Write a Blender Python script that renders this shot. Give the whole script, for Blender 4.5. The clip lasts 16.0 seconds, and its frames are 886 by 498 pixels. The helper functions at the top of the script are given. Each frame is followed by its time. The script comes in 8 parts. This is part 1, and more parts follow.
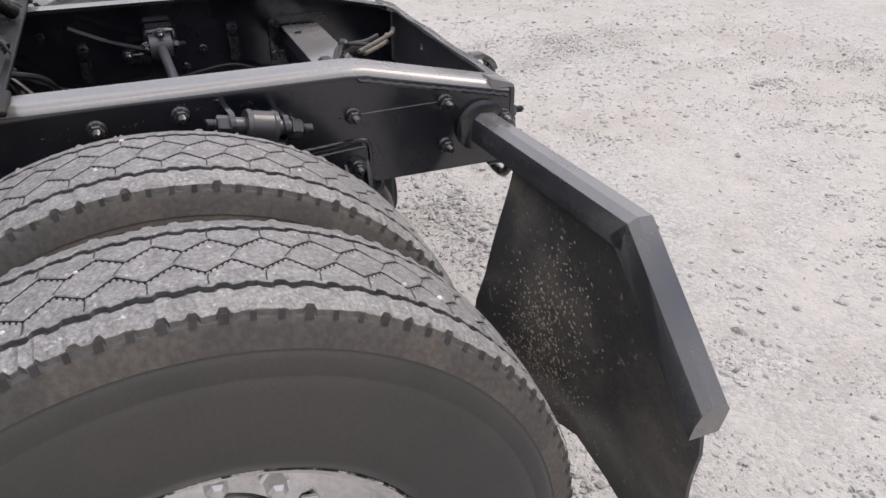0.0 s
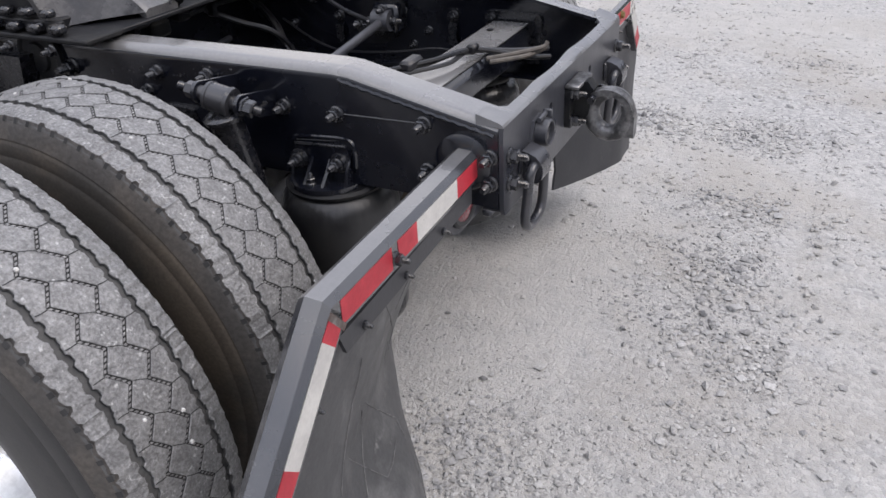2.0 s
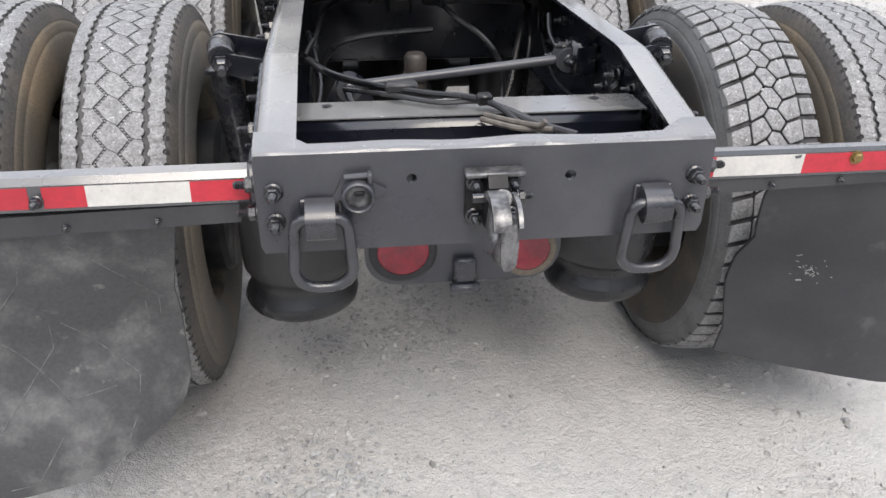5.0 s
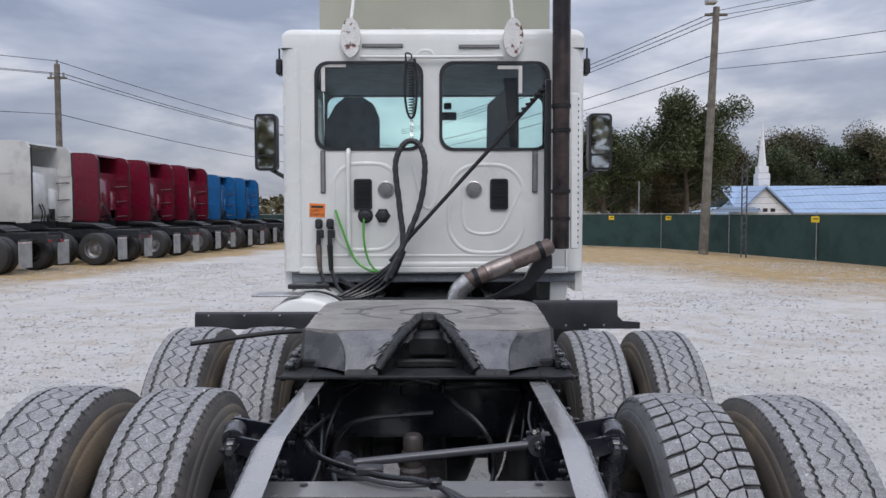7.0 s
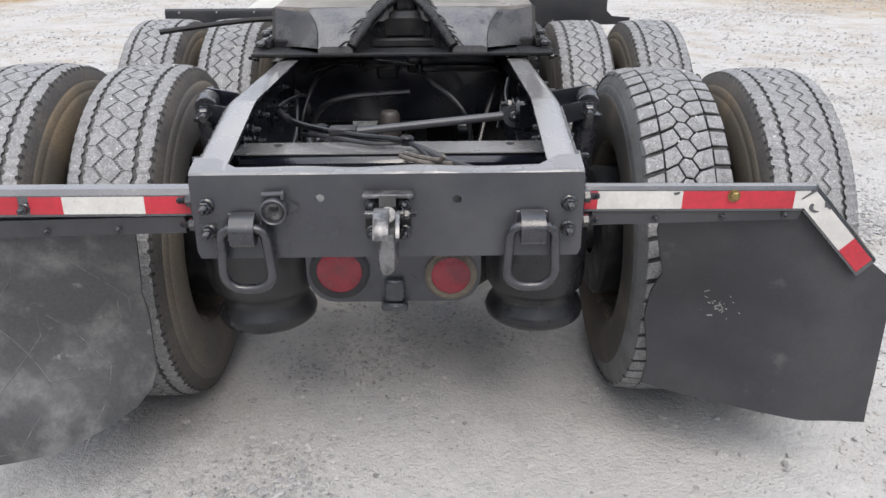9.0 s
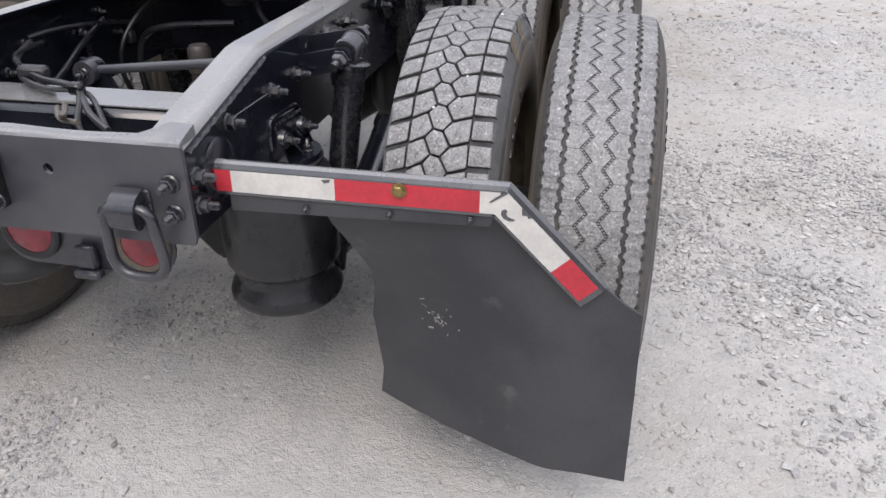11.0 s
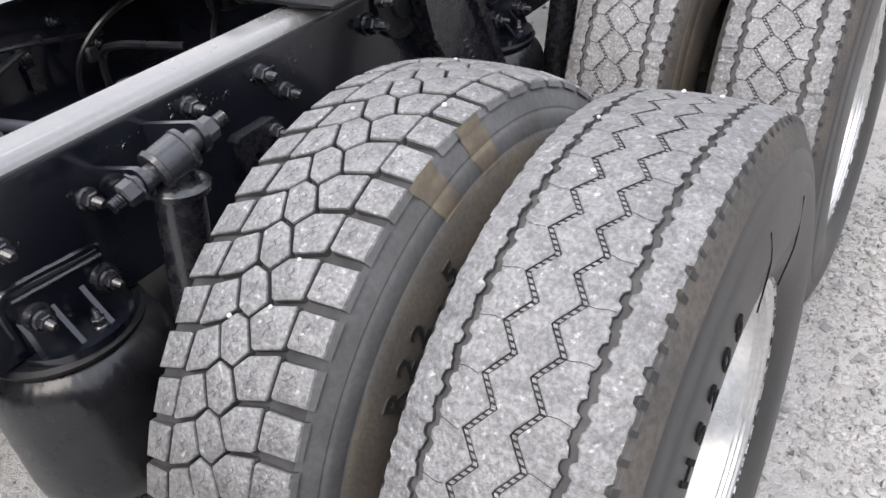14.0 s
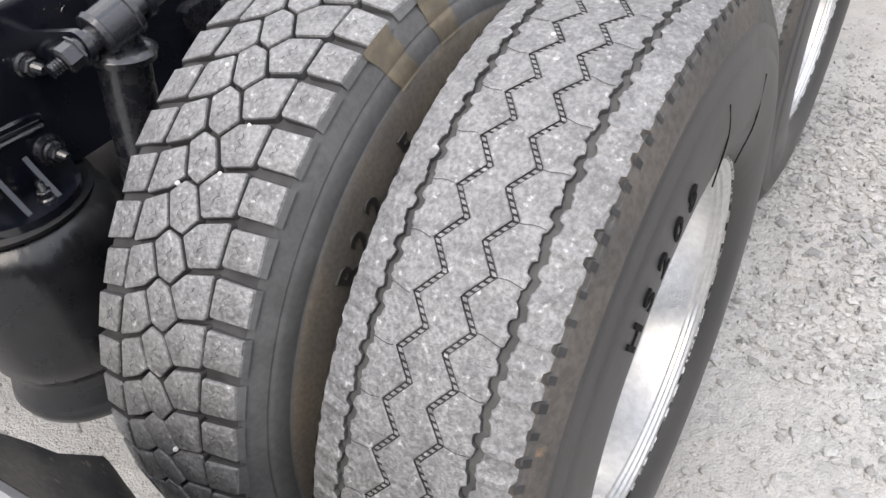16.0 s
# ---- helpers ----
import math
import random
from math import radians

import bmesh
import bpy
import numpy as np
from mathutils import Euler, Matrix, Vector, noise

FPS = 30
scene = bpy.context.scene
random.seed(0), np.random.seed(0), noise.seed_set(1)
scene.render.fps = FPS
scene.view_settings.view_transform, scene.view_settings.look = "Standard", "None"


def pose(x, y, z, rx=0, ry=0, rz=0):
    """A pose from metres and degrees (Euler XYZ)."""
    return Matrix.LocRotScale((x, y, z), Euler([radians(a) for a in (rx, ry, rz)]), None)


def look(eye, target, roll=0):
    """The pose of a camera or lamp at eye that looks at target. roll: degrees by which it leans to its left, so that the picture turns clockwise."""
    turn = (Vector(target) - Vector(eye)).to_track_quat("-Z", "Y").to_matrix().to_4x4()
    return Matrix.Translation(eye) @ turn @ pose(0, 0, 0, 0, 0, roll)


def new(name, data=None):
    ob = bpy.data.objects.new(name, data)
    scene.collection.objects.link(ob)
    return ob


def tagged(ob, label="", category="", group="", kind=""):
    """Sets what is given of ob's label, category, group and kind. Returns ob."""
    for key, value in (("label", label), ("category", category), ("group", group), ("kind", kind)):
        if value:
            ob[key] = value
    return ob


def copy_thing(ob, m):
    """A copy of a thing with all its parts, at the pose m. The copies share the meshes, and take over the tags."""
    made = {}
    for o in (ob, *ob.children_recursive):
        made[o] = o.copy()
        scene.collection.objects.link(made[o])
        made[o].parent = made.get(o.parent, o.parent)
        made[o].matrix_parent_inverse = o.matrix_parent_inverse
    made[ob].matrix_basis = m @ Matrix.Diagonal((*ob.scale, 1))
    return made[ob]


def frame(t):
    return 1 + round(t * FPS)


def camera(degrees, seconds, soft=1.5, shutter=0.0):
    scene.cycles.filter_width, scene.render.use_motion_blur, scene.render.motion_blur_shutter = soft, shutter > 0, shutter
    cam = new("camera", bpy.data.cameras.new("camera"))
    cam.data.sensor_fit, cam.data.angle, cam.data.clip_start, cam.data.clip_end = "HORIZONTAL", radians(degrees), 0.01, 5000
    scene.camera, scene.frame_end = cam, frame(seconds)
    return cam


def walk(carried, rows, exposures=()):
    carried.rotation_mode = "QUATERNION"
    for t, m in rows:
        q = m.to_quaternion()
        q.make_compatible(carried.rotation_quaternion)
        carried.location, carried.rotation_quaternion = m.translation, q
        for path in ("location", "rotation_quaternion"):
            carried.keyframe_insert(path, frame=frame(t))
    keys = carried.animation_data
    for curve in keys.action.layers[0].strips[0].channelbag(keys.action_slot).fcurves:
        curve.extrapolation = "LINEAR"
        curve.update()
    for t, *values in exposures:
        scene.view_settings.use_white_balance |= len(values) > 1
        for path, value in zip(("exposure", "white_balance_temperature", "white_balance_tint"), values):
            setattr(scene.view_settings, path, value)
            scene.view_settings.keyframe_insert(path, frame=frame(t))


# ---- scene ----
cam = camera(60.1, 16.0)
PATH = [
    (0, (-1.95, 0.797, 1.562), (-0.357, 0.148, 0.541), 0.0),
    (0.5, (-1.964, 0.432, 1.581), (-0.273, 0.054, 0.583), -2.3),
    (1, (-2.031, 0.038, 1.583), (-0.295, 0.007, 0.591), -2.5),
    (1.5, (-1.884, -0.27, 1.542), (-0.184, 0.074, 0.546), -2.2),
    (2, (-1.73, -0.538, 1.558), (-0.213, 0.264, 0.531), -3.4),
    (2.5, (-1.597, -0.874, 1.528), (-0.413, 0.31, 0.434), -3.4),
    (3, (-1.371, -1.03, 1.479), (-0.449, 0.334, 0.344), -1.5),
    (3.2, (-1.259, -1.079, 1.497), (-0.405, 0.329, 0.362), -0.6),
    (5.3, (-0.105, -1.313, 1.492), (0.009, 0.482, 0.617), 0.6),
    (5.5, (-0.001, -1.334, 1.52), (0.022, 0.509, 0.743), 0.5),
    (6, (0.075, -1.419, 1.583), (-0.008, 0.516, 1.085), -0.3),
    (6.5, (0.067, -1.532, 1.629), (0.017, 0.45, 1.361), -0.2),
    (7, (0.054, -1.585, 1.653), (0.056, 0.413, 1.561), -0.1),
    (7.5, (0.057, -1.605, 1.661), (0.088, 0.395, 1.643), -0.2),
    (8, (0.05, -1.602, 1.645), (0.099, 0.393, 1.504), -0.0),
    (8.5, (0.049, -1.583, 1.56), (0.085, 0.359, 1.082), -0.3),
    (9, (0.104, -1.599, 1.469), (0.123, 0.249, 0.704), -0.4),
    (9.5, (0.34, -1.626, 1.451), (0.342, 0.175, 0.582), -0.3),
    (9.7, (0.433, -1.6, 1.452), (0.421, 0.195, 0.57), -0.1),
    (11.8, (1.451, -0.707, 1.482), (0.798, 0.876, 0.449), -1.3),
    (12, (1.485, -0.595, 1.485), (0.78, 0.949, 0.427), -1.4),
    (12.5, (1.628, -0.345, 1.449), (0.77, 1.066, 0.32), -3.1),
    (13, (1.706, -0.167, 1.448), (0.696, 1.104, 0.28), -5.4),
    (13.5, (1.599, -0.073, 1.465), (0.529, 1.17, 0.32), -7.2),
    (14, (1.42, 0.054, 1.47), (0.409, 1.361, 0.342), -7.7),
    (14.5, (1.338, 0.139, 1.448), (0.408, 1.488, 0.301), -7.6),
    (15, (1.302, 0.155, 1.447), (0.427, 1.501, 0.255), -7.1),
    (15.5, (1.298, 0.135, 1.436), (0.441, 1.434, 0.179), -6.3),
    (16, (1.437, 0.047, 1.428), (0.563, 1.262, 0.102), -5.8),
]
EXPOSURES = [(0.0, 0.35, 7550, 17), (0.6, 0.3, 7100, 17), (1.5, 0.26, 7050, 16), (2.2, 0.28, 7000, 15), (3.2, 0.34, 7000, 14), (5.4, 0.82, 7250, 12), (6.2, 0.54, 7300, 13), (6.8, 0.17, 6750, 15), (7.5, -0.12, 6350, 12), (8.1, -0.13, 6400, 12), (8.9, 0.56, 7100, 12), (9.7, 0.66, 7100, 12), (12.0, 0.44, 7150, 17), (13.2, 0.44, 7150, 17), (14.3, 0.91, 7150, 13), (15.4, 0.90, 7250, 13), (16.0, 0.79, 7300, 13)]
walk(cam, [(t, look(eye, target, roll)) for t, eye, target, roll in PATH], EXPOSURES)

# ---- world and light ----
def build_world():
    w = bpy.data.worlds.new("sky")
    scene.world = w
    w.use_nodes = True
    nt = w.node_tree
    nt.nodes.clear()
    out = nt.nodes.new("ShaderNodeOutputWorld")
    sky = nt.nodes.new("ShaderNodeTexSky")
    sky.sky_type, sky.sun_disc = "NISHITA", False
    sky.sun_elevation, sky.sun_rotation = radians(SUN_ELEVATION), radians(SUN_ROTATION)
    co = nt.nodes.new("ShaderNodeTexCoord")
    mp = nt.nodes.new("ShaderNodeMapping")
    mp.inputs["Scale"].default_value = (1.0, 1.0, 3.2)
    mp.inputs["Location"].default_value = (1.3, 0.4, 0.2)
    big = nt.nodes.new("ShaderNodeTexNoise")
    big.inputs["Scale"].default_value, big.inputs["Detail"].default_value = 2.6, 8.0
    big.inputs["Roughness"].default_value, big.inputs["Distortion"].default_value = 0.55, 0.25
    ramp = nt.nodes.new("ShaderNodeValToRGB")
    el = ramp.color_ramp.elements
    el[0].position, el[0].color = 0.36, (0.27, 0.325, 0.44, 1)
    el[1].position, el[1].color = 0.72, (1.05, 1.07, 1.10, 1)
    mid = el.new(0.52)
    mid.color = (0.46, 0.52, 0.63, 1)
    mixer = nt.nodes.new("ShaderNodeMix")
    mixer.data_type = "RGBA"
    mixer.inputs["Factor"].default_value = 0.93
    scale = nt.nodes.new("ShaderNodeVectorMath")
    scale.operation = "SCALE"
    scale.inputs["Scale"].default_value = 0.10
    # the overcast layer is brighter towards the zenith
    sep = nt.nodes.new("ShaderNodeSeparateXYZ")
    rise = nt.nodes.new("ShaderNodeMapRange")
    rise.inputs["From Min"].default_value, rise.inputs["From Max"].default_value = 0.0, 0.9
    rise.inputs["To Min"].default_value, rise.inputs["To Max"].default_value = 0.56, 2.45
    lift = nt.nodes.new("ShaderNodeVectorMath")
    lift.operation = "SCALE"
    bg = nt.nodes.new("ShaderNodeBackground")
    bg.inputs["Strength"].default_value = SKY_STRENGTH
    ln = nt.links.new
    ln(co.outputs["Generated"], mp.inputs["Vector"])
    ln(mp.outputs["Vector"], big.inputs["Vector"])
    ln(big.outputs["Fac"], ramp.inputs["Fac"])
    ln(co.outputs["Generated"], sep.inputs["Vector"])
    ln(sep.outputs["Z"], rise.inputs["Value"])
    ln(ramp.outputs["Color"], lift.inputs[0])
    ln(rise.outputs["Result"], lift.inputs["Scale"])
    ln(sky.outputs["Color"], scale.inputs[0])
    ln(scale.outputs["Vector"], mixer.inputs["A"])
    ln(lift.outputs["Vector"], mixer.inputs["B"])
    ln(mixer.outputs["Result"], bg.inputs["Color"])
    ln(bg.outputs["Background"], out.inputs["Surface"])


SUN_ELEVATION, SUN_ROTATION, SKY_STRENGTH = 51.0, 172.0, 1.0
build_world()
sun_data = bpy.data.lights.new("sun", "SUN")
sun_data.energy, sun_data.angle, sun_data.color = 1.2, radians(35), (1.0, 0.965, 0.92)
sun = new("sun", sun_data)
az = radians(SUN_ROTATION)
sun.matrix_world = look((30 * math.sin(az), 30 * math.cos(az), 30 * math.tan(radians(SUN_ELEVATION))), (0, 0, 0))


# ---- materials ----
def material(name, color, rough=0.6, metal=0.0, second=None, scale=6.0, spread=(0.4, 0.65), grain=0.15, grain_scale=120.0,
             bump=0.2, bump_scale=60.0, depth=0.002, rough_var=0.1, third=None, third_scale=25.0, third_cut=(0.6, 0.7), coat=0.0, island=0.0, spec=0.5):
    """A painted, cast or dirty surface: two colours blended in patches, a third in small spots, fine grain and relief."""
    m = bpy.data.materials.new(name)
    m.use_nodes = True
    nt = m.node_tree
    b = nt.nodes["Principled BSDF"]
    ln = nt.links.new
    co = nt.nodes.new("ShaderNodeTexCoord")
    vec = co.outputs["Object"]

    def noise_node(s, detail=6.0, r=0.6):
        n = nt.nodes.new("ShaderNodeTexNoise")
        n.inputs["Scale"].default_value, n.inputs["Detail"].default_value, n.inputs["Roughness"].default_value = s, detail, r
        ln(vec, n.inputs["Vector"])
        return n.outputs["Fac"]

    def rng(sock, a, bb, lo, hi):
        n = nt.nodes.new("ShaderNodeMapRange")
        n.interpolation_type = "SMOOTHSTEP"
        for key, v in (("From Min", a), ("From Max", bb), ("To Min", lo), ("To Max", hi)):
            n.inputs[key].default_value = v
        ln(sock, n.inputs["Value"])
        return n.outputs["Result"]

    def mix(fac, a, bb, kind="MIX"):
        n = nt.nodes.new("ShaderNodeMix")
        n.data_type, n.blend_type = "RGBA", kind
        for key, v in (("Factor", fac), ("A", a), ("B", bb)):
            if isinstance(v, (tuple, list)):
                n.inputs[key].default_value = (*v, 1)
            elif isinstance(v, float):
                n.inputs[key].default_value = v
            else:
                ln(v, n.inputs[key])
        return n.outputs["Result"]

    base = noise_node(scale)
    second = second or tuple(c * 0.75 for c in color)
    col = mix(rng(base, *spread, 0.0, 1.0), tuple(color), tuple(second))
    if third:
        col = mix(rng(noise_node(third_scale), *third_cut, 0.0, 1.0), col, tuple(third))
    if grain:
        g = rng(noise_node(grain_scale, 3.0), 0.3, 0.7, 1.0 - grain, 1.0 + grain)
        n = nt.nodes.new("ShaderNodeVectorMath")
        n.operation = "SCALE"
        ln(col, n.inputs[0])
        ln(g, n.inputs["Scale"])
        col = n.outputs["Vector"]
    if island:
        geo = nt.nodes.new("ShaderNodeNewGeometry")
        r = rng(geo.outputs["Random Per Island"], 0.0, 1.0, 1.0 - island, 1.0 + island)
        n = nt.nodes.new("ShaderNodeVectorMath")
        n.operation = "SCALE"
        ln(col, n.inputs[0])
        ln(r, n.inputs["Scale"])
        col = n.outputs["Vector"]
    ln(col, b.inputs["Base Color"])
    b.inputs["Metallic"].default_value = metal
    ln(rng(base, 0.3, 0.7, max(0.02, rough - rough_var), min(1.0, rough + rough_var)), b.inputs["Roughness"])
    b.inputs["Specular IOR Level"].default_value = spec
    b.inputs["Coat Weight"].default_value = coat
    b.inputs["Coat Roughness"].default_value = 0.12
    if bump:
        bp = nt.nodes.new("ShaderNodeBump")
        bp.inputs["Strength"].default_value, bp.inputs["Distance"].default_value = bump, depth
        ln(noise_node(bump_scale, 5.0), bp.inputs["Height"])
        ln(bp.outputs["Normal"], b.inputs["Normal"])
    return m


def glass(name, tint, rough=0.0):
    m = bpy.data.materials.new(name)
    m.use_nodes = True
    b = m.node_tree.nodes["Principled BSDF"]
    b.inputs["Base Color"].default_value = (*tint, 1)
    b.inputs["Transmission Weight"].default_value = 1.0
    b.inputs["Roughness"].default_value = rough
    b.inputs["IOR"].default_value = 1.38
    return m


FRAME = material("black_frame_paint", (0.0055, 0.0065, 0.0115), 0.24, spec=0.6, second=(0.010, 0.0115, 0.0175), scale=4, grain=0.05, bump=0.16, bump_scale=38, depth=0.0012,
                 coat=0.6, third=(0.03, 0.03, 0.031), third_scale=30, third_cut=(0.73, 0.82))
# Pale base colour paints in the sky's sheen on the black top flange.
FRAME_TOP = material("black_flange_paint_with_sky_sheen", (0.188, 0.186, 0.186), 0.24, spec=1.0, coat=0.7, second=(0.215, 0.213, 0.212), scale=3, grain=0.05, bump=0.14, bump_scale=24, depth=0.0012,
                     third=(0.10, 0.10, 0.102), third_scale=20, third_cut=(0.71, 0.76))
# Lip colour lightened to hold the skylight on its top; seam lines share it.
REAR_TOP = material("worn_skylit_lip_paint", (0.15, 0.152, 0.158), 0.28, spec=0.8, coat=0.4, second=(0.185, 0.187, 0.193), scale=4, grain=0.04, bump=0.25, bump_scale=16, depth=0.002, third=(0.09, 0.09, 0.094), third_scale=20, third_cut=(0.70, 0.78))
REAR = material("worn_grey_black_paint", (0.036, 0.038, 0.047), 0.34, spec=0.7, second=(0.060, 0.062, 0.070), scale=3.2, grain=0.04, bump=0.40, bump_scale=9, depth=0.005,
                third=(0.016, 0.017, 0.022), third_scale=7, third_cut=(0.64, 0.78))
IRON = material("dark_cast_iron", (0.009, 0.0095, 0.012), 0.5, spec=0.3, second=(0.022, 0.022, 0.022), scale=18, bump=0.4, bump_scale=140, depth=0.001)
BOLT = material("painted_bolt", (0.010, 0.011, 0.015), 0.26, spec=0.7, coat=0.4, second=(0.022, 0.022, 0.025), scale=60, grain=0.05, bump=0.2, bump_scale=200, depth=0.0006)
HOOK = material("worn_bare_steel_hook", (0.21, 0.21, 0.214), 0.40, metal=0.6, second=(0.06, 0.06, 0.063), scale=24, spread=(0.40, 0.62), bump=0.5, bump_scale=80, depth=0.0018)
TREAD = material("dusty_tread_rubber", (0.222, 0.222, 0.223), 0.45, spec=0.9, second=(0.168, 0.168, 0.170), scale=38, spread=(0.40, 0.62), grain=0.32, grain_scale=190, bump=1.0, bump_scale=130,
                 depth=0.0035, third=(0.38, 0.38, 0.378), third_scale=95, third_cut=(0.60, 0.72))
# Near-black for narrow cuts and notches: the shade in them is in the colour.
GROOVE_DARK = material("shaded_recess_rubber", (0.045, 0.045, 0.046), 0.92, second=(0.030, 0.030, 0.031), scale=30, bump=0)
BUTTRESS = material("dusty_shoulder_rubber", (0.062, 0.058, 0.055), 0.7, second=(0.095, 0.084, 0.074), scale=7, grain=0.2, grain_scale=120, bump=0.5, bump_scale=60, third=(0.22, 0.15, 0.10), third_scale=16, third_cut=(0.67, 0.75))
BUTTRESS_BLUE = material("blue_grey_shoulder_rubber", (0.142, 0.145, 0.147), 0.72, second=(0.108, 0.109, 0.109), scale=7, grain=0.10, grain_scale=120, bump=0.35, bump_scale=50, third=(0.17, 0.160, 0.145), third_scale=9, third_cut=(0.62, 0.72))
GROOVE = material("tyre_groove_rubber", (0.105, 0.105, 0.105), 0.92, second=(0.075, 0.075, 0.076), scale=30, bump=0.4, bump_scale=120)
# Block tyre's groove floors, darkened in the colour to read as deep.
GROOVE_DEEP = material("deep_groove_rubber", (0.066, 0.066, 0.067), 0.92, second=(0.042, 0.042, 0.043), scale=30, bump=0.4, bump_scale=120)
SIDEWALL = material("dusty_sidewall_rubber", (0.034, 0.034, 0.035), 0.42, second=(0.058, 0.055, 0.052), scale=2.2, spread=(0.35, 0.7), grain=0.08, grain_scale=200, bump=0.2, bump_scale=30, depth=0.003)
SIDEWALL_TAN = material("mud_stained_sidewall_rubber", (0.115, 0.108, 0.10), 0.8, second=(0.17, 0.145, 0.115), scale=3.0, grain=0.15, grain_scale=160, bump=0.3, bump_scale=90)
SIDEWALL_BROWN = material("brown_dusted_sidewall_rubber", (0.050, 0.047, 0.044), 0.70, second=(0.105, 0.086, 0.067), scale=3.4, grain=0.15, grain_scale=160, bump=0.3, bump_scale=90)
SIDEWALL_DUST = material("tan_dusted_sidewall_rubber", (0.13, 0.112, 0.09), 0.8, second=(0.23, 0.175, 0.115), scale=3.2, spread=(0.42, 0.66), grain=0.15, grain_scale=160, bump=0.3, bump_scale=90)
BELLOWS = material("dusty_air_spring_rubber", (0.010, 0.0105, 0.013), 0.32, spec=0.6, second=(0.026, 0.026, 0.027), scale=5, grain=0.05, bump=0.2, bump_scale=40)
ALLOY = material("weathered_aluminium", (0.76, 0.76, 0.755), 0.36, metal=1.0, second=(0.68, 0.68, 0.675), scale=5, grain=0.08, grain_scale=70, bump=0.12, bump_scale=35, third=(0.50, 0.50, 0.495), third_scale=22, third_cut=(0.66, 0.78))
LIP = material("pitted_rim_lip", (0.62, 0.61, 0.59), 0.32, metal=1.0, second=(0.05, 0.046, 0.042), scale=55, spread=(0.44, 0.56), grain=0.1, bump=0.8, bump_scale=120, depth=0.003)
STEEL = material("dusty_steel_wheel", (0.16, 0.135, 0.105), 0.75, metal=0.2, second=(0.07, 0.06, 0.052), scale=9, bump=0.4, bump_scale=60,
                 third=(0.22, 0.10, 0.045), third_scale=22, third_cut=(0.64, 0.72))
RUST = material("rusty_exhaust_steel", (0.115, 0.088, 0.080), 0.5, metal=0.5, second=(0.20, 0.155, 0.135), scale=9, bump=0.3, bump_scale=80, third=(0.34, 0.33, 0.32), third_scale=7, third_cut=(0.60, 0.70))
BRIGHT = material("galvanised_pipe", (0.52, 0.52, 0.52), 0.35, metal=0.9, second=(0.38, 0.37, 0.36), scale=14, bump=0.2, bump_scale=60)
FLAP = material("black_rubber_flap", (0.033, 0.034, 0.039), 0.46, second=(0.050, 0.0505, 0.055), scale=3.0, bump=0.25, bump_scale=14, depth=0.006, grain=0.06,
                third=(0.085, 0.085, 0.086), third_scale=6.5, third_cut=(0.61, 0.74))
FLAP_WORN = material("scuffed_black_rubber_flap", (0.058, 0.059, 0.062), 0.46, second=(0.14, 0.14, 0.141), scale=6.5, spread=(0.48, 0.70), bump=0.4, bump_scale=10, depth=0.008, grain=0.12,
                     third=(0.22, 0.22, 0.215), third_scale=17, third_cut=(0.62, 0.76))
FLAP_MUD = material("mud_splashed_rubber", (0.040, 0.040, 0.041), 0.55, second=(0.11, 0.10, 0.088), scale=4.5, spread=(0.45, 0.70), bump=0.3, bump_scale=14, depth=0.006, grain=0.15,
                    third=(0.15, 0.125, 0.10), third_scale=60, third_cut=(0.62, 0.68))
PALE_MUD = material("dried_tan_mud", (0.36, 0.31, 0.25), 0.85, second=(0.26, 0.22, 0.18), scale=60, bump=0)
PALE_DIRT = material("dried_pale_dirt", (0.30, 0.30, 0.29), 0.8, second=(0.20, 0.20, 0.195), scale=60, bump=0)
SCUFF = material("pale_scuff_marks", (0.15, 0.15, 0.15), 0.6, second=(0.095, 0.095, 0.096), scale=40, bump=0)
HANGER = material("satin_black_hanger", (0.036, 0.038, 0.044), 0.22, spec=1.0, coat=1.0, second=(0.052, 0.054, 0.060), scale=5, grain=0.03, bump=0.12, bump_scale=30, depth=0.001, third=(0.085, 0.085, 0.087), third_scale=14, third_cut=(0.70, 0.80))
# HANGER made lighter: the bright sky reflection on top put into the colour.
HANGER_TOP = material("hanger_top_sheen", (0.125, 0.126, 0.130), 0.26, spec=1.0, coat=0.8, second=(0.155, 0.155, 0.158), scale=5, grain=0.05, bump=0.2, bump_scale=18, depth=0.002, third=(0.07, 0.07, 0.073), third_scale=22, third_cut=(0.68, 0.76))
RED = material("red_reflective_tape", (0.52, 0.032, 0.05), 0.42, second=(0.42, 0.03, 0.045), scale=14, grain=0.06, bump=0.15, bump_scale=300)
WHITE = material("white_reflective_tape", (0.62, 0.61, 0.58), 0.42, second=(0.52, 0.51, 0.49), scale=12, grain=0.05, bump=0.15, bump_scale=300, third=(0.30, 0.30, 0.30), third_scale=40, third_cut=(0.70, 0.75))
LAMP = material("red_lamp_lens", (0.26, 0.012, 0.026), 0.25, second=(0.16, 0.010, 0.020), scale=14, bump=0.3, bump_scale=400, depth=0.0008, coat=0.4)
SHOCK = material("dusty_shock_paint", (0.024, 0.025, 0.030), 0.30, spec=0.7, coat=0.4, second=(0.038, 0.038, 0.043), scale=8, grain=0.05, bump=0.15, bump_scale=60, depth=0.001)
RING = material("glossy_worn_ring_paint", (0.020, 0.021, 0.027), 0.30, spec=0.7, coat=0.35, second=(0.038, 0.039, 0.046), scale=9, grain=0.04, bump=0.35, bump_scale=30, depth=0.002)
HOSE = material("black_rubber_hose", (0.007, 0.0073, 0.0095), 0.34, second=(0.014, 0.014, 0.0155), scale=14, bump=0.12, bump_scale=120)
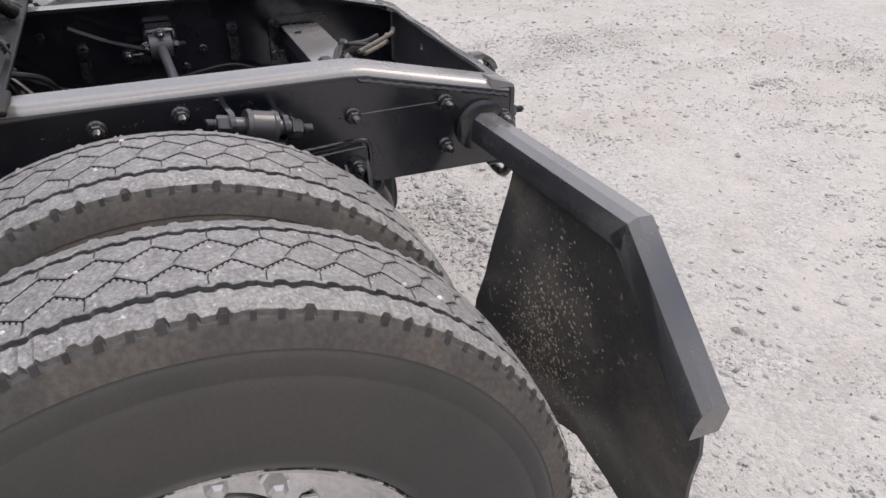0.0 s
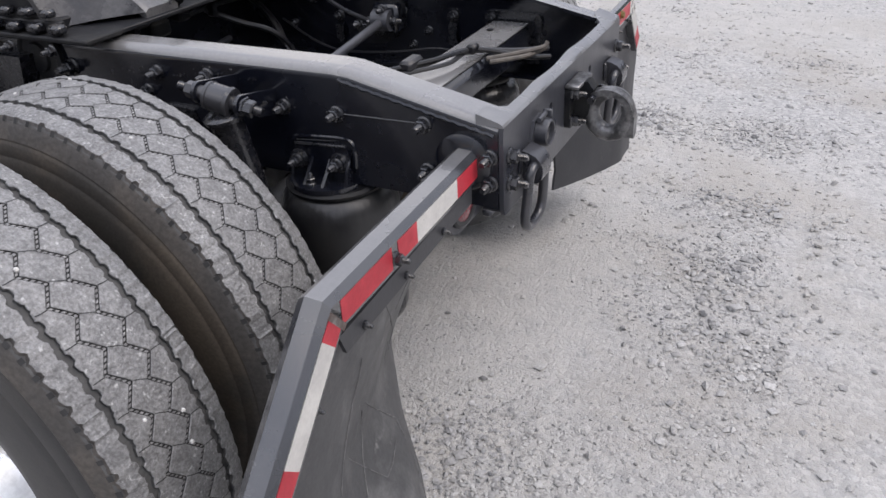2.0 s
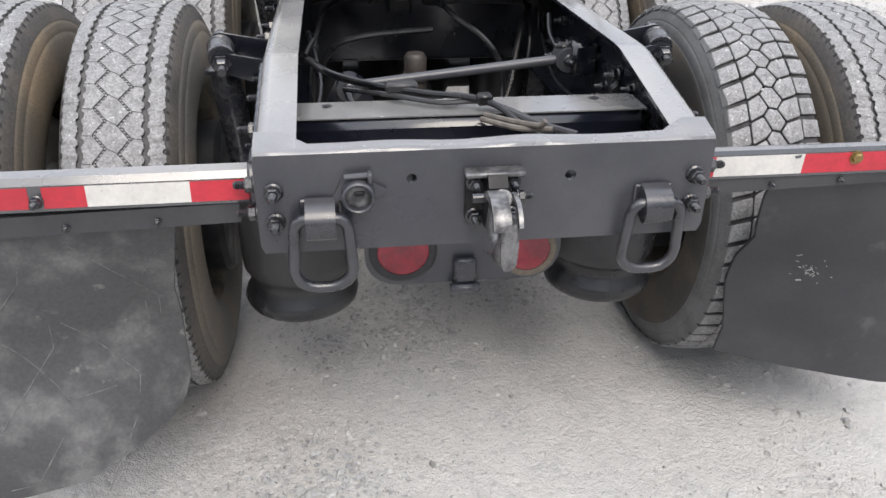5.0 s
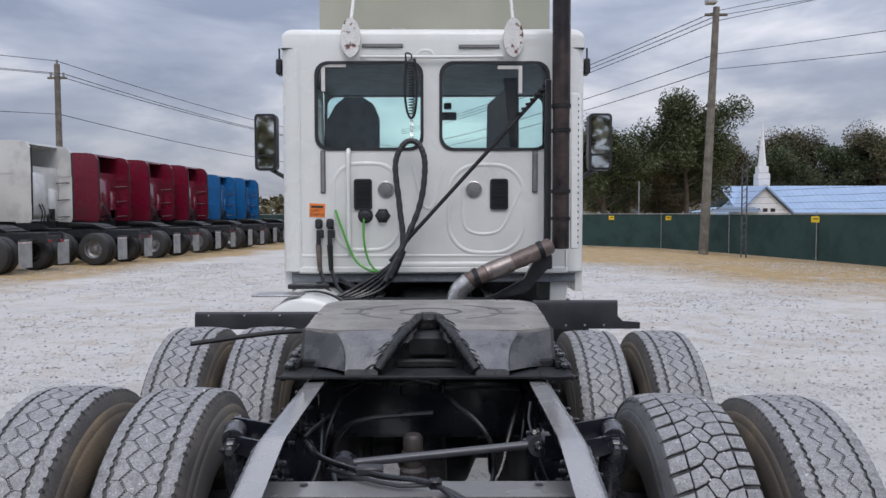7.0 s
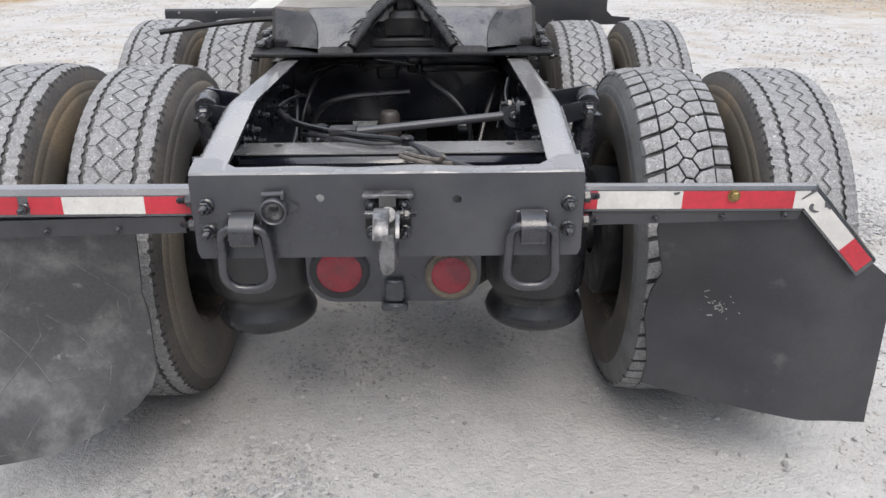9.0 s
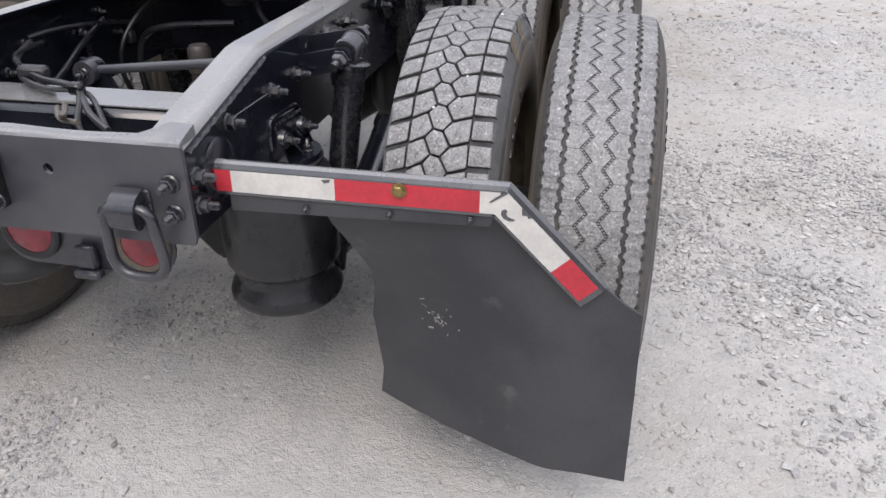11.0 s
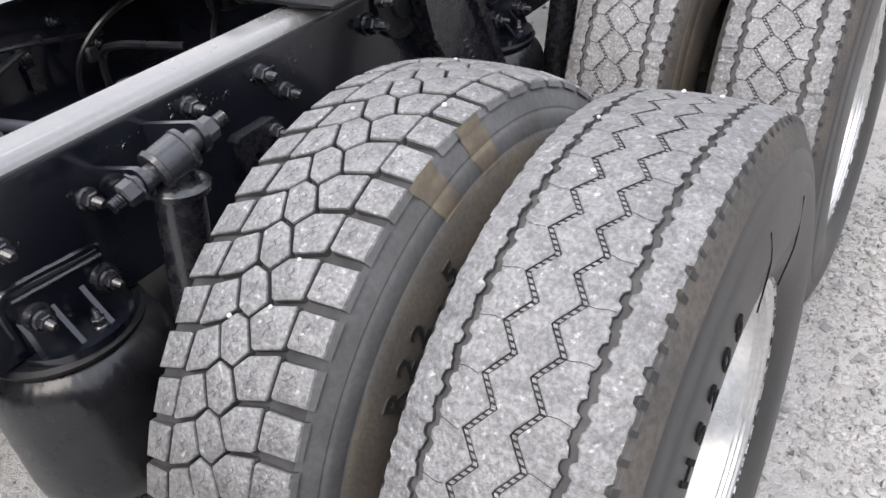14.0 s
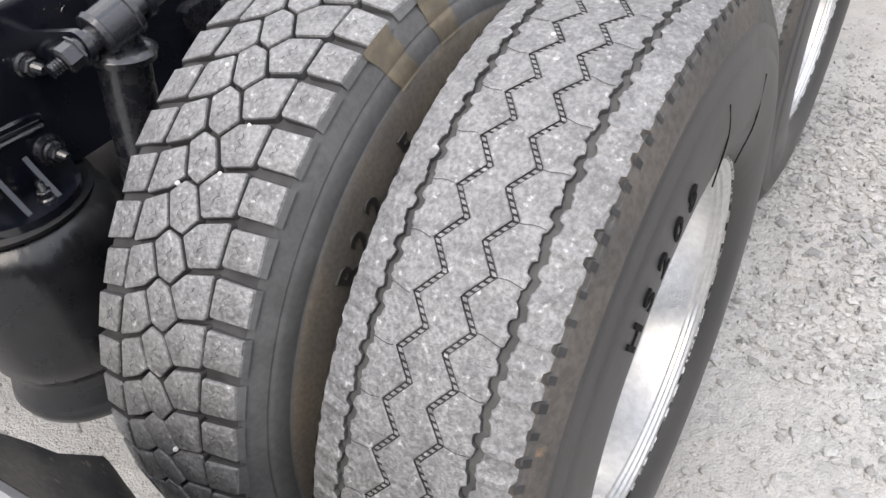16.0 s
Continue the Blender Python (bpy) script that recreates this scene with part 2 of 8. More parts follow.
GREY_HOSE = material("grey_braided_hose", (0.030, 0.030, 0.034), 0.36, second=(0.028, 0.028, 0.03), scale=20, bump=0.3, bump_scale=200)
GREEN = material("green_hose", (0.085, 0.36, 0.055), 0.4, second=(0.07, 0.29, 0.045), scale=10, bump=0.05)
CAB = material("white_cab_paint", (0.69, 0.70, 0.675), 0.30, second=(0.63, 0.64, 0.61), scale=1.6, grain=0.02, bump=0.03, bump_scale=8, coat=0.25, third=(0.50, 0.49, 0.45), third_scale=4.5, third_cut=(0.70, 0.80))
CREAM = material("cream_fairing_paint", (0.36, 0.36, 0.29), 0.42, second=(0.32, 0.32, 0.255), scale=1.4, grain=0.03, bump=0.04, bump_scale=8)
BLACK = material("black_plastic", (0.012, 0.013, 0.016), 0.42, second=(0.022, 0.023, 0.026), scale=10, bump=0.15, bump_scale=150)
GUARD = material("black_fender_rubber", (0.012, 0.013, 0.016), 0.45, second=(0.022, 0.022, 0.024), scale=5, bump=0.15, bump_scale=30)
SEAT = material("grey_seat_cloth", (0.20, 0.215, 0.235), 0.9, second=(0.16, 0.175, 0.19), scale=12, bump=0.3, bump_scale=200)
PLATE_TOP = material("worn_greasy_fifth_wheel_top", (0.29, 0.275, 0.258), 0.36, metal=0.2, second=(0.20, 0.188, 0.176), scale=4.5, spread=(0.38, 0.62), bump=0.35, bump_scale=26, depth=0.002,
                     third=(0.10, 0.096, 0.092), third_scale=8, third_cut=(0.64, 0.76))
RAMP = material("scraped_bare_ramp_steel", (0.13, 0.13, 0.134), 0.34, metal=0.4, second=(0.175, 0.173, 0.17), scale=14, spread=(0.42, 0.66), bump=0.5, bump_scale=24, depth=0.003, third=(0.05, 0.05, 0.053), third_scale=16, third_cut=(0.56, 0.70))
SKIRT = material("greasy_dark_skirt_steel", (0.05, 0.05, 0.054), 0.26, metal=0.3, second=(0.09, 0.089, 0.09), scale=7, bump=0.4, bump_scale=24, depth=0.002, third=(0.012, 0.012, 0.014), third_scale=9, third_cut=(0.56, 0.66))
BRASS = material("dull_brass_zinc", (0.32, 0.24, 0.10), 0.45, metal=0.8, second=(0.22, 0.16, 0.07), scale=60, bump=0.2, bump_scale=150)
DARK_STACK = material("sooty_exhaust_steel", (0.030, 0.026, 0.027), 0.34, metal=0.6, second=(0.075, 0.055, 0.05), scale=5, bump=0.2, bump_scale=60)
WORN_RING = material("worn_dark_ring", (0.085, 0.081, 0.078), 0.4, metal=0.2, second=(0.13, 0.125, 0.12), scale=12, bump=0.2, bump_scale=40)
GREASE = material("black_grease", (0.006, 0.006, 0.0075), 0.34, spec=0.35, second=(0.015, 0.0148, 0.015), scale=26, bump=0.8, bump_scale=60, depth=0.006)
ORANGE = material("orange_label", (0.85, 0.22, 0.03), 0.5, grain=0.03, bump=0)
MIRROR = material("mirror_glass", (0.75, 0.78, 0.78), 0.03, metal=1.0, second=(0.73, 0.76, 0.76), grain=0, bump=0, rough_var=0.0)
WINDOW = glass("tinted_window_glass", (0.84, 0.93, 0.93))
SCREEN = glass("windscreen_glass", (0.72, 1.0, 0.97))


# ---- mesh helpers ----
class Geo:
    """Collects vertices and faces of one mesh."""

    def __init__(self):
        self.v, self.f, self.mi = [], [], []

    def add(self, verts, faces, m=None, slot=0):
        o = len(self.v)
        self.v += [tuple(m @ Vector(p)) if m else tuple(p) for p in verts]
        self.f += [tuple(o + i for i in f) for f in faces]
        self.mi += [slot] * len(faces)
        return self

    def box(self, c, s, bevel=0.0, m=None, slot=0):
        hx, hy, hz = (q / 2 for q in s)
        e = min(bevel, 0.49 * min(s))
        pts = []
        for sx in (-1, 1):
            for sy in (-1, 1):
                for sz in (-1, 1):
                    x, y, z = sx * hx, sy * hy, sz * hz
                    pts += [(x, y - sy * e, z - sz * e), (x - sx * e, y, z - sz * e), (x - sx * e, y - sy * e, z)] if e else [(x, y, z)]
        pts = [(p[0] + c[0], p[1] + c[1], p[2] + c[2]) for p in pts]
        bm = bmesh.new()
        for p in pts:
            bm.verts.new(p)
        bmesh.ops.convex_hull(bm, input=bm.verts)
        bmesh.ops.dissolve_limit(bm, angle_limit=0.01, verts=bm.verts, edges=bm.edges)
        bm.verts.index_update()
        self.add([v.co[:] for v in bm.verts], [[v.index for v in f.verts] for f in bm.faces], m, slot)
        bm.free()
        return self

    def tube(self, pts, r, n=8, closed=False, caps=True, slot=0, m=None):
        """A round bar along points; r is a radius or a list of radii."""
        pts = [Vector(p) for p in pts]
        k = len(pts)
        rs = r if isinstance(r, (list, tuple)) else [r] * k
        verts, faces, side = [], [], None
        for i, p in enumerate(pts):
            a = pts[(i - 1) % k] if closed or i else p
            b = pts[(i + 1) % k] if closed or i < k - 1 else p
            t = (b - a).normalized() if (b - a).length > 1e-9 else Vector((0, 0, 1))
            if side is None:
                side = t.cross(Vector((0, 0, 1)) if abs(t.z) < 0.9 else Vector((1, 0, 0))).normalized()
            side = (side - side.dot(t) * t).normalized()
            up = t.cross(side)
            verts += [p + rs[i] * (math.cos(q) * side + math.sin(q) * up) for q in (2 * math.pi * j / n for j in range(n))]
        for i in range(k if closed else k - 1):
            for j in range(n):
                a, b = i * n, ((i + 1) % k) * n
                faces.append((a + j, a + (j + 1) % n, b + (j + 1) % n, b + j))
        if caps and not closed:
            faces += [tuple(range(n - 1, -1, -1)), tuple((k - 1) * n + j for j in range(n))]
        return self.add(verts, faces, m, slot)

    def lathe(self, prof, n=48, m=None, closed=False, slot=0, axis="x"):
        """Turns (along, radius) pairs about the x or z axis."""
        verts, faces, k = [], [], len(prof)
        for i in range(n):
            a = 2 * math.pi * i / n
            for u, r in prof:
                verts.append((u, r * math.cos(a), r * math.sin(a)) if axis == "x" else (r * math.cos(a), r * math.sin(a), u))
        for i in range(n):
            for j in range(k if closed else k - 1):
                a, b = i * k, ((i + 1) % n) * k
                faces.append((a + j, b + j, b + (j + 1) % k, a + (j + 1) % k))
        return self.add(verts, faces, m, slot)

    def prism(self, outline, d0, d1, plane="xz", slot=0, m=None):
        """A flat outline given thickness: plane xz goes along y, xy along z, yz along x."""
        def at(a, b, d):
            return {"xz": (a, d, b), "xy": (a, b, d), "yz": (d, a, b)}[plane]
        k = len(outline)
        verts = [at(a, b, d0) for a, b in outline] + [at(a, b, d1) for a, b in outline]
        faces = [tuple(range(k)), tuple(range(2 * k - 1, k - 1, -1))] + [(i, k + i, k + (i + 1) % k, (i + 1) % k) for i in range(k)]
        return self.add(verts, faces, m, slot)

    def sheet(self, outer, holes, d0, d1, plane="xz", slot=0):
        """A panel with openings that go through it."""
        def at(a, b, d):
            return {"xz": (a, d, b), "xy": (a, b, d), "yz": (d, a, b)}[plane]
        bm = bmesh.new()
        for loop in (outer, *holes):
            vs = [bm.verts.new(at(a, b, d0)) for a, b in loop]
            for i in range(len(vs)):
                bm.edges.new((vs[i], vs[(i + 1) % len(vs)]))
        bmesh.ops.triangle_fill(bm, use_beauty=True, use_dissolve=False, edges=bm.edges[:])
        bm.verts.index_update()
        front = [v.co.copy() for v in bm.verts]
        tris = [[v.index for v in f.verts] for f in bm.faces]
        bm.free()
        step = Vector(at(0, 0, d1)) - Vector(at(0, 0, d0))
        k = len(front)
        self.add(front + [p + step for p in front], tris + [[k + i for i in reversed(t)] for t in tris], None, slot)
        for loop in (outer, *holes):
            n = len(loop)
            self.add([at(a, b, d0) for a, b in loop] + [at(a, b, d1) for a, b in loop], [(i, n + i, n + (i + 1) % n, (i + 1) % n) for i in range(n)], None, slot)
        return self

    def mesh(self, name, mats, angle=38, fix=True):
        me = bpy.data.meshes.new(name)
        me.from_pydata(self.v, [], self.f)
        for m in mats if isinstance(mats, (list, tuple)) else [mats]:
            me.materials.append(m)
        me.polygons.foreach_set("material_index", self.mi)
        if fix:
            bm = bmesh.new()
            bm.from_mesh(me)
            bmesh.ops.recalc_face_normals(bm, faces=bm.faces)
            bm.to_mesh(me)
            bm.free()
        me.shade_smooth()
        me.set_sharp_from_angle(angle=radians(angle))
        me.update()
        return me


def part(name, geo, mats, parent=None, label="", at=None, angle=38, fix=True):
    """One mesh object, under a thing or a part."""
    ob = new(name, geo.mesh(name, mats, angle, fix) if isinstance(geo, Geo) else geo)
    if parent:
        ob.parent = parent
    if at is not None:
        ob.matrix_basis = at
    return tagged(ob, label)


def thing(name, label, category, at=None, group="", kind=""):
    ob = new(name)
    ob.empty_display_size = 0.1
    if at is not None:
        ob.matrix_basis = at
    return tagged(ob, label, category, group, kind)


def curve(pts, per=8):
    """A smooth line through a few points."""
    p = [Vector(q) for q in pts]
    p = [2 * p[0] - p[1], *p, 2 * p[-1] - p[-2]]
    out = []
    for i in range(1, len(p) - 2):
        for j in range(per):
            t = j / per
            out.append(0.5 * ((2 * p[i]) + (p[i + 1] - p[i - 1]) * t + (2 * p[i - 1] - 5 * p[i] + 4 * p[i + 1] - p[i + 2]) * t * t
                              + (3 * p[i] - p[i - 1] - 3 * p[i + 1] + p[i + 2]) * t ** 3))
    return out + [p[-2]]


def rounded(x0, z0, x1, z1, r, n=5):
    """The outline of a rectangle with round corners."""
    out = []
    for cx, cz, a0 in ((x1 - r, z1 - r, 0), (x0 + r, z1 - r, 90), (x0 + r, z0 + r, 180), (x1 - r, z0 + r, 270)):
        out += [(cx + r * math.cos(radians(a0 + 90 * i / n)), cz + r * math.sin(radians(a0 + 90 * i / n))) for i in range(n + 1)]
    return out


def disc(x, z, r, n=20):
    return [(x + r * math.cos(2 * math.pi * i / n), z + r * math.sin(2 * math.pi * i / n)) for i in range(n)]


# ---- ground ----
def ground_material():
    m = bpy.data.materials.new("crushed_limestone_yard")
    m.use_nodes = True
    nt = m.node_tree
    b = nt.nodes["Principled BSDF"]
    ln = nt.links.new
    pos = nt.nodes.new("ShaderNodeNewGeometry").outputs["Position"]

    def tex(kind, s, **more):
        n = nt.nodes.new(kind)
        n.inputs["Scale"].default_value = s
        for k, v in more.items():
            n.inputs[k].default_value = v
        ln(pos, n.inputs["Vector"])
        return n

    def rng(sock, a, bb, lo, hi):
        n = nt.nodes.new("ShaderNodeMapRange")
        for key, v in (("From Min", a), ("From Max", bb), ("To Min", lo), ("To Max", hi)):
            n.inputs[key].default_value = v
        ln(sock, n.inputs["Value"])
        return n.outputs["Result"]

    def mix(fac, a, bb, kind="MIX"):
        n = nt.nodes.new("ShaderNodeMix")
        n.data_type, n.blend_type = "RGBA", kind
        for key, v in (("Factor", fac), ("A", a), ("B", bb)):
            if isinstance(v, tuple):
                n.inputs[key].default_value = (*v, 1)
            elif isinstance(v, float):
                n.inputs[key].default_value = v
            else:
                ln(v, n.inputs[key])
        return n.outputs["Result"]

    def calc(op, a, bb):
        n = nt.nodes.new("ShaderNodeMath")
        n.operation = op
        for i, v in enumerate((a, bb)):
            if isinstance(v, (int, float)):
                n.inputs[i].default_value = v
            else:
                ln(v, n.inputs[i])
        return n.outputs[0]

    patch = tex("ShaderNodeTexNoise", 0.55, Detail=8.0, Roughness=0.62).outputs["Fac"]
    fine = tex("ShaderNodeTexNoise", 9.0, Detail=8.0, Roughness=0.7).outputs["Fac"]
    chips = tex("ShaderNodeTexVoronoi", 62.0, Randomness=1.0)
    grit = tex("ShaderNodeTexVoronoi", 170.0, Randomness=1.0)
    dust = mix(rng(fine, 0.3, 0.7, 0.0, 1.0), (0.525, 0.511, 0.489), (0.430, 0.421, 0.405))
    grey = mix(rng(chips.outputs["Color"], 0.0, 1.0, 0.0, 1.0), (0.27, 0.272, 0.275), (0.56, 0.555, 0.545))
    loose = rng(calc("ADD", patch, calc("MULTIPLY", fine, 0.35)), 0.62, 0.80, 0.10, 0.85)
    col = mix(loose, dust, grey)
    col = mix(rng(grit.outputs["Distance"], 0.0, 0.55, 0.30, 0.0), col, (0.44, 0.435, 0.42))
    streak_map = nt.nodes.new("ShaderNodeMapping")
    streak_map.inputs["Scale"].default_value = (0.6, 0.45, 1.0)
    ln(pos, streak_map.inputs["Vector"])
    streak = nt.nodes.new("ShaderNodeTexNoise")
    streak.inputs["Scale"].default_value, streak.inputs["Detail"].default_value, streak.inputs["Roughness"].default_value = 1.6, 9.0, 0.72
    ln(streak_map.outputs["Vector"], streak.inputs["Vector"])
    col = mix(rng(streak.outputs["Fac"], 0.50, 0.64, 0.0, 0.70), col, (0.39, 0.37, 0.34))
    col = mix(rng(tex("ShaderNodeTexNoise", 26.0, Detail=4.0, Roughness=0.7).outputs["Fac"], 0.57, 0.70, 0.0, 0.55), col, (0.36, 0.355, 0.345))
    # straw litter trodden into the yard ahead of the truck, dry grass at its edges
    sep = nt.nodes.new("ShaderNodeSeparateXYZ")
    ln(pos, sep.inputs["Vector"])
    litter = calc("MULTIPLY", rng(tex("ShaderNodeTexNoise", 1.5, Detail=9.0, Roughness=0.75).outputs["Fac"], 0.49, 0.60, 0.0, 0.6), rng(sep.outputs["Y"], 2.5, 8.0, 0.0, 1.0))
    col = mix(litter, col, (0.36, 0.305, 0.24))
    wander = calc("MULTIPLY", tex("ShaderNodeTexNoise", 0.22, Detail=6.0, Roughness=0.65).outputs["Fac"], 9.0)
    right = calc("ADD", calc("ADD", calc("MULTIPLY", sep.outputs["X"], 0.93), calc("MULTIPLY", sep.outputs["Y"], 0.37)), wander)
    left = calc("ADD", calc("MULTIPLY", sep.outputs["X"], -1.0), wander)
    left = calc("ADD", left, calc("MULTIPLY", sep.outputs["Y"], 0.15))
    far = calc("ADD", sep.outputs["Y"], wander)
    grass = calc("MAXIMUM", calc("MAXIMUM", rng(right, 16.4, 19.4, 0.0, 1.0), rng(left, 16.0, 17.8, 0.0, 1.0)), rng(far, 44.0, 48.0, 0.0, 1.0))
    straw = mix(rng(tex("ShaderNodeTexNoise", 3.0, Detail=8.0, Roughness=0.75).outputs["Fac"], 0.35, 0.65, 0.0, 1.0), (0.40, 0.285, 0.145), (0.24, 0.175, 0.095))
    tuft = rng(tex("ShaderNodeTexNoise", 1.3, Detail=9.0, Roughness=0.75).outputs["Fac"], 0.30, 0.46, 0.0, 1.0)
    col = mix(calc("MULTIPLY", grass, tuft), col, straw)
    ln(col, b.inputs["Base Color"])
    b.inputs["Roughness"].default_value = 0.95
    b.inputs["Specular IOR Level"].default_value = 0.25
    h = calc("ADD", calc("MULTIPLY", chips.outputs["Distance"], -0.40), calc("MULTIPLY", fine, 1.0))
    h = calc("ADD", h, calc("MULTIPLY", tex("ShaderNodeTexNoise", 30.0, Detail=3.5, Roughness=0.62).outputs["Fac"], 0.45))
    h = calc("ADD", h, calc("MULTIPLY", grit.outputs["Distance"], -0.35))
    bp = nt.nodes.new("ShaderNodeBump")
    bp.inputs["Strength"].default_value, bp.inputs["Distance"].default_value = 1.0, 0.0080
    ln(h, bp.inputs["Height"])
    ln(bp.outputs["Normal"], b.inputs["Normal"])
    return m


GROUND = ground_material()


def build_ground():
    """One sheet to the horizon, finer near the truck, with slight ruts."""
    xs = [-2500, -600, -150, -60, -30, -18, *[-12 + 0.25 * i for i in range(97)], 18, 30, 60, 150, 600, 2500]
    ys = [-2500, -600, -150, -50, -20, *[-8 + 0.25 * i for i in range(81)], 18, 28, 45, 80, 200, 700, 2500]
    verts, faces = [], []
    for y in ys:
        for x in xs:
            near = abs(x) < 11.9 and -7.9 < y < 11.9
            hard = max(0.0, 1 - max(0.0, abs(x) - 1.6) / 1.0) if -0.6 < y < 3.4 else 0.0
            z = 0.035 * (noise.noise((x * 0.35, y * 0.22, 3.0)) + 0.4 * noise.noise((x * 1.3, y * 0.9, 9.0))) if near else 0.0
            verts.append((x, y, z * (1 - hard) - 0.004))
    k = len(xs)
    for j in range(len(ys) - 1):
        for i in range(k - 1):
            faces.append((j * k + i, j * k + i + 1, (j + 1) * k + i + 1, (j + 1) * k + i))
    g = Geo().add(verts, faces)
    ob = part("ground", g, GROUND, None, fix=False)
    tagged(ob, "pale crushed limestone yard with dry grass at its edges", "ground", kind="structure")


build_ground()

PEBBLE = material("limestone_pebbles", (0.43, 0.425, 0.415), 0.95, second=(0.325, 0.325, 0.326), scale=3.0, bump=0.6, bump_scale=220, island=0.22, spec=0.2)


DRIFTS = [(0.25, -0.46), (0.48, -0.39), (0.74, -0.30), (0.85, -0.27), (1.20, -0.30), (2.05, -0.42), (1.40, 2.25), (1.45, 1.55), (1.85, 1.35), (2.4, 2.2), (2.2, 0.2), (-1.7, -0.3), (-0.4, 0.15), (-0.08, 0.95), (-0.19, 0.88), (0.28, 1.10)]


COARSE = [(1.9, 0.6, 0.50), (1.75, 1.5, 0.55), (2.2, 2.4, 0.7), (-1.5, 0.7, 0.35), (1.35, -0.30, 0.14), (0.70, -0.42, 0.18), (0.25, -0.44, 0.16), (-0.03, -0.54, 0.12)]


def build_gravel():
    """Loose stones round the truck, in drifts."""
    rng = np.random.default_rng(5)
    base = np.array([(1, 0, 0), (-1, 0, 0), (0, 1, 0), (0, -1, 0), (0, 0, 1), (0, 0, -1)], float)
    tri = np.array([(0, 2, 4), (2, 1, 4), (1, 3, 4), (3, 0, 4), (2, 0, 5), (1, 2, 5), (3, 1, 5), (0, 3, 5)])
    v, f, n = [], [], 0
    while n < 96000:
        x, y = rng.uniform(-4.2, 4.6), rng.uniform(-4.0, 6.0)
        d = 0.0 + noise.noise((x * 0.9, y * 0.6, 1.0)) * 0.8 + 0.6 * noise.noise((x * 3.1, y * 2.6, 4.0))
        d += max(0.9 * math.exp(-((x - px) ** 2 + (y - py) ** 2) / (0.30 * 0.30)) for px, py in DRIFTS)
        rough = max(math.exp(-((x - px) ** 2 + ((y - py) * 0.6) ** 2) / (pr * pr)) for px, py, pr in COARSE)
        if rng.random() > max(0.03, d + 0.35 * rough):
            continue
        s = 0.0026 + 0.0066 * rng.random() ** 2.2 * max(0.4, min(1.2, d + 0.2)) + (0.011 * rng.random() ** 1.4 if rng.random() < 0.04 + 0.14 * rough else 0)
        p = base * (1 + rng.uniform(-0.35, 0.35, (6, 1))) * s * rng.uniform(0.7, 1.3, 3) * (1.15, 1.15, 0.75)
        a = rng.uniform(0, 6.28)
        c, q = math.cos(a), math.sin(a)
        hard = max(0.0, 1 - max(0.0, abs(x) - 1.6) / 1.0) if -0.6 < y < 3.4 else 0.0
        z = 0.035 * (noise.noise((x * 0.35, y * 0.22, 3.0)) + 0.4 * noise.noise((x * 1.3, y * 0.9, 9.0))) * (1 - hard) - 0.004
        v.append(np.c_[p[:, 0] * c - p[:, 1] * q + x, p[:, 0] * q + p[:, 1] * c + y, p[:, 2] + z + s * 0.45])
        f.append(tri + 6 * n)
        n += 1
    # a thin scatter of larger stones over the yard ahead
    while n < 134000:
        x, y = rng.uniform(-13.0, 13.0), rng.uniform(4.0, 24.0)
        if rng.random() > 0.35 + 0.9 * noise.noise((x * 0.5, y * 0.35, 6.0)):
            continue
        s = 0.007 + 0.016 * rng.random() ** 2.5
        p = base * (1 + rng.uniform(-0.35, 0.35, (6, 1))) * s * rng.uniform(0.7, 1.3, 3) * (1.15, 1.15, 0.75)
        near = abs(x) < 11.9 and y < 11.9
        z = 0.035 * (noise.noise((x * 0.35, y * 0.22, 3.0)) + 0.4 * noise.noise((x * 1.3, y * 0.9, 9.0))) - 0.004 if near else -0.004
        v.append(p + (x, y, z + s * 0.25))
        f.append(tri + 6 * n)
        n += 1
    g = Geo()
    g.v, g.f = np.concatenate(v).tolist(), np.concatenate(f).tolist()
    g.mi = [0] * len(g.f)
    ob = part("gravel", g, PEBBLE, None, angle=75, fix=False)
    tagged(ob, "loose grey limestone chips scattered on the yard", "gravel", kind="stuff")


build_gravel()


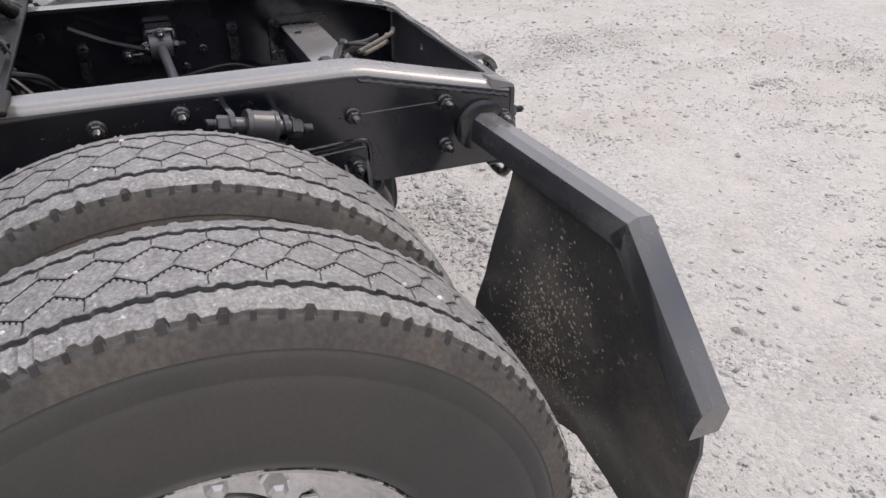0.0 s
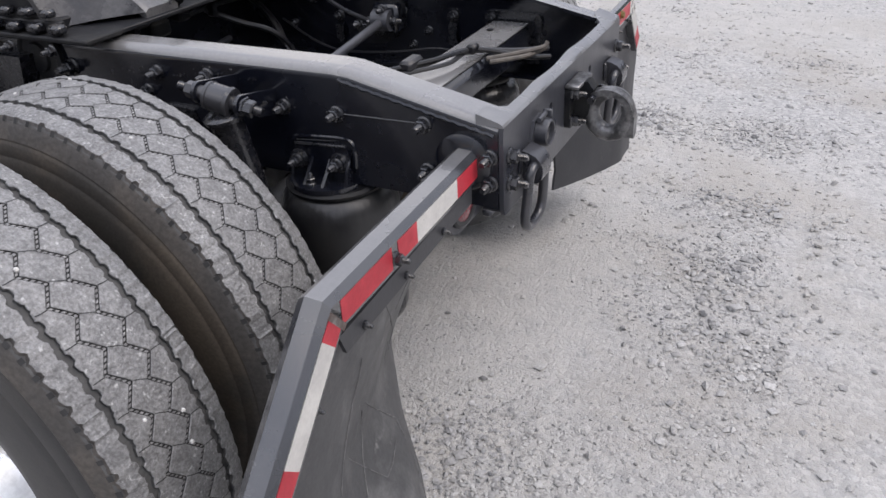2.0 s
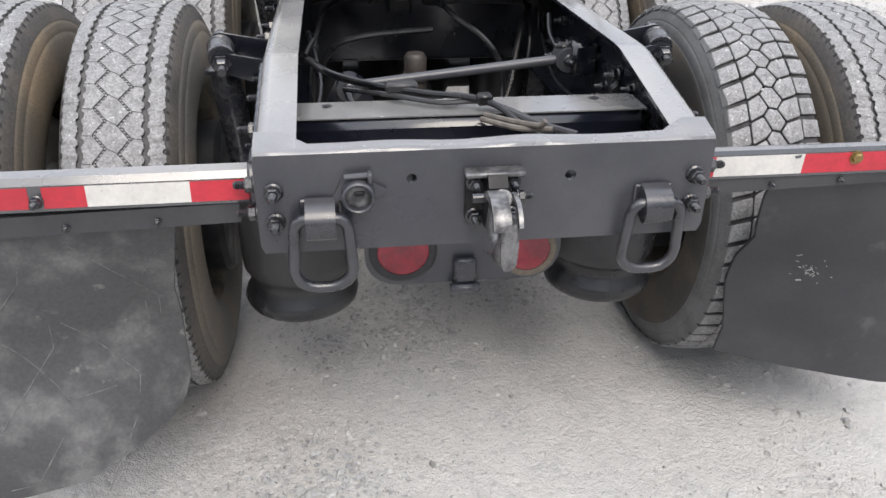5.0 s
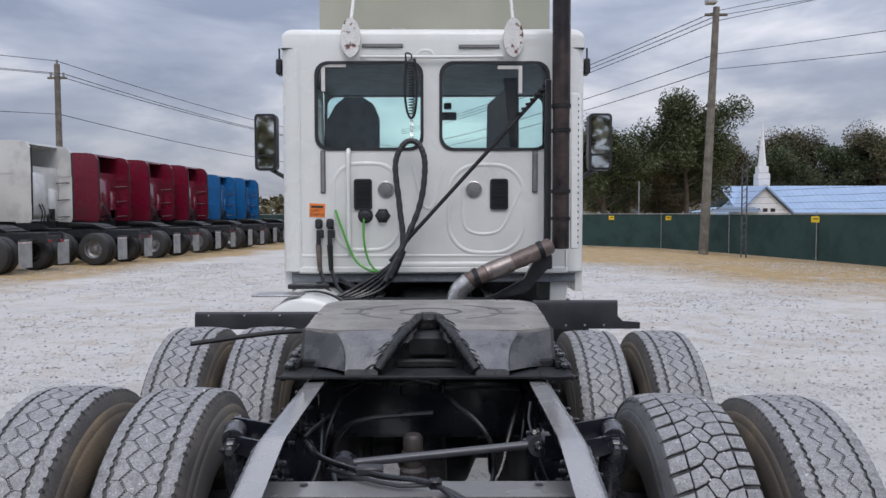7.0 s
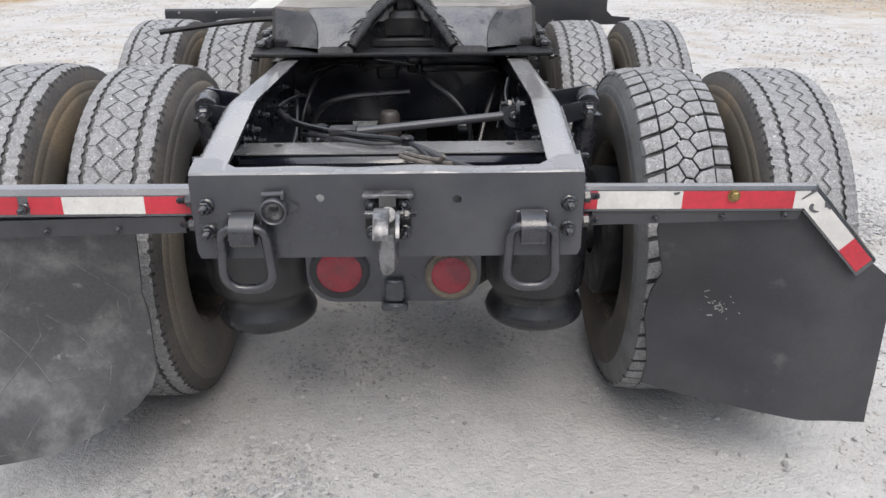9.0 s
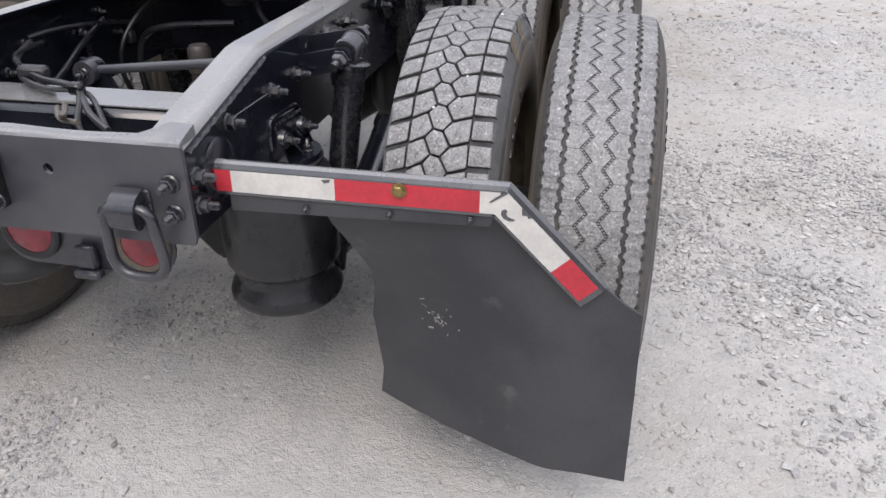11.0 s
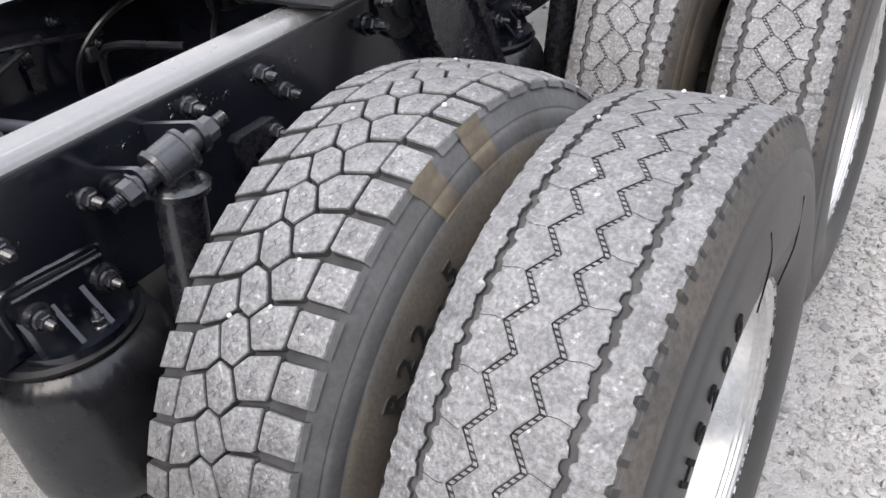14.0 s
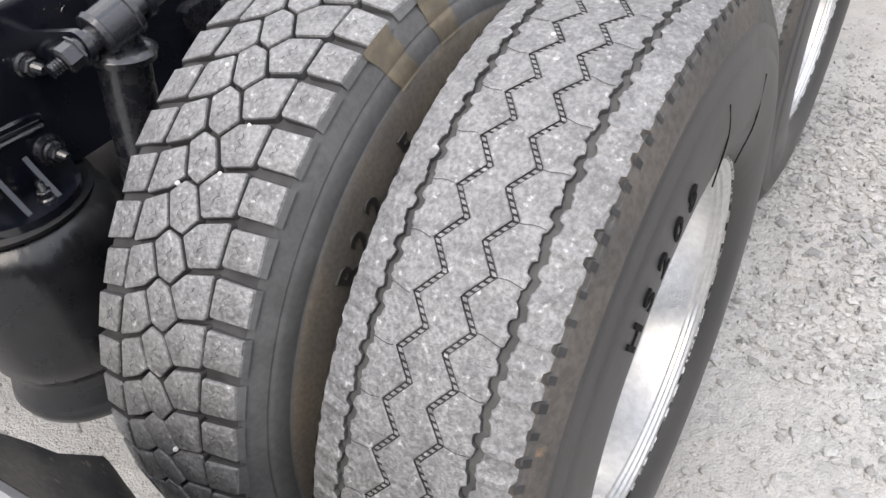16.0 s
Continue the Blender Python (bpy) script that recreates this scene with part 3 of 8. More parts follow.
def build_clods():
    """Flattened lumps of packed grit, the colour of the yard."""
    rng = np.random.default_rng(9)
    v, f, n = [], [], 0
    ring = [(math.cos(a), math.sin(a)) for a in (2 * math.pi * i / 7 for i in range(7))]
    while n < 34000:
        x, y = rng.uniform(-5.0, 5.2), rng.uniform(-4.5, 7.0)
        d = 0.42 + noise.noise((x * 0.8, y * 0.55, 7.0)) * 0.9 + 0.4 * noise.noise((x * 2.6, y * 2.2, 8.0))
        d += 0.5 * max(math.exp(-((x - px) ** 2 + ((y - py) * 0.6) ** 2) / (pr * pr)) for px, py, pr in COARSE)
        if rng.random() > max(0.06, d) or (abs(x) < 1.3 and 0.1 < y < 3.2 and rng.random() > 0.3):
            continue
        s = 0.004 + 0.012 * rng.random() ** 2.0 + (0.016 * rng.random() if rng.random() < 0.05 else 0)
        hard = max(0.0, 1 - max(0.0, abs(x) - 1.6) / 1.0) if -0.6 < y < 3.4 else 0.0
        z = 0.035 * (noise.noise((x * 0.35, y * 0.22, 3.0)) + 0.4 * noise.noise((x * 1.3, y * 0.9, 9.0))) * (1 - hard) - 0.006
        turn = rng.uniform(0, 6.28)
        c, q, ey = math.cos(turn), math.sin(turn), rng.uniform(0.5, 0.95)
        for level, rr in ((0.0, 1.1), (0.45, 0.85)):
            for a, b in ring:
                k = s * rr * rng.uniform(0.75, 1.2)
                px, py = a * k, b * k * ey
                v.append((x + px * c - py * q, y + px * q + py * c, z + s * level * rng.uniform(0.8, 1.3)))
        v.append((x + rng.uniform(-0.2, 0.2) * s, y + rng.uniform(-0.2, 0.2) * s, z + s * 0.75))
        o = 15 * n
        f += [(o + i, o + (i + 1) % 7, o + 7 + (i + 1) % 7, o + 7 + i) for i in range(7)] + [(o + 7 + i, o + 7 + (i + 1) % 7, o + 14) for i in range(7)]
        n += 1
    g = Geo().add(v, f)
    ob = part("dirt_clods", g, GROUND, None, angle=25, fix=False)
    tagged(ob, "pale clods of packed limestone grit on the yard", "clods", kind="stuff")


build_clods()

# ---- the tractor ----
truck = thing("tractor_truck", "white day-cab tractor truck with a bare black rear frame", "truck")

# frame rails: rounded outer top edge, taper down to the tail
TOP, TAIL, BOT, OUT, BEND = 1.072, 0.992, 0.806, 0.432, 0.375


def rail_section(side, top, bot):
    r, fl, th = 0.027, 0.078, 0.009
    pts = [(OUT - fl, top - th), (OUT - fl, top)]
    pts += [(OUT - r + r * math.sin(a), top - r + r * math.cos(a)) for a in (math.pi * i / 16 for i in range(9))]
    pts += [(OUT, bot), (OUT - fl, bot), (OUT - fl, bot + th), (OUT - th, bot + th), (OUT - th, top - th)]
    return [(side * x, z) for x, z in pts]


def build_rail(side):
    g = Geo()
    st = [(0.012, TAIL), (BEND - 0.02, TOP - 0.003), (BEND + 0.02, TOP), (1.2, TOP), (4.9, TOP)]
    verts, faces, k = [], [], 16
    for y, top in st:
        verts += [(x, y, z) for x, z in rail_section(side, top, BOT)]
    for i in range(len(st) - 1):
        for j in range(k):
            faces.append((i * k + j, i * k + (j + 1) % k, (i + 1) * k + (j + 1) % k, (i + 1) * k + j))
    faces += [tuple(range(k)), tuple((len(st) - 1) * k + j for j in range(k))]
    o = len(g.f)
    g.add(verts, faces)
    # flat top and upper curve take the colour with the sheen painted in
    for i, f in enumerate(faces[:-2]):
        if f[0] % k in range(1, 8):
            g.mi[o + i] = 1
    ob = part("chassis_rail", g, [FRAME, FRAME_TOP], truck, "black steel channel, sky sheen coloured into its top flange", angle=30)
    # bead of weld along the tapered tail
    w = Geo().tube([(side * (OUT + 0.001), y, z + 0.0025 * (i % 2)) for i, (y, z) in enumerate((0.02 + 0.0122 * q, TAIL - 0.026 + (TOP - TAIL) * (0.0122 * q / 0.36)) for q in range(30))],
                   [0.0045 + 0.0015 * (i % 3 == 0) for i in range(30)], 6)
    part("weld_bead", w, FRAME, ob)
    return ob


rails = {s: build_rail(s) for s in (-1, 1)}

# hex bolts: flanged nut on a long threaded stud
g = Geo()
g.lathe([(0.0, 0.0), (0.0, 0.0185), (0.003, 0.0185), (0.006, 0.015), (0.006, 0.0)], 18)
g.lathe([(0.005, 0.0), (0.005, 0.0138), (0.0065, 0.0150), (0.018, 0.0150), (0.0205, 0.0125), (0.0205, 0.0)], 6)
for i in range(6):
    g.lathe([(0.0195 + 0.003 * i, 0.0074), (0.021 + 0.003 * i, 0.0085), (0.0225 + 0.003 * i, 0.0074)], 10)
g.lathe([(0.0375, 0.0074), (0.041, 0.0055), (0.041, 0.0)], 10)
BOLT_MESH = g.mesh("bolt", BOLT, 25)


def bolt(parent, x, y, z, way="x", size=1.0):
    turn = {"x": 0, "-x": 180, "-y": -90, "y": 90}.get(way)
    m = pose(x, y, z, 0, 0, turn) if turn is not None else pose(x, y, z, 0, -90 if way == "z" else 90, 0)
    ob = new("bolt", BOLT_MESH)
    ob.parent = parent
    ob.matrix_basis = m @ Matrix.Diagonal((size, size, size, 1))
    return ob


for s in (-1, 1):
    w = "x" if s > 0 else "-x"
    for y, z in ((0.388, 0.969), (0.175, 0.972), (0.173, 0.868), (0.03, 0.919), (0.03, 0.862), (0.527, 0.970), (0.735, 1.02), (0.891, 1.013), (0.937, 0.962), (1.52, 0.99), (1.75, 1.0)):
        bolt(rails[s], s * OUT, y, z, w)

# lumps of paint and weld spatter round some bolts of the rail webs
lump = random.Random(17)
for s in (-1, 1):
    g = Geo()
    for y, z, n, ry, rz in ((0.735, 1.030, 34, 0.040, 0.016), (0.800, 1.008, 16, 0.045, 0.008), (0.388, 0.975, 14, 0.025, 0.014), (0.960, 1.005, 22, 0.050, 0.012), (0.527, 0.978, 16, 0.022, 0.014), (0.610, 1.022, 10, 0.030, 0.006)):
        for _ in range(n):
            r = 0.0010 + 0.0022 * lump.random() ** 2
            yy, zz = y + lump.gauss(0, 0.6) * ry, min(1.040, z + lump.gauss(0, 0.6) * rz)
            g.lathe([(-0.001, r * 1.1), (r * 0.45, r * 0.75), (r * 0.6, 0.0)], 6, pose(s * OUT, yy, zz, lump.uniform(0, 90), 0, 0 if s > 0 else 180) @ Matrix.Diagonal((1, lump.uniform(1, 2.4), 1, 1)))
    tagged(part("paint_lumps", g, BOLT, rails[s]), kind="stuff")

# fine seam lines on the rail webs
for s in (-1, 1):
    part("seam_line", Geo().tube([(s * (OUT + 0.001), 0.190, 0.9735), (s * (OUT + 0.001), 0.372, 0.9705)], 0.0011, 5), REAR_TOP, rails[s])
    part("seam_line", Geo().tube([(s * (OUT + 0.001), 0.395, 0.905), (s * (OUT + 0.001), 0.520, 0.893)], 0.0011, 5), REAR_TOP, rails[s])
# rear crossmember
g = Geo()
edge = [(-0.432, 0.806), (-0.425, 0.79), (0.425, 0.79), (0.432, 0.806), (0.432, 0.975), (0.428, 0.985), (-0.428, 0.985), (-0.432, 0.975)]
g.sheet(edge, [disc(-0.149, 0.930, 0.010, 10), disc(0.152, 0.924, 0.011, 10)], 0.0, 0.010)
# top flange, slightly buckled, deeper where it laps the rails
n = 36
verts, faces = [], []
for i in range(n + 1):
    x = -0.430 + 0.86 * i / n
    lap = max(0.0, 1 - abs(abs(x) - 0.40) / 0.055)
    sag = 0.004 * noise.noise((x * 7, 0, 0)) - 0.003 * (1 - lap)
    deep = 0.030 + 0.004 * noise.noise((x * 9, 5, 0)) + 0.030 * min(1.0, max(0.0, (abs(x) - 0.34) / 0.03))
    rise = (TOP - TAIL) / BEND
    verts += [(x, 0.0, 0.984), (x, 0.003, 0.9915 + sag), (x, 0.010, 0.9955 + sag), (x, deep, 0.9955 + sag + rise * deep * min(1, max(0, (abs(x) - 0.33) / 0.05)) + 0.002), (x, deep, 0.986), (x, 0.010, 0.984)]
for i in range(n):
    for j in range(6):
        faces.append((i * 6 + j, i * 6 + (j + 1) % 6, (i + 1) * 6 + (j + 1) % 6, (i + 1) * 6 + j))
faces += [tuple(range(6)), tuple(n * 6 + j for j in range(6))]
# slot 1: the lip's lighter colour, with light from above painted in
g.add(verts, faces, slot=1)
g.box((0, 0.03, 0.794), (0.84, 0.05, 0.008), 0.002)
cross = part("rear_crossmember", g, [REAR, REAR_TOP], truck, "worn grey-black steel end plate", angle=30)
for x in (-0.40, 0.40):
    for z in (0.915, 0.855):
        bolt(cross, x, 0.0, z, "-y")

# folded tow-ring brackets with hanging D rings
def build_ring(x):
    g = Geo()
    g.box((x, -0.004, 0.875), (0.075, 0.008, 0.050), 0.003)
    prof = [(-0.006, 0.903), (-0.020, 0.900), (-0.036, 0.893), (-0.047, 0.881), (-0.052, 0.868), (-0.052, 0.852), (-0.048, 0.840), (-0.040, 0.833), (-0.028, 0.832), (-0.006, 0.842)]
    g.prism(prof, x - 0.027, x + 0.027, "yz")
    br = part("ring_bracket", g, RING, truck, angle=30)
    pts = []
    for cx, cz, a0, a1 in ((0.024, 0.030, 90, 0), (0.013, -0.055, 0, -90), (-0.013, -0.055, -90, -180), (-0.024, 0.030, 180, 90)):
        for i in range(5):
            a = radians(a0 + (a1 - a0) * i / 4)
            rr = 0.024 if cz > 0 else 0.041
            pts.append((cx + (rr + 0.001) * math.cos(a), 0, cz - 0.022 + rr * math.sin(a)))
    tilt = 4
    r = Geo().tube([pose(x, -0.030, 0.841, tilt, 0, 0) @ Vector(p) for p in pts], 0.0112, 10, closed=True)
    part("tow_ring", r, RING, br, "worn black D ring")


build_ring(-0.318)
build_ring(0.318)

# trailer socket with a broken cover
g = Geo()
g.prism([(-0.296, 0.900), (-0.288, 0.914), (-0.274, 0.942), (-0.232, 0.946), (-0.216, 0.926), (-0.196, 0.916), (-0.200, 0.908), (-0.222, 0.896), (-0.236, 0.884), (-0.264, 0.884), (-0.280, 0.896)], 0.0, -0.008, "xz")
g.lathe([(-0.006, 0.031), (-0.033, 0.030), (-0.036, 0.027), (-0.034, 0.0245), (-0.024, 0.023), (-0.022, 0.0)], 22, pose(-0.248, 0, 0.910, 0, 0, 90))
sock = part("trailer_socket", g, [REAR], truck, "broken grey electrical socket", angle=30)
part("socket_face", Geo().lathe([(-0.022, 0.0), (-0.026, 0.010), (-0.027, 0.016), (-0.024, 0.0225)], 16, pose(-0.248, 0, 0.908, 0, 0, 90)), HOOK, sock)
part("socket_notch", Geo().box((-0.246, -0.028, 0.918), (0.020, 0.006, 0.008), 0.002), IRON, sock)
part("hinge", Geo().tube([(-0.272, -0.016, 0.945), (-0.226, -0.016, 0.947)], 0.006, 8).box((-0.226, -0.020, 0.946), (0.008, 0.022, 0.018), 0.002), REAR, sock)

# pintle hook
g = Geo()
g.prism(rounded(-0.050, 0.838, 0.050, 0.940, 0.012), 0.0, -0.014, "xz")
g.prism([(-0.010, 0.938), (-0.045, 0.950), (-0.060, 0.930), (-0.050, 0.870), (-0.030, 0.836), (-0.010, 0.842)], -0.016, 0.020, "yz")
hk = part("pintle_hook", g, IRON, truck, "black iron pintle hook, worn bright", angle=30)
ring = [(0.004, -0.098 + 0.046 * math.cos(a), 0.872 + 0.052 * math.sin(a)) for a in (radians(150 + 24 * i) for i in range(13))]
part("jaw", Geo().tube(ring, [0.017 + 0.004 * math.sin(math.pi * i / 12) for i in range(13)], 14), HOOK, hk, "worn bright jaw")


def arch(r0, r1, a0, a1, x0, x1):
    """A flat strap bent round the hook's eye."""
    steps = [radians(a0 + (a1 - a0) * i / 12) for i in range(13)]
    outer = [(-0.096 + r1 * math.cos(a), 0.874 + r1 * math.sin(a)) for a in steps]
    inner = [(-0.096 + r0 * math.cos(a), 0.874 + r0 * math.sin(a)) for a in reversed(steps)]
    return Geo().prism(outer + inner, x0, x1, "yz")


part("latch", arch(0.048, 0.063, 50, 165, -0.024, 0.008), HOOK, hk, "worn steel latch", angle=35)
part("lock_lever", arch(0.044, 0.056, 60, 160, 0.022, 0.030), HOOK, hk, "worn steel lock lever", angle=35)
part("tongue", Geo().prism([(-0.012, 0.872), (0.020, 0.872), (0.018, 0.828), (0.010, 0.816), (-0.004, 0.816), (-0.010, 0.828)], -0.160, -0.136, "xz"), HOOK, hk, "worn steel tongue", angle=30)
for x in (-0.034, 0.036):
    for z in (0.924, 0.856):
        bolt(hk, x, -0.014, z, "-y", 0.9)
part("pivot_pin", Geo().tube([(-0.046, -0.062, 0.914), (0.050, -0.062, 0.914)], 0.009, 10), BOLT, hk)
bolt(hk, 0.034, -0.062, 0.914, "x", 0.75)
part("top_lip", Geo().box((0.002, -0.018, 0.944), (0.112, 0.036, 0.010), 0.003), HOOK, hk, "worn bright top lip")

# cross tube inside the tail
g = Geo().box((0, 0.315, 0.913), (0.80, 0.135, 0.090), 0.020)
tube = part("cross_tube", g, FRAME, truck, "black box tube, sky sheen coloured into its top")
# top plate in the flange colour, painted sky sheen included
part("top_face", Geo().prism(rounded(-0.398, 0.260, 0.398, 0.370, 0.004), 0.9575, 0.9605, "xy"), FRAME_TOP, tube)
for x in (-0.30, 0.30):
    part("hole", Geo().lathe([(0.9605, 0.0), (0.9625, 0.008), (0.962, 0.011)], 12, pose(x, 0.34, 0.0005), axis="z"), BLACK, tube)
for s in (-1, 1):
    part("gusset", Geo().prism([(s * 0.35, 0.19), (s * 0.35, 0.05), (s * 0.27, 0.05)], 0.80, 0.815, "xy"), FRAME, truck)

# deep crossmembers under the coupling and forward of it
for y, z0, z1 in ((1.33, 0.80, 1.045), (2.02, 0.80, 1.05), (3.05, 0.82, 1.05)):
    g = Geo()
    g.sheet([(-0.42, z0), (0.42, z0), (0.42, z1), (-0.42, z1)], [], y, y + 0.012)
    g.box((0, y + 0.035, z1), (0.84, 0.07, 0.01), 0.002).box((0, y + 0.035, z0), (0.84, 0.07, 0.01), 0.002)
    part("crossmember", g, FRAME, truck)

# tail-lamp panel under the tail
g = Geo().prism(rounded(-0.235, 0.560, 0.222, 0.800, 0.075), 0.236, 0.242, "xz")
panel = part("lamp_panel", g, REAR, truck, "black plate with round red lamps", angle=30)
for x, z, k, dirty in ((-0.148, 0.652, 1.18, 0), (0.143, 0.638, 1.03, 1)):
    m = pose(x, 0.236, z, 0, 0, -90) @ Matrix.Diagonal((1, k, k, 1))
    rim = part("lamp_rim", Geo().lathe([(0.0, 0.066), (0.010, 0.066), (0.014, 0.060), (0.012, 0.050), (0.0, 0.050)], 32, m), STEEL if dirty else BLACK, panel)
    part("tail_lamp", Geo().lathe([(0.010, 0.051), (0.014, 0.044), (0.017, 0.025), (0.018, 0.0)], 32, m), LAMP, rim, "round red lamp lens")
g = Geo().box((-0.005, 0.222, 0.598), (0.052, 0.022, 0.060), 0.006).box((-0.005, 0.216, 0.556), (0.070, 0.030, 0.022), 0.006)
part("plate_lamp", g, REAR, panel)


# air springs, their top brackets and the shocks
def build_spring(s, y0):
    x = s * 0.392
    prof = [(0.420, 0.0), (0.420, 0.112), (0.424, 0.128), (0.434, 0.139), (0.450, 0.143), (0.466, 0.138), (0.488, 0.124), (0.508, 0.120), (0.524, 0.132), (0.538, 0.140), (0.565, 0.142), (0.70, 0.142), (0.735, 0.140),
            (0.752, 0.136), (0.768, 0.128), (0.780, 0.115), (0.786, 0.105), (0.792, 0.105), (0.792, 0.0)]
    g = Geo().lathe(prof, 144, axis="z")
    # radial pleats where the rubber is gathered under the bead
    out = []
    for px, py, pz in g.v:
        a = math.atan2(py, px)
        k = 1 + 0.014 * max(0.0, 1 - abs(pz - 0.760) / 0.030) * max(-0.4, math.cos(44 * a)) ** 3 + 0.006 * noise.noise((3 * math.cos(a), 3 * math.sin(a), pz * 9))
        out.append((x + px * k, y0 + py * k, pz))
    g.v = out
    ob = part("air_spring", g, BELLOWS, truck, "black rubber air spring", angle=50)
    part("bead_ring", Geo().lathe([(0.786, 0.118), (0.794, 0.121), (0.800, 0.114), (0.800, 0.0)], 48, pose(x, y0, 0), axis="z"), IRON, ob)
    o, w = s * OUT, "x" if s > 0 else "-x"
    # cast bracket: upright plate with a ridge, curved foot, two bosses and three webs
    g = Geo().prism([(y0 - 0.070, 0.803), (y0 + 0.070, 0.803), (y0 + 0.074, 0.880), (y0 + 0.066, 0.892), (y0 - 0.064, 0.902), (y0 - 0.074, 0.890)], o, o + s * 0.012, "yz")
    foot = [(o + s * 0.011, y0 - 0.088)] + [(o + s * 0.078 * math.sin(radians(a)), y0 - 0.088 * math.cos(radians(a))) for a in range(15, 180, 15)] + [(o + s * 0.011, y0 + 0.088)]
    g.prism(foot, 0.8005, 0.812, "xy")
    br = part("spring_bracket", g, FRAME, ob, angle=30)
    for dy in (-0.072, -0.024, 0.024, 0.072):
        web = Geo().prism([(o + s * 0.010, 0.866), (o + s * 0.022, 0.850), (o + s * 0.062 * math.sqrt(max(0.1, 1 - (dy / 0.088) ** 2)), 0.810), (o + s * 0.010, 0.810)], y0 + dy - 0.004, y0 + dy + 0.004, "xz")
        part("web", web, FRAME, br, angle=30)
    part("ridge", Geo().tube([(o + s * 0.013, y0 - 0.070, 0.900), (o + s * 0.013, y0 + 0.068, 0.891)], 0.0035, 6), BOLT, br)
    for dy, z in ((-0.048, 0.858), (0.060, 0.854)):
        part("boss", Geo().lathe([(0.010, 0.024), (0.024, 0.020), (0.024, 0.0)], 18, pose(o, y0 + dy, z, 0, 0, 0 if s > 0 else 180)), BOLT, br)
        bolt(br, s * (OUT + 0.022), y0 + dy, z, w, 0.85)
    bolt(br, s * (OUT + 0.046), y0 + 0.012, 0.812, "z", 0.72)
    # lumpy weld round the upper edge of the bracket
    edge = [(y0 - 0.082, 0.845), (y0 - 0.084, 0.880), (y0 - 0.074, 0.908), (y0 - 0.03, 0.910), (y0 + 0.02, 0.906), (y0 + 0.066, 0.902), (y0 + 0.080, 0.890)]
    line = curve([(o + s * 0.001, a, b) for a, b in edge], 8)
    part("weld_bead", Geo().tube(line, [0.0045 + 0.003 * abs(noise.noise((i * 0.8, y0 * 5, s))) for i in range(len(line))], 6), FRAME, br)


def build_shock(s, y0):
    """Pin through a rubber bush, held by two rounded arms off the rail; the pin falls a little to the rear."""
    c = Vector((s * 0.547, y0 - 0.004, 1.018))
    d = Vector((s * 0.10, 0.95, 0.22)).normalized()

    def along(*pairs):
        return [c + d * t for t, _ in pairs], [r for _, r in pairs]

    sh = part("shock_absorber", Geo().tube(*along((-0.031, 0.026), (-0.030, 0.031), (-0.022, 0.033), (-0.020, 0.0305), (0.020, 0.0305), (0.022, 0.033), (0.030, 0.031), (0.031, 0.026)), 24), SHOCK, truck, "black shock absorber with a rubber-bushed eye")
    part("pin", Geo().tube([c - d * 0.064, c + d * 0.064], 0.0165, 16), SHOCK, sh)
    for q in (-1, 1):
        nut = Geo().tube([c + d * q * 0.058, c + d * q * 0.061, c + d * q * 0.061, c + d * q * 0.080, c + d * q * 0.083], [0.0225, 0.0225, 0.0185, 0.0185, 0.015], 6)
        part("nut", nut, SHOCK, sh, angle=20)
        line = [c + d * q * (0.083 + 0.0022 * i) for i in range(10)]
        part("stud", Geo().tube(line, [0.0105 if i % 2 else 0.0092 for i in range(10)], 10), BOLT, sh)
    body = part("body", Geo().lathe([(0.004, 0.0), (0.004, 0.030), (0.0, 0.043), (-0.004, 0.047), (-0.014, 0.045), (-0.014, 0.036), (-0.34, 0.036), (-0.34, 0.030), (-0.55, 0.030), (-0.55, 0.0)], 28,
                                    pose(c.x, c.y, c.z - 0.032, -6, s * 7, 0), axis="z"), BOLT, sh)
    part("neck", Geo().tube([c - Vector((0, 0, 0.018)), c - Vector((0, 0, 0.036))], 0.020, 14), BOLT, body)
    for q in (-1, 1):
        e = c + d * q * 0.052
        arc = [(e.x + s * 0.024 * math.sin(radians(a)), e.z + 0.024 * math.cos(radians(a))) for a in range(0, 181, 20)]
        arm = [(s * OUT, e.z + 0.002), *arc, (s * OUT, e.z - 0.060)]
        part("arm", Geo().prism(arm, e.y - 0.005, e.y + 0.005, "xz"), FRAME, sh, angle=30)


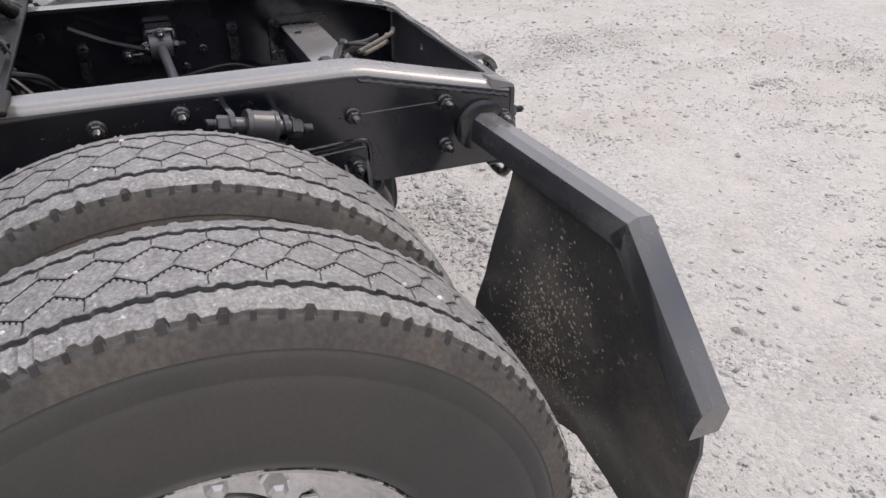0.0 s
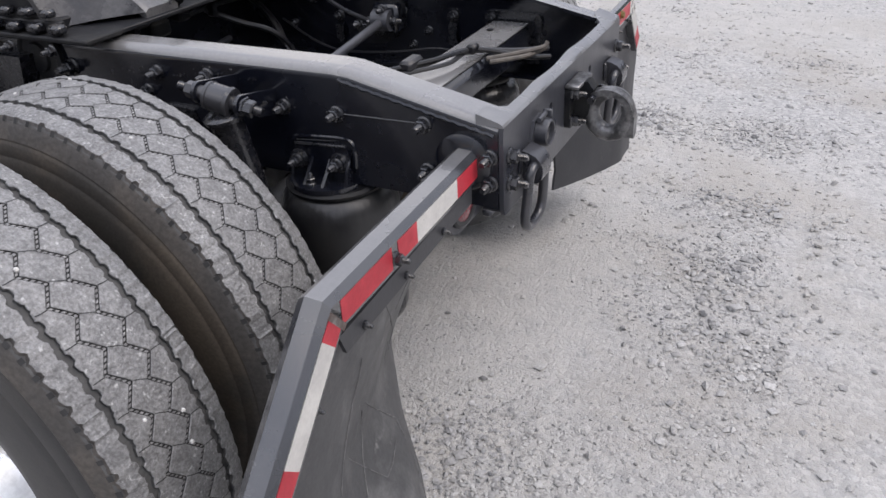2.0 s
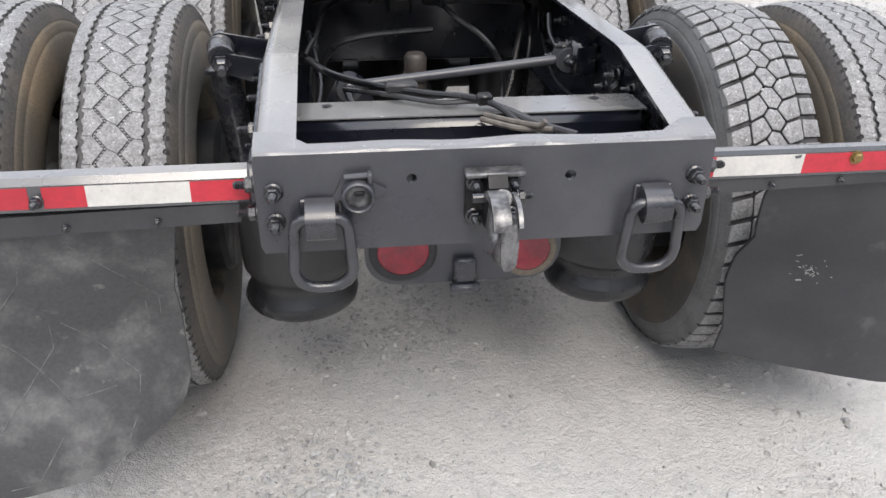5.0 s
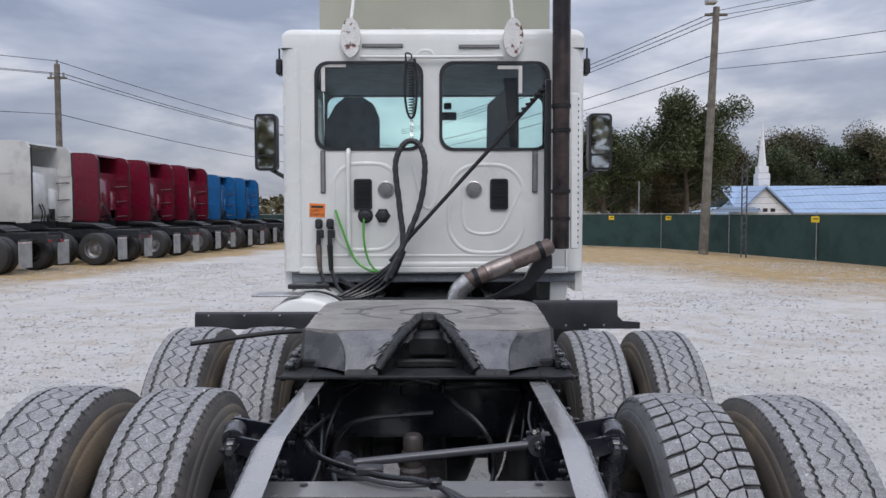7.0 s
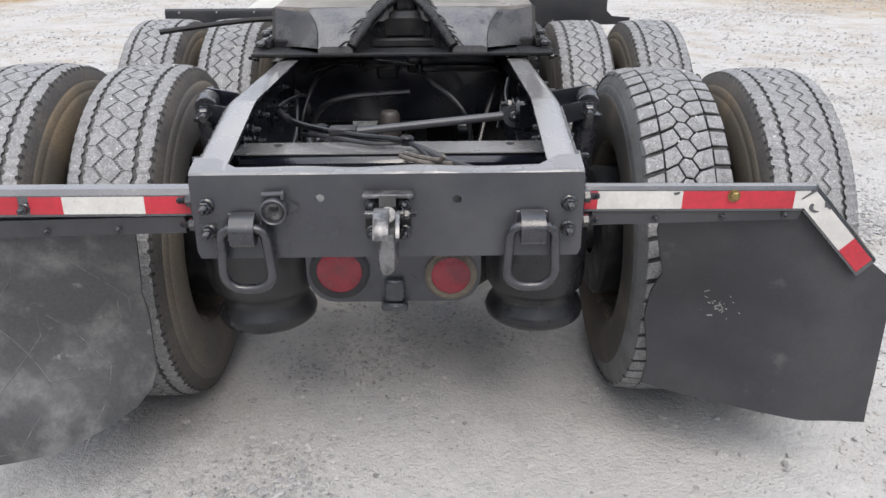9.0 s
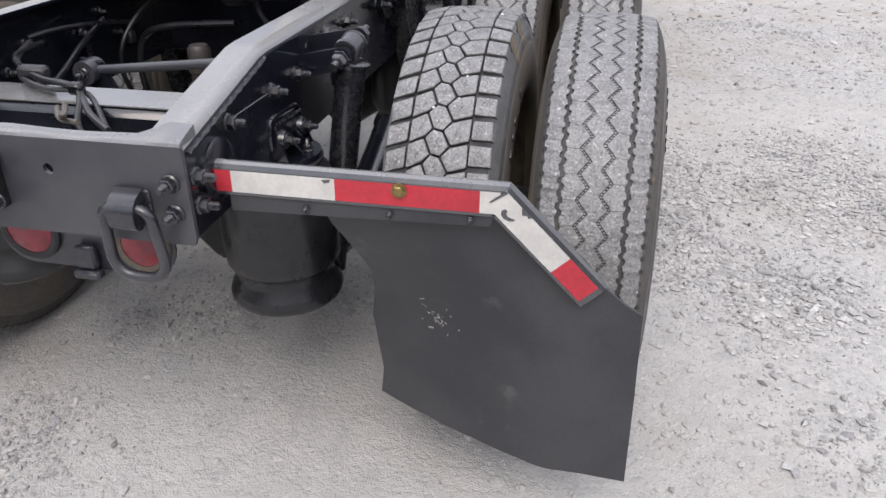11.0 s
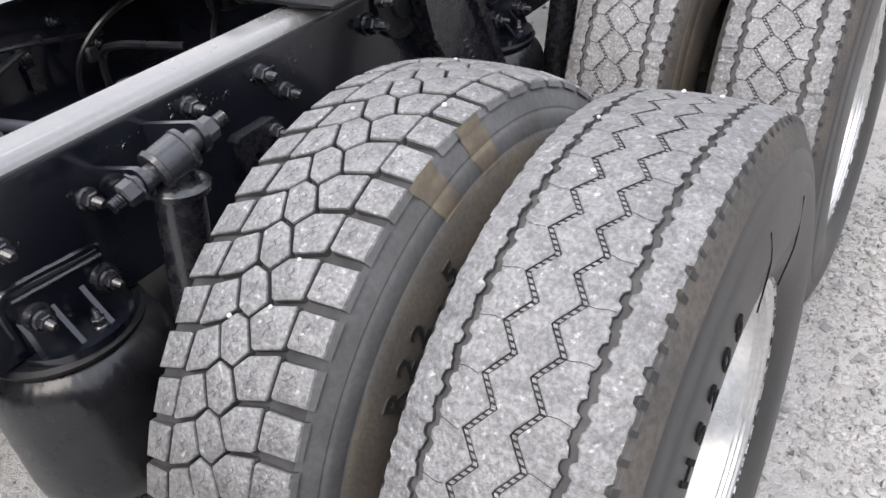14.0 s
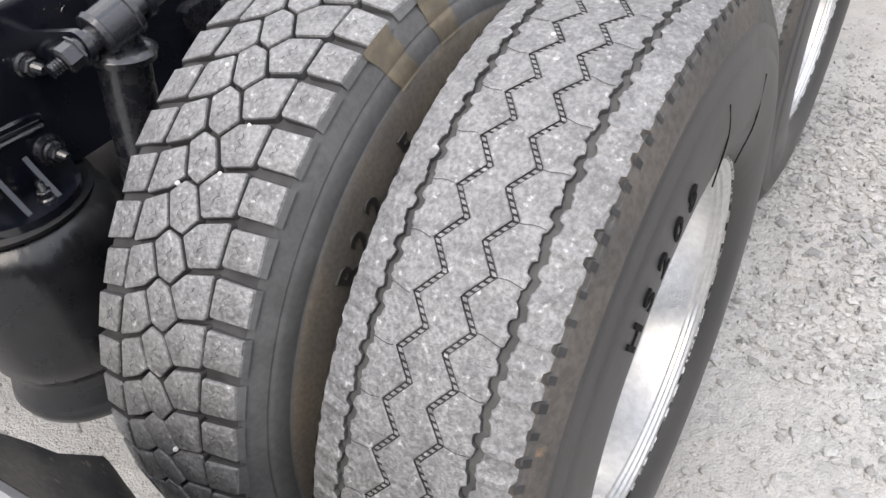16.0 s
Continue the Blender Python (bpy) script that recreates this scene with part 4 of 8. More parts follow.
for s in (-1, 1):
    for y0, ys in ((0.437, 0.605), (1.69, 1.87)):
        build_spring(s, y0)
        build_shock(s, ys)
    # suspension hangers ahead of each axle
    for y0 in (1.36, 2.63):
        o = s * OUT
        leg = [(y0 - 0.06, 1.03), (y0 + 0.09, 1.03), (y0 + 0.135, 0.97), (y0 + 0.235, 0.74), (y0 + 0.25, 0.56), (y0 + 0.12, 0.54), (y0 + 0.08, 0.74), (y0 - 0.04, 0.93)]
        hg = part("suspension_hanger", Geo().prism(leg, o, o + s * 0.062, "yz"), BOLT, truck, "glossy black cast suspension hanger", angle=25)
        rim = [(y0 + 0.135, 0.965), (y0 + 0.235, 0.735), (y0 + 0.248, 0.56), (y0 + 0.222, 0.56), (y0 + 0.208, 0.735), (y0 + 0.108, 0.965)]
        part("rib", Geo().prism(rim, o + s * 0.060, o + s * 0.078, "yz"), BOLT, hg, angle=25)
        part("flange", Geo().lathe([(0.0, 0.0), (0.0, 0.078), (0.012, 0.078), (0.016, 0.066), (0.012, 0.060), (0.012, 0.040), (0.020, 0.036), (0.020, 0.0)], 32, pose(o, y0 - 0.07, 1.018, 0, 0, 0 if s > 0 else 180)), IRON, hg, angle=30)
        for k in range(4):
            z = 0.885 - 0.016 * k
            part("cast_mark", Geo().box((o + s * 0.0625, y0 + 0.075 + 0.009 * k, z), (0.003, 0.022, 0.006), 0.001), BOLT, hg)
        for dy, z in ((-0.173, 1.000), (-0.012, 0.945)):
            bolt(rails[s], o + s * 0.0, y0 + dy, z, "x" if s > 0 else "-x", 1.25)
    # small drilled plate above the axle
    part("drilled_plate", Geo().sheet(rounded(0.795, 0.858, 0.900, 0.936, 0.014, 3), [disc(0.832, 0.884, 0.011, 12)], s * OUT, s * (OUT + 0.014), "yz"), BOLT, rails[s], angle=30)
    bolt(rails[s], s * (OUT + 0.014), 0.880, 0.912, "x" if s > 0 else "-x", 0.9)
    for y0 in (0.82, 2.09):
        part("suspension_beam", Geo().tube([(s * 0.45, y0 + 0.40, 0.60), (s * 0.45, y0, 0.44), (s * 0.39, y0 - 0.40, 0.435)], [0.05, 0.055, 0.035], 10), FRAME, truck)

# axles
for y0 in (0.82, 2.09):
    g = Geo().tube([(-0.98, y0, 0.53), (0.98, y0, 0.53)], 0.062, 18)
    g.lathe([(-0.20, 0.06), (-0.15, 0.17), (-0.05, 0.235), (0.05, 0.235), (0.15, 0.17), (0.20, 0.06)], 28, pose(0.13 if y0 < 1 else 0.02, y0, 0.54))
    ax = part("axle", g, IRON, truck, "dusty black drive axle")
    part("pinion", Geo().lathe([(0.0, 0.0), (0.0, 0.075), (0.06, 0.075), (0.07, 0.055), (0.14, 0.05), (0.15, 0.085), (0.17, 0.085), (0.17, 0.0)], 20, pose(0.02, y0 + 0.16, 0.62, 0, 0, 90)), IRON, ax)
part("propeller_shaft", Geo().tube([(0.02, 1.10, 0.65), (0.02, 1.90, 0.62)], 0.05, 16), IRON, truck)
part("propeller_shaft", Geo().tube([(0.02, 2.50, 0.66), (0.02, 4.6, 0.80)], 0.06, 16), IRON, truck)
OILY = material("oily_brown_casting", (0.048, 0.040, 0.035), 0.5, second=(0.022, 0.019, 0.018), scale=18, bump=0.4, bump_scale=60)
# upright pump housing between the rails
part("pump_housing", Geo().lathe([(0.70, 0.0), (0.70, 0.050), (0.80, 0.044), (0.81, 0.033), (0.835, 0.033), (0.84, 0.038), (0.860, 0.038), (0.864, 0.033), (0.905, 0.034), (0.918, 0.026), (0.918, 0.0)], 20, pose(-0.045, 0.94, 0), axis="z"),
     OILY, truck, "oily brown pump housing")
# lateral torque rod
g = Geo().tube([(-0.235, 0.700, 0.898), (0.335, 0.722, 0.950)], 0.0132, 12)
rod = part("torque_rod", g, REAR, truck, "black lateral torque rod")
for p in ((-0.245, 0.700, 0.896), (0.345, 0.722, 0.952)):
    part("rod_end", Geo().tube([(p[0], p[1] - 0.030, p[2]), (p[0], p[1] + 0.030, p[2])], 0.033, 16), REAR, rod)
    bolt(rod, p[0], p[1] - 0.030, p[2], "-y", 0.9)
part("rod_bracket", Geo().prism([(-0.34, 0.80), (-0.14, 0.76), (-0.21, 0.92), (-0.27, 0.93)], 0.700, 0.715, "xz"), FRAME, rod)
part("rod_bracket", Geo().box((0.385, 0.72, 0.955), (0.07, 0.09, 0.09), 0.01), FRAME, rod)

# ---- wheels ----
RAD = 0.530


def crown(u):
    return RAD - 0.55 * u * u - (0.004 if abs(u) > 0.108 else 0.0)


def body_profile(base):
    """Section of the carcass: sidewall with moulded rings, sloping buttress, groove floor."""
    half = [(0.100, 0.290), (0.126, 0.305), (0.141, 0.330), (0.1465, 0.360), (0.1475, 0.385), (0.1455, 0.410), (0.1425, 0.430), (0.1395, 0.446), (0.1385, 0.4474), (0.1379, 0.4502), (0.1382, 0.4514),
            (0.1335, 0.468), (0.1318, 0.474), (0.1305, 0.4754), (0.1297, 0.4782), (0.1300, 0.4794), (0.1255, 0.491), (0.1205, 0.501), (0.1155, 0.5105), (0.108, base - 0.003), (0.06, base), (0.0, base + 0.001)]
    return [(-u, r) for u, r in half] + [(u, r) for u, r in reversed(half[:-1])]


def body(g, base, first=15):
    """The casing under the tread; its inward sidewall has a dirt of its own."""
    prof = body_profile(base)
    n0 = len(g.f)
    g.lathe(prof, 96)
    k = len(prof) - 1
    for i in range(96):
        for j in range(k):
            e = min(j, k - 1 - j)
            g.mi[n0 + i * k + j] = 1 if e >= 18 else (4 if e >= first else (0 if prof[j][0] + prof[j + 1][0] > 0 else 5))


def tri(v):
    """A triangle wave of period 1 between -1 and 1."""
    return 1 - 4 * abs((v % 1.0) - 0.5)


def on_tread(u, v, per, sink=0.0):
    r, a = crown(u) - sink, 2 * math.pi * v / per
    return (u, r * math.cos(a), r * math.sin(a))


def rib_tyre(seed, per, sidewall, buttress, inward, hexes=False):
    """Five ribs parted by two ragged grooves and two zigzag grooves with a chain of small pads in them."""
    sub = 16
    n = per * sub
    g = Geo()
    body(g, RAD - 0.0105)
    rnd = random.Random(seed)
    chip = [rnd.random() for _ in range(per * 4 + 4)]

    def line(k, v):
        if k in (0, 5):
            q = (v * 2) % 1.0
            notch = 0.0048 * (0.3 + chip[int(v * 2) % (per * 2)]) if q < 0.30 else 0.0016 * chip[int(v * 4) % (per * 4)]
            if hexes:
                notch += 0.0055 * max(0.0, noise.noise((v * 3.3, k * 5.0, seed))) + 0.0022 * noise.noise((v * 7.1, k * 3.0, seed))
            return (0.112 - notch) * (1 if k else -1)
        if k in (1, 4):
            return (0.0700 if k == 4 else -0.0705) + 0.0021 * (1 if (v * 2 + 0.2 * k) % 1.0 < 0.5 else -1) + 0.0012 * tri(v * 3.0 + chip[int(v) % per] * 0.2)
        if hexes:
            return 0.0275 + 0.0128 * tri(v + 0.30) if k == 3 else -0.0265 + 0.0128 * tri(v)
        return 0.0245 + 0.0106 * tri(v + 0.20) if k == 3 else -0.0235 + 0.0108 * tri(v)

    gap = {1: 0.0122 if hexes else 0.0098, 2: 0.0078, 3: 0.0078, 4: 0.0122 if hexes else 0.0098}
    for rib in range(5):
        verts, faces = [], []
        for i in range(n):
            a, v = 2 * math.pi * i / n, i / sub
            ragged = 0.0011 * noise.noise((v * 3.1, rib * 7.0, seed))
            u0 = line(rib, v) + gap.get(rib, 0) / 2 + (ragged if rib in (1, 4) else 0)
            u1 = line(rib + 1, v) - gap.get(rib + 1, 0) / 2 + (ragged if rib in (0, 3) else 0)
            low0 = 0.503 if rib == 0 else RAD - 0.0112
            low1 = 0.503 if rib == 4 else RAD - 0.0112
            wob = 0.0009 * noise.noise((v * 1.7, rib * 3.0, seed + 5.0))
            for u, r in ((u0 - (0.0065 if rib == 0 else -0.0004), low0), (u0, crown(u0) - 0.0012 + wob), (u0 + 0.0016, crown(u0) + wob), (u1 - 0.0016, crown(u1) + wob), (u1, crown(u1) - 0.0012 + wob), (u1 + (0.0065 if rib == 4 else -0.0004), low1)):
                verts.append((u, r * math.cos(a), r * math.sin(a)))
        for i in range(n):
            for j in range(5):
                b = ((i + 1) % n) * 6
                faces.append((i * 6 + j, b + j, b + j + 1, i * 6 + j + 1))
        o = len(g.f)
        g.add(verts, faces, slot=2)
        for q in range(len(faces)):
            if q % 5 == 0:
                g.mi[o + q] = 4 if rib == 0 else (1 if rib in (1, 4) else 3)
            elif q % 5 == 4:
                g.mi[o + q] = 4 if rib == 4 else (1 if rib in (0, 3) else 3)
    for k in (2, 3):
        # floor of the zigzag groove, its shade put into the dark colour
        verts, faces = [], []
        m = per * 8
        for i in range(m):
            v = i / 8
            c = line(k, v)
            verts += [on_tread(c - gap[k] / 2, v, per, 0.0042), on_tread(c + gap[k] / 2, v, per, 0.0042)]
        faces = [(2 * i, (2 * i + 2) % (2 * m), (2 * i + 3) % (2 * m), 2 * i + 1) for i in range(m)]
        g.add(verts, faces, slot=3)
        # pads
        for i in range(per * 9):
            v0, v1 = i / 9 + 0.012, i / 9 + 0.078
            w = gap[k] * 0.30
            c0, c1 = line(k, v0), line(k, v1)
            g.add([on_tread(c0 - w, v0, per, 0.0022), on_tread(c0 + w, v0, per, 0.0022), on_tread(c1 + w, v1, per, 0.0022), on_tread(c1 - w, v1, per, 0.0022)], [(0, 1, 2, 3)], slot=2)
    # sipes from the zigzag's corners to the ragged grooves: flat strips, shade painted in
    for i in range(per):
        cuts = ((i - 0.02, -0.0650, -0.0425, 0.03), (i + 0.16, 0.0440, 0.0645, 0.03), (i + 0.50, -0.0105, 0.0115, 0.20)) if hexes else ((i + 0.0, -0.0660, -0.0395, 0.10 * (chip[i] - 0.3)), (i + 0.295, 0.0375, 0.0655, 0.10 * (chip[i] - 0.3)))
        for v, lo, hi, lean in cuts:
            pts = []
            for q in range(5):
                u = lo + (hi - lo) * q / 4
                vv = v + (0.006 if hexes else 0.02) * math.sin(q * 1.4 + i) + lean * (q / 4 if hexes else q / 4 - 0.5)
                pts += [on_tread(u, vv, per, -0.0010), on_tread(u, vv + (0.026 if hexes else 0.014), per, -0.0010)]
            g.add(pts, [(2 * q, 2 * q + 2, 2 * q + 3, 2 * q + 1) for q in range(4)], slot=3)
    # moulded notches along the shoulders: flat patches coloured with the shade inside them
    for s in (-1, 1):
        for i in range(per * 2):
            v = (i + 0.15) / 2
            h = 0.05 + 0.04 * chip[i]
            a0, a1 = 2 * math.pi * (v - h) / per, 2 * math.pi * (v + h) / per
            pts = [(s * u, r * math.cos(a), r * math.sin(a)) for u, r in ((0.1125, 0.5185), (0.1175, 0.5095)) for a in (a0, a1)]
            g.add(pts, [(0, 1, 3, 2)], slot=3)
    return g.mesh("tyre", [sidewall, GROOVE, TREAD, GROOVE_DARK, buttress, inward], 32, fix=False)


def inset(poly, dist):
    """Moves each edge of a convex outline inward by its own distance."""
    n = len(poly)
    area = sum(poly[i][0] * poly[(i + 1) % n][1] - poly[(i + 1) % n][0] * poly[i][1] for i in range(n))
    s = 1 if area > 0 else -1
    lines = []
    for i in range(n):
        (x0, y0), (x1, y1) = poly[i], poly[(i + 1) % n]
        k = math.hypot(x1 - x0, y1 - y0)
        nx, ny = -s * (y1 - y0) / k, s * (x1 - x0) / k
        lines.append((nx, ny, nx * x0 + ny * y0 + dist[i]))
    out = []
    for i in range(n):
        a, b, c = lines[i - 1]
        d, e, f = lines[i]
        det = a * e - b * d
        out.append(((c * e - b * f) / det, (a * f - c * d) / det))
    return out


def block_tyre(sidewall, buttress, inward):
    """A drive tread: shoulder blocks, five-sided blocks beside them and long six-sided blocks along the middle."""
    per = 56
    pitch = 2 * math.pi * RAD / per
    g = Geo()
    body(g, RAD - 0.0145, 7)
    rnd = random.Random(4)
    N, W = 0.0021, 0.0064
    cells = [
        ([(-0.1200, 0.0), (-0.067, 0.228), (-0.067, 1.228), (-0.1200, 1.0)], (W, N, W, 0.0)),
        ([(-0.067, 0.228), (-0.031, 0.525), (-0.013, 0.86), (-0.031, 1.525), (-0.067, 1.228)], (N + 0.001, N, N, N + 0.001, N)),
        ([(-0.013, 0.86), (0.008, 0.78), (0.028, 0.198), (0.008, -0.22), (-0.013, -0.14), (-0.031, 0.525)], (N, N, N, N, N, N)),
        ([(0.028, 0.198), (0.070, 0.405), (0.070, 1.405), (0.028, 1.198), (0.008, 0.78)], (N + 0.001, N, N + 0.001, N, N)),
        ([(0.070, 0.405), (0.1200, 0.45), (0.1200, 1.45), (0.070, 1.405)], (W, 0.0, W, N)),
    ]
    for c, (poly, dist) in enumerate(cells):
        flat = inset([(u, v * pitch) for u, v in poly], dist)
        for i in range(per):
            outline = []
            for u, w in flat:
                ju, jw = rnd.uniform(-1, 1) * 0.0011, rnd.uniform(-1, 1) * 0.0013
                if abs(u) > 0.115:
                    ju = -math.copysign(abs(rnd.gauss(0, 0.003)), u)
                outline.append((u + ju, w / pitch + i + jw / pitch))
            # knock the corners off, but for those at the shoulder's outer edge
            soft = []
            for j, q in enumerate(outline):
                pa, pb = outline[j - 1], outline[(j + 1) % len(outline)]
                if abs(q[0]) > 0.108:
                    soft.append(q)
                else:
                    soft += [(q[0] + (p[0] - q[0]) * 0.06, q[1] + (p[1] - q[1]) * 0.06) for p in (pa, pb)]
            outline = soft
            k = len(outline)
            cu = sum(p[0] for p in outline) / k
            cv = sum(p[1] for p in outline) / k
            lift = rnd.uniform(-0.0009, 0.0009)
            rows = []
            for step, shrink in ((0, 1.03), (1, 1.0), (2, 0.965), (3, 0.88)):
                for u, v in outline:
                    uu, vv = cu + (u - cu) * shrink, cv + (v - cv) * shrink
                    side = abs(u) > 0.108
                    r = (0.507 if side else RAD - 0.0150) if step == 0 else crown(uu) + lift - (0.0, 0.0036, 0.0010, 0.0)[step]
                    if side and step == 0:
                        uu = math.copysign(0.1222, u)
                    a = -2 * math.pi * vv / per
                    rows.append((uu, r * math.cos(a), r * math.sin(a)))
            faces = [(j, (j + 1) % k, k + (j + 1) % k, k + j) for j in range(k)] + [(k + j, k + (j + 1) % k, 2 * k + (j + 1) % k, 2 * k + j) for j in range(k)] + [(2 * k + j, 2 * k + (j + 1) % k, 3 * k + (j + 1) % k, 3 * k + j) for j in range(k)] + [tuple(3 * k + j for j in range(k))]
            o = len(g.f)
            g.add(rows, faces, slot=2)
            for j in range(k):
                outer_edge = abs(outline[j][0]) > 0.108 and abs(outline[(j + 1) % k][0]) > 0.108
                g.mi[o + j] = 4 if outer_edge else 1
            # crooked sipe in each block, a flat strip coloured dark as a shaded cut
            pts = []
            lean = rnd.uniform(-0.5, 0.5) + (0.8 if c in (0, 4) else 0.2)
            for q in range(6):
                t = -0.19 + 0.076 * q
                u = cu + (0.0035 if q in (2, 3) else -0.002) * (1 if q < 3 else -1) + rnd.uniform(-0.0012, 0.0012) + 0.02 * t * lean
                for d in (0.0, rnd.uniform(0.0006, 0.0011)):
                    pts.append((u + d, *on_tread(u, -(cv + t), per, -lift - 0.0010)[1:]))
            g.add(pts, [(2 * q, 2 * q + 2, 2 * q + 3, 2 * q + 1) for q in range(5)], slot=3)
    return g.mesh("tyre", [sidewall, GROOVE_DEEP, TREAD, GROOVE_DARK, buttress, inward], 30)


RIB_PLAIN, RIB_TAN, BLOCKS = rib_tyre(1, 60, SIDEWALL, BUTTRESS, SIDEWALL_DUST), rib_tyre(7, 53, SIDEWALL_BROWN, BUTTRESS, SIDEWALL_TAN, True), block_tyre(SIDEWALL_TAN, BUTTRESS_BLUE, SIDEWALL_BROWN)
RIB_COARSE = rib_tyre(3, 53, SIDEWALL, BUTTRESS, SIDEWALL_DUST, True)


# outer wheel: bright deep dish; inner wheel: dull steel. Outward is +x.
g = Geo()
g.lathe([(0.098, 0.287), (0.110, 0.300), (0.118, 0.302), (0.120, 0.298), (0.117, 0.291), (0.113, 0.2885), (0.111, 0.2835), (0.106, 0.2825), (0.104, 0.2775), (0.099, 0.2765), (0.096, 0.2722), (0.072, 0.2700), (0.036, 0.2665), (0.031, 0.2600), (0.020, 0.2580), (0.014, 0.2545), (-0.020, 0.249), (-0.044, 0.236), (-0.056, 0.205), (-0.056, 0.175), (-0.050, 0.150), (-0.044, 0.108), (-0.075, 0.106)], 72)
DISH = g.mesh("wheel", ALLOY, 28)
g = Geo().tube([(0.1195, (0.2990 + 0.0008 * noise.noise((3 * math.cos(a), 3 * math.sin(a), 5.0))) * math.cos(a), 0.2990 * math.sin(a)) for a in (2 * math.pi * i / 96 for i in range(96))], 0.0030, 6, closed=True)
LIP_EDGE = g.mesh("lip_edge", LIP, 40)
g = Geo()
g.lathe([(-0.110, 0.300), (-0.100, 0.286), (0.0, 0.262), (0.098, 0.286)], 64)
BARREL = g.mesh("rim_barrel", STEEL, 40)
g = Geo()
g.lathe([(-0.118, 0.302), (-0.106, 0.282), (-0.050, 0.262), (0.060, 0.255), (0.070, 0.20), (0.060, 0.12), (0.060, 0.0)], 64)
g.lathe([(0.118, 0.302), (0.106, 0.282), (0.0, 0.266), (-0.050, 0.264)], 64)
INNER_WHEEL = g.mesh("wheel", STEEL, 40)
g = Geo()
g.lathe([(-0.075, 0.108), (-0.020, 0.100), (0.020, 0.092), (0.026, 0.080), (0.032, 0.065), (0.034, 0.0)], 36)
HUB = g.mesh("hub", ALLOY, 40)
g = Geo()
g.lathe([(-0.046, 0.0), (-0.046, 0.022), (-0.040, 0.022), (-0.038, 0.0175), (-0.014, 0.0165), (-0.008, 0.010), (-0.008, 0.0)], 6)
NUT = g.mesh("lug_nut", ALLOY, 30)
g = Geo()
g.lathe([(-0.02, 0.08), (-0.02, 0.205), (-0.16, 0.215), (-0.175, 0.20), (-0.175, 0.08)], 40)
DRUM = g.mesh("brake_drum", IRON, 40)


WHEEL_X = {(-1, True, 0): -0.774, (-1, True, 1): -1.128, (1, True, 0): 0.800, (1, True, 1): 1.143, (-1, False, 0): -0.785, (-1, False, 1): -1.122, (1, False, 0): 0.762, (1, False, 1): 1.100}


def build_wheel(side, y, outer, tyre_mesh, spin):
    x = WHEEL_X[side, y < 1, outer]
    k = {(-1, True, 0): 1.030, (-1, True, 1): 1.036, (1, True, 0): 1.009, (1, True, 1): 1.004, (-1, False, 0): 1.042, (-1, False, 1): 1.042}.get((side, y < 1, outer), 1.022)
    wide = 1.03 if side < 0 and y > 1 else 1.0
    m = pose(x, y, RAD * k, 0, 0, 0 if side > 0 else 180) @ pose(0, 0, 0, spin, 0, 0) @ Matrix.Diagonal((wide, k, k, 1))
    wheel = new("wheel", DISH if outer else INNER_WHEEL)
    wheel.parent, wheel.matrix_basis = truck, m
    tagged(wheel, "polished aluminium dish wheel" if outer else "dusty steel inner wheel")

    def sub(name, mesh, label="", at=None):
        ob = new(name, mesh)
        ob.parent = wheel
        if at is not None:
            ob.matrix_basis = at
        return tagged(ob, label)

    sub("tyre", tyre_mesh, "worn grey block-tread tyre" if tyre_mesh is BLOCKS else "worn grey tyre with zigzag grooves")
    if outer:
        sub("rim_barrel", BARREL)
        sub("lip_edge", LIP_EDGE, "pitted edge of the rim")
        sub("hub", HUB)
        for i in range(10):
            a = 2 * math.pi * i / 10
            sub("lug_nut", NUT, at=pose(0, 0.1425 * math.cos(a), 0.1425 * math.sin(a)))
    else:
        sub("brake_drum", DRUM)
    return wheel


spins = random.Random(3)
SPIN = {(1, 0.82, 1): 1.74, (1, 0.82, 0): 1.69, (-1, 0.82, 1): 49.38}
wheels = {}
for s in (-1, 1):
    for y in (0.82, 2.09):
        for outer in (0, 1):
            mesh = BLOCKS if (s > 0 and y < 1 and not outer) else (RIB_TAN if not outer else (RIB_PLAIN if s > 0 and y < 1 else RIB_COARSE))
            wheels[s, y, outer] = build_wheel(s, y, outer, mesh, SPIN.get((s, y, outer), spins.uniform(0, 360)))

# small white stones caught in the treads
STONE = material("white_pebble", (0.72, 0.71, 0.69), 0.8, second=(0.55, 0.55, 0.54), scale=60, bump=0.3, bump_scale=200)
pick = random.Random(12)
for (s, y, outer), w in wheels.items():
    for i in range(14):
        r = pick.uniform(0.0022, 0.0042)
        a, u = pick.uniform(0, 6.283), pick.choice((-0.0705, -0.022, 0.026, 0.071, -0.03, 0.04)) + pick.uniform(-0.008, 0.008)
        h = crown(u) - 0.0005
        g = Geo().lathe([(-r, 0.0), (-0.6 * r, 0.9 * r), (0.1 * r, 1.15 * r), (0.8 * r, 0.7 * r), (r, 0.0)], 6, pose(u, h * math.cos(a), h * math.sin(a), pick.uniform(0, 90), pick.uniform(0, 90), 0))
        part("caught_stone", g, STONE, w)


def glyphs(words, size):
    c = bpy.data.curves.new("glyphs", "FONT")
    c.body, c.size, c.extrude, c.align_x, c.offset = words, size, 0.0016, "CENTER", 0.0012
    ob = new("glyphs", c)
    bpy.context.view_layer.update()
    me = bpy.data.meshes.new_from_object(ob.evaluated_get(bpy.context.evaluated_depsgraph_get()))
    bpy.data.objects.remove(ob)
    bpy.data.curves.remove(c)
    return me


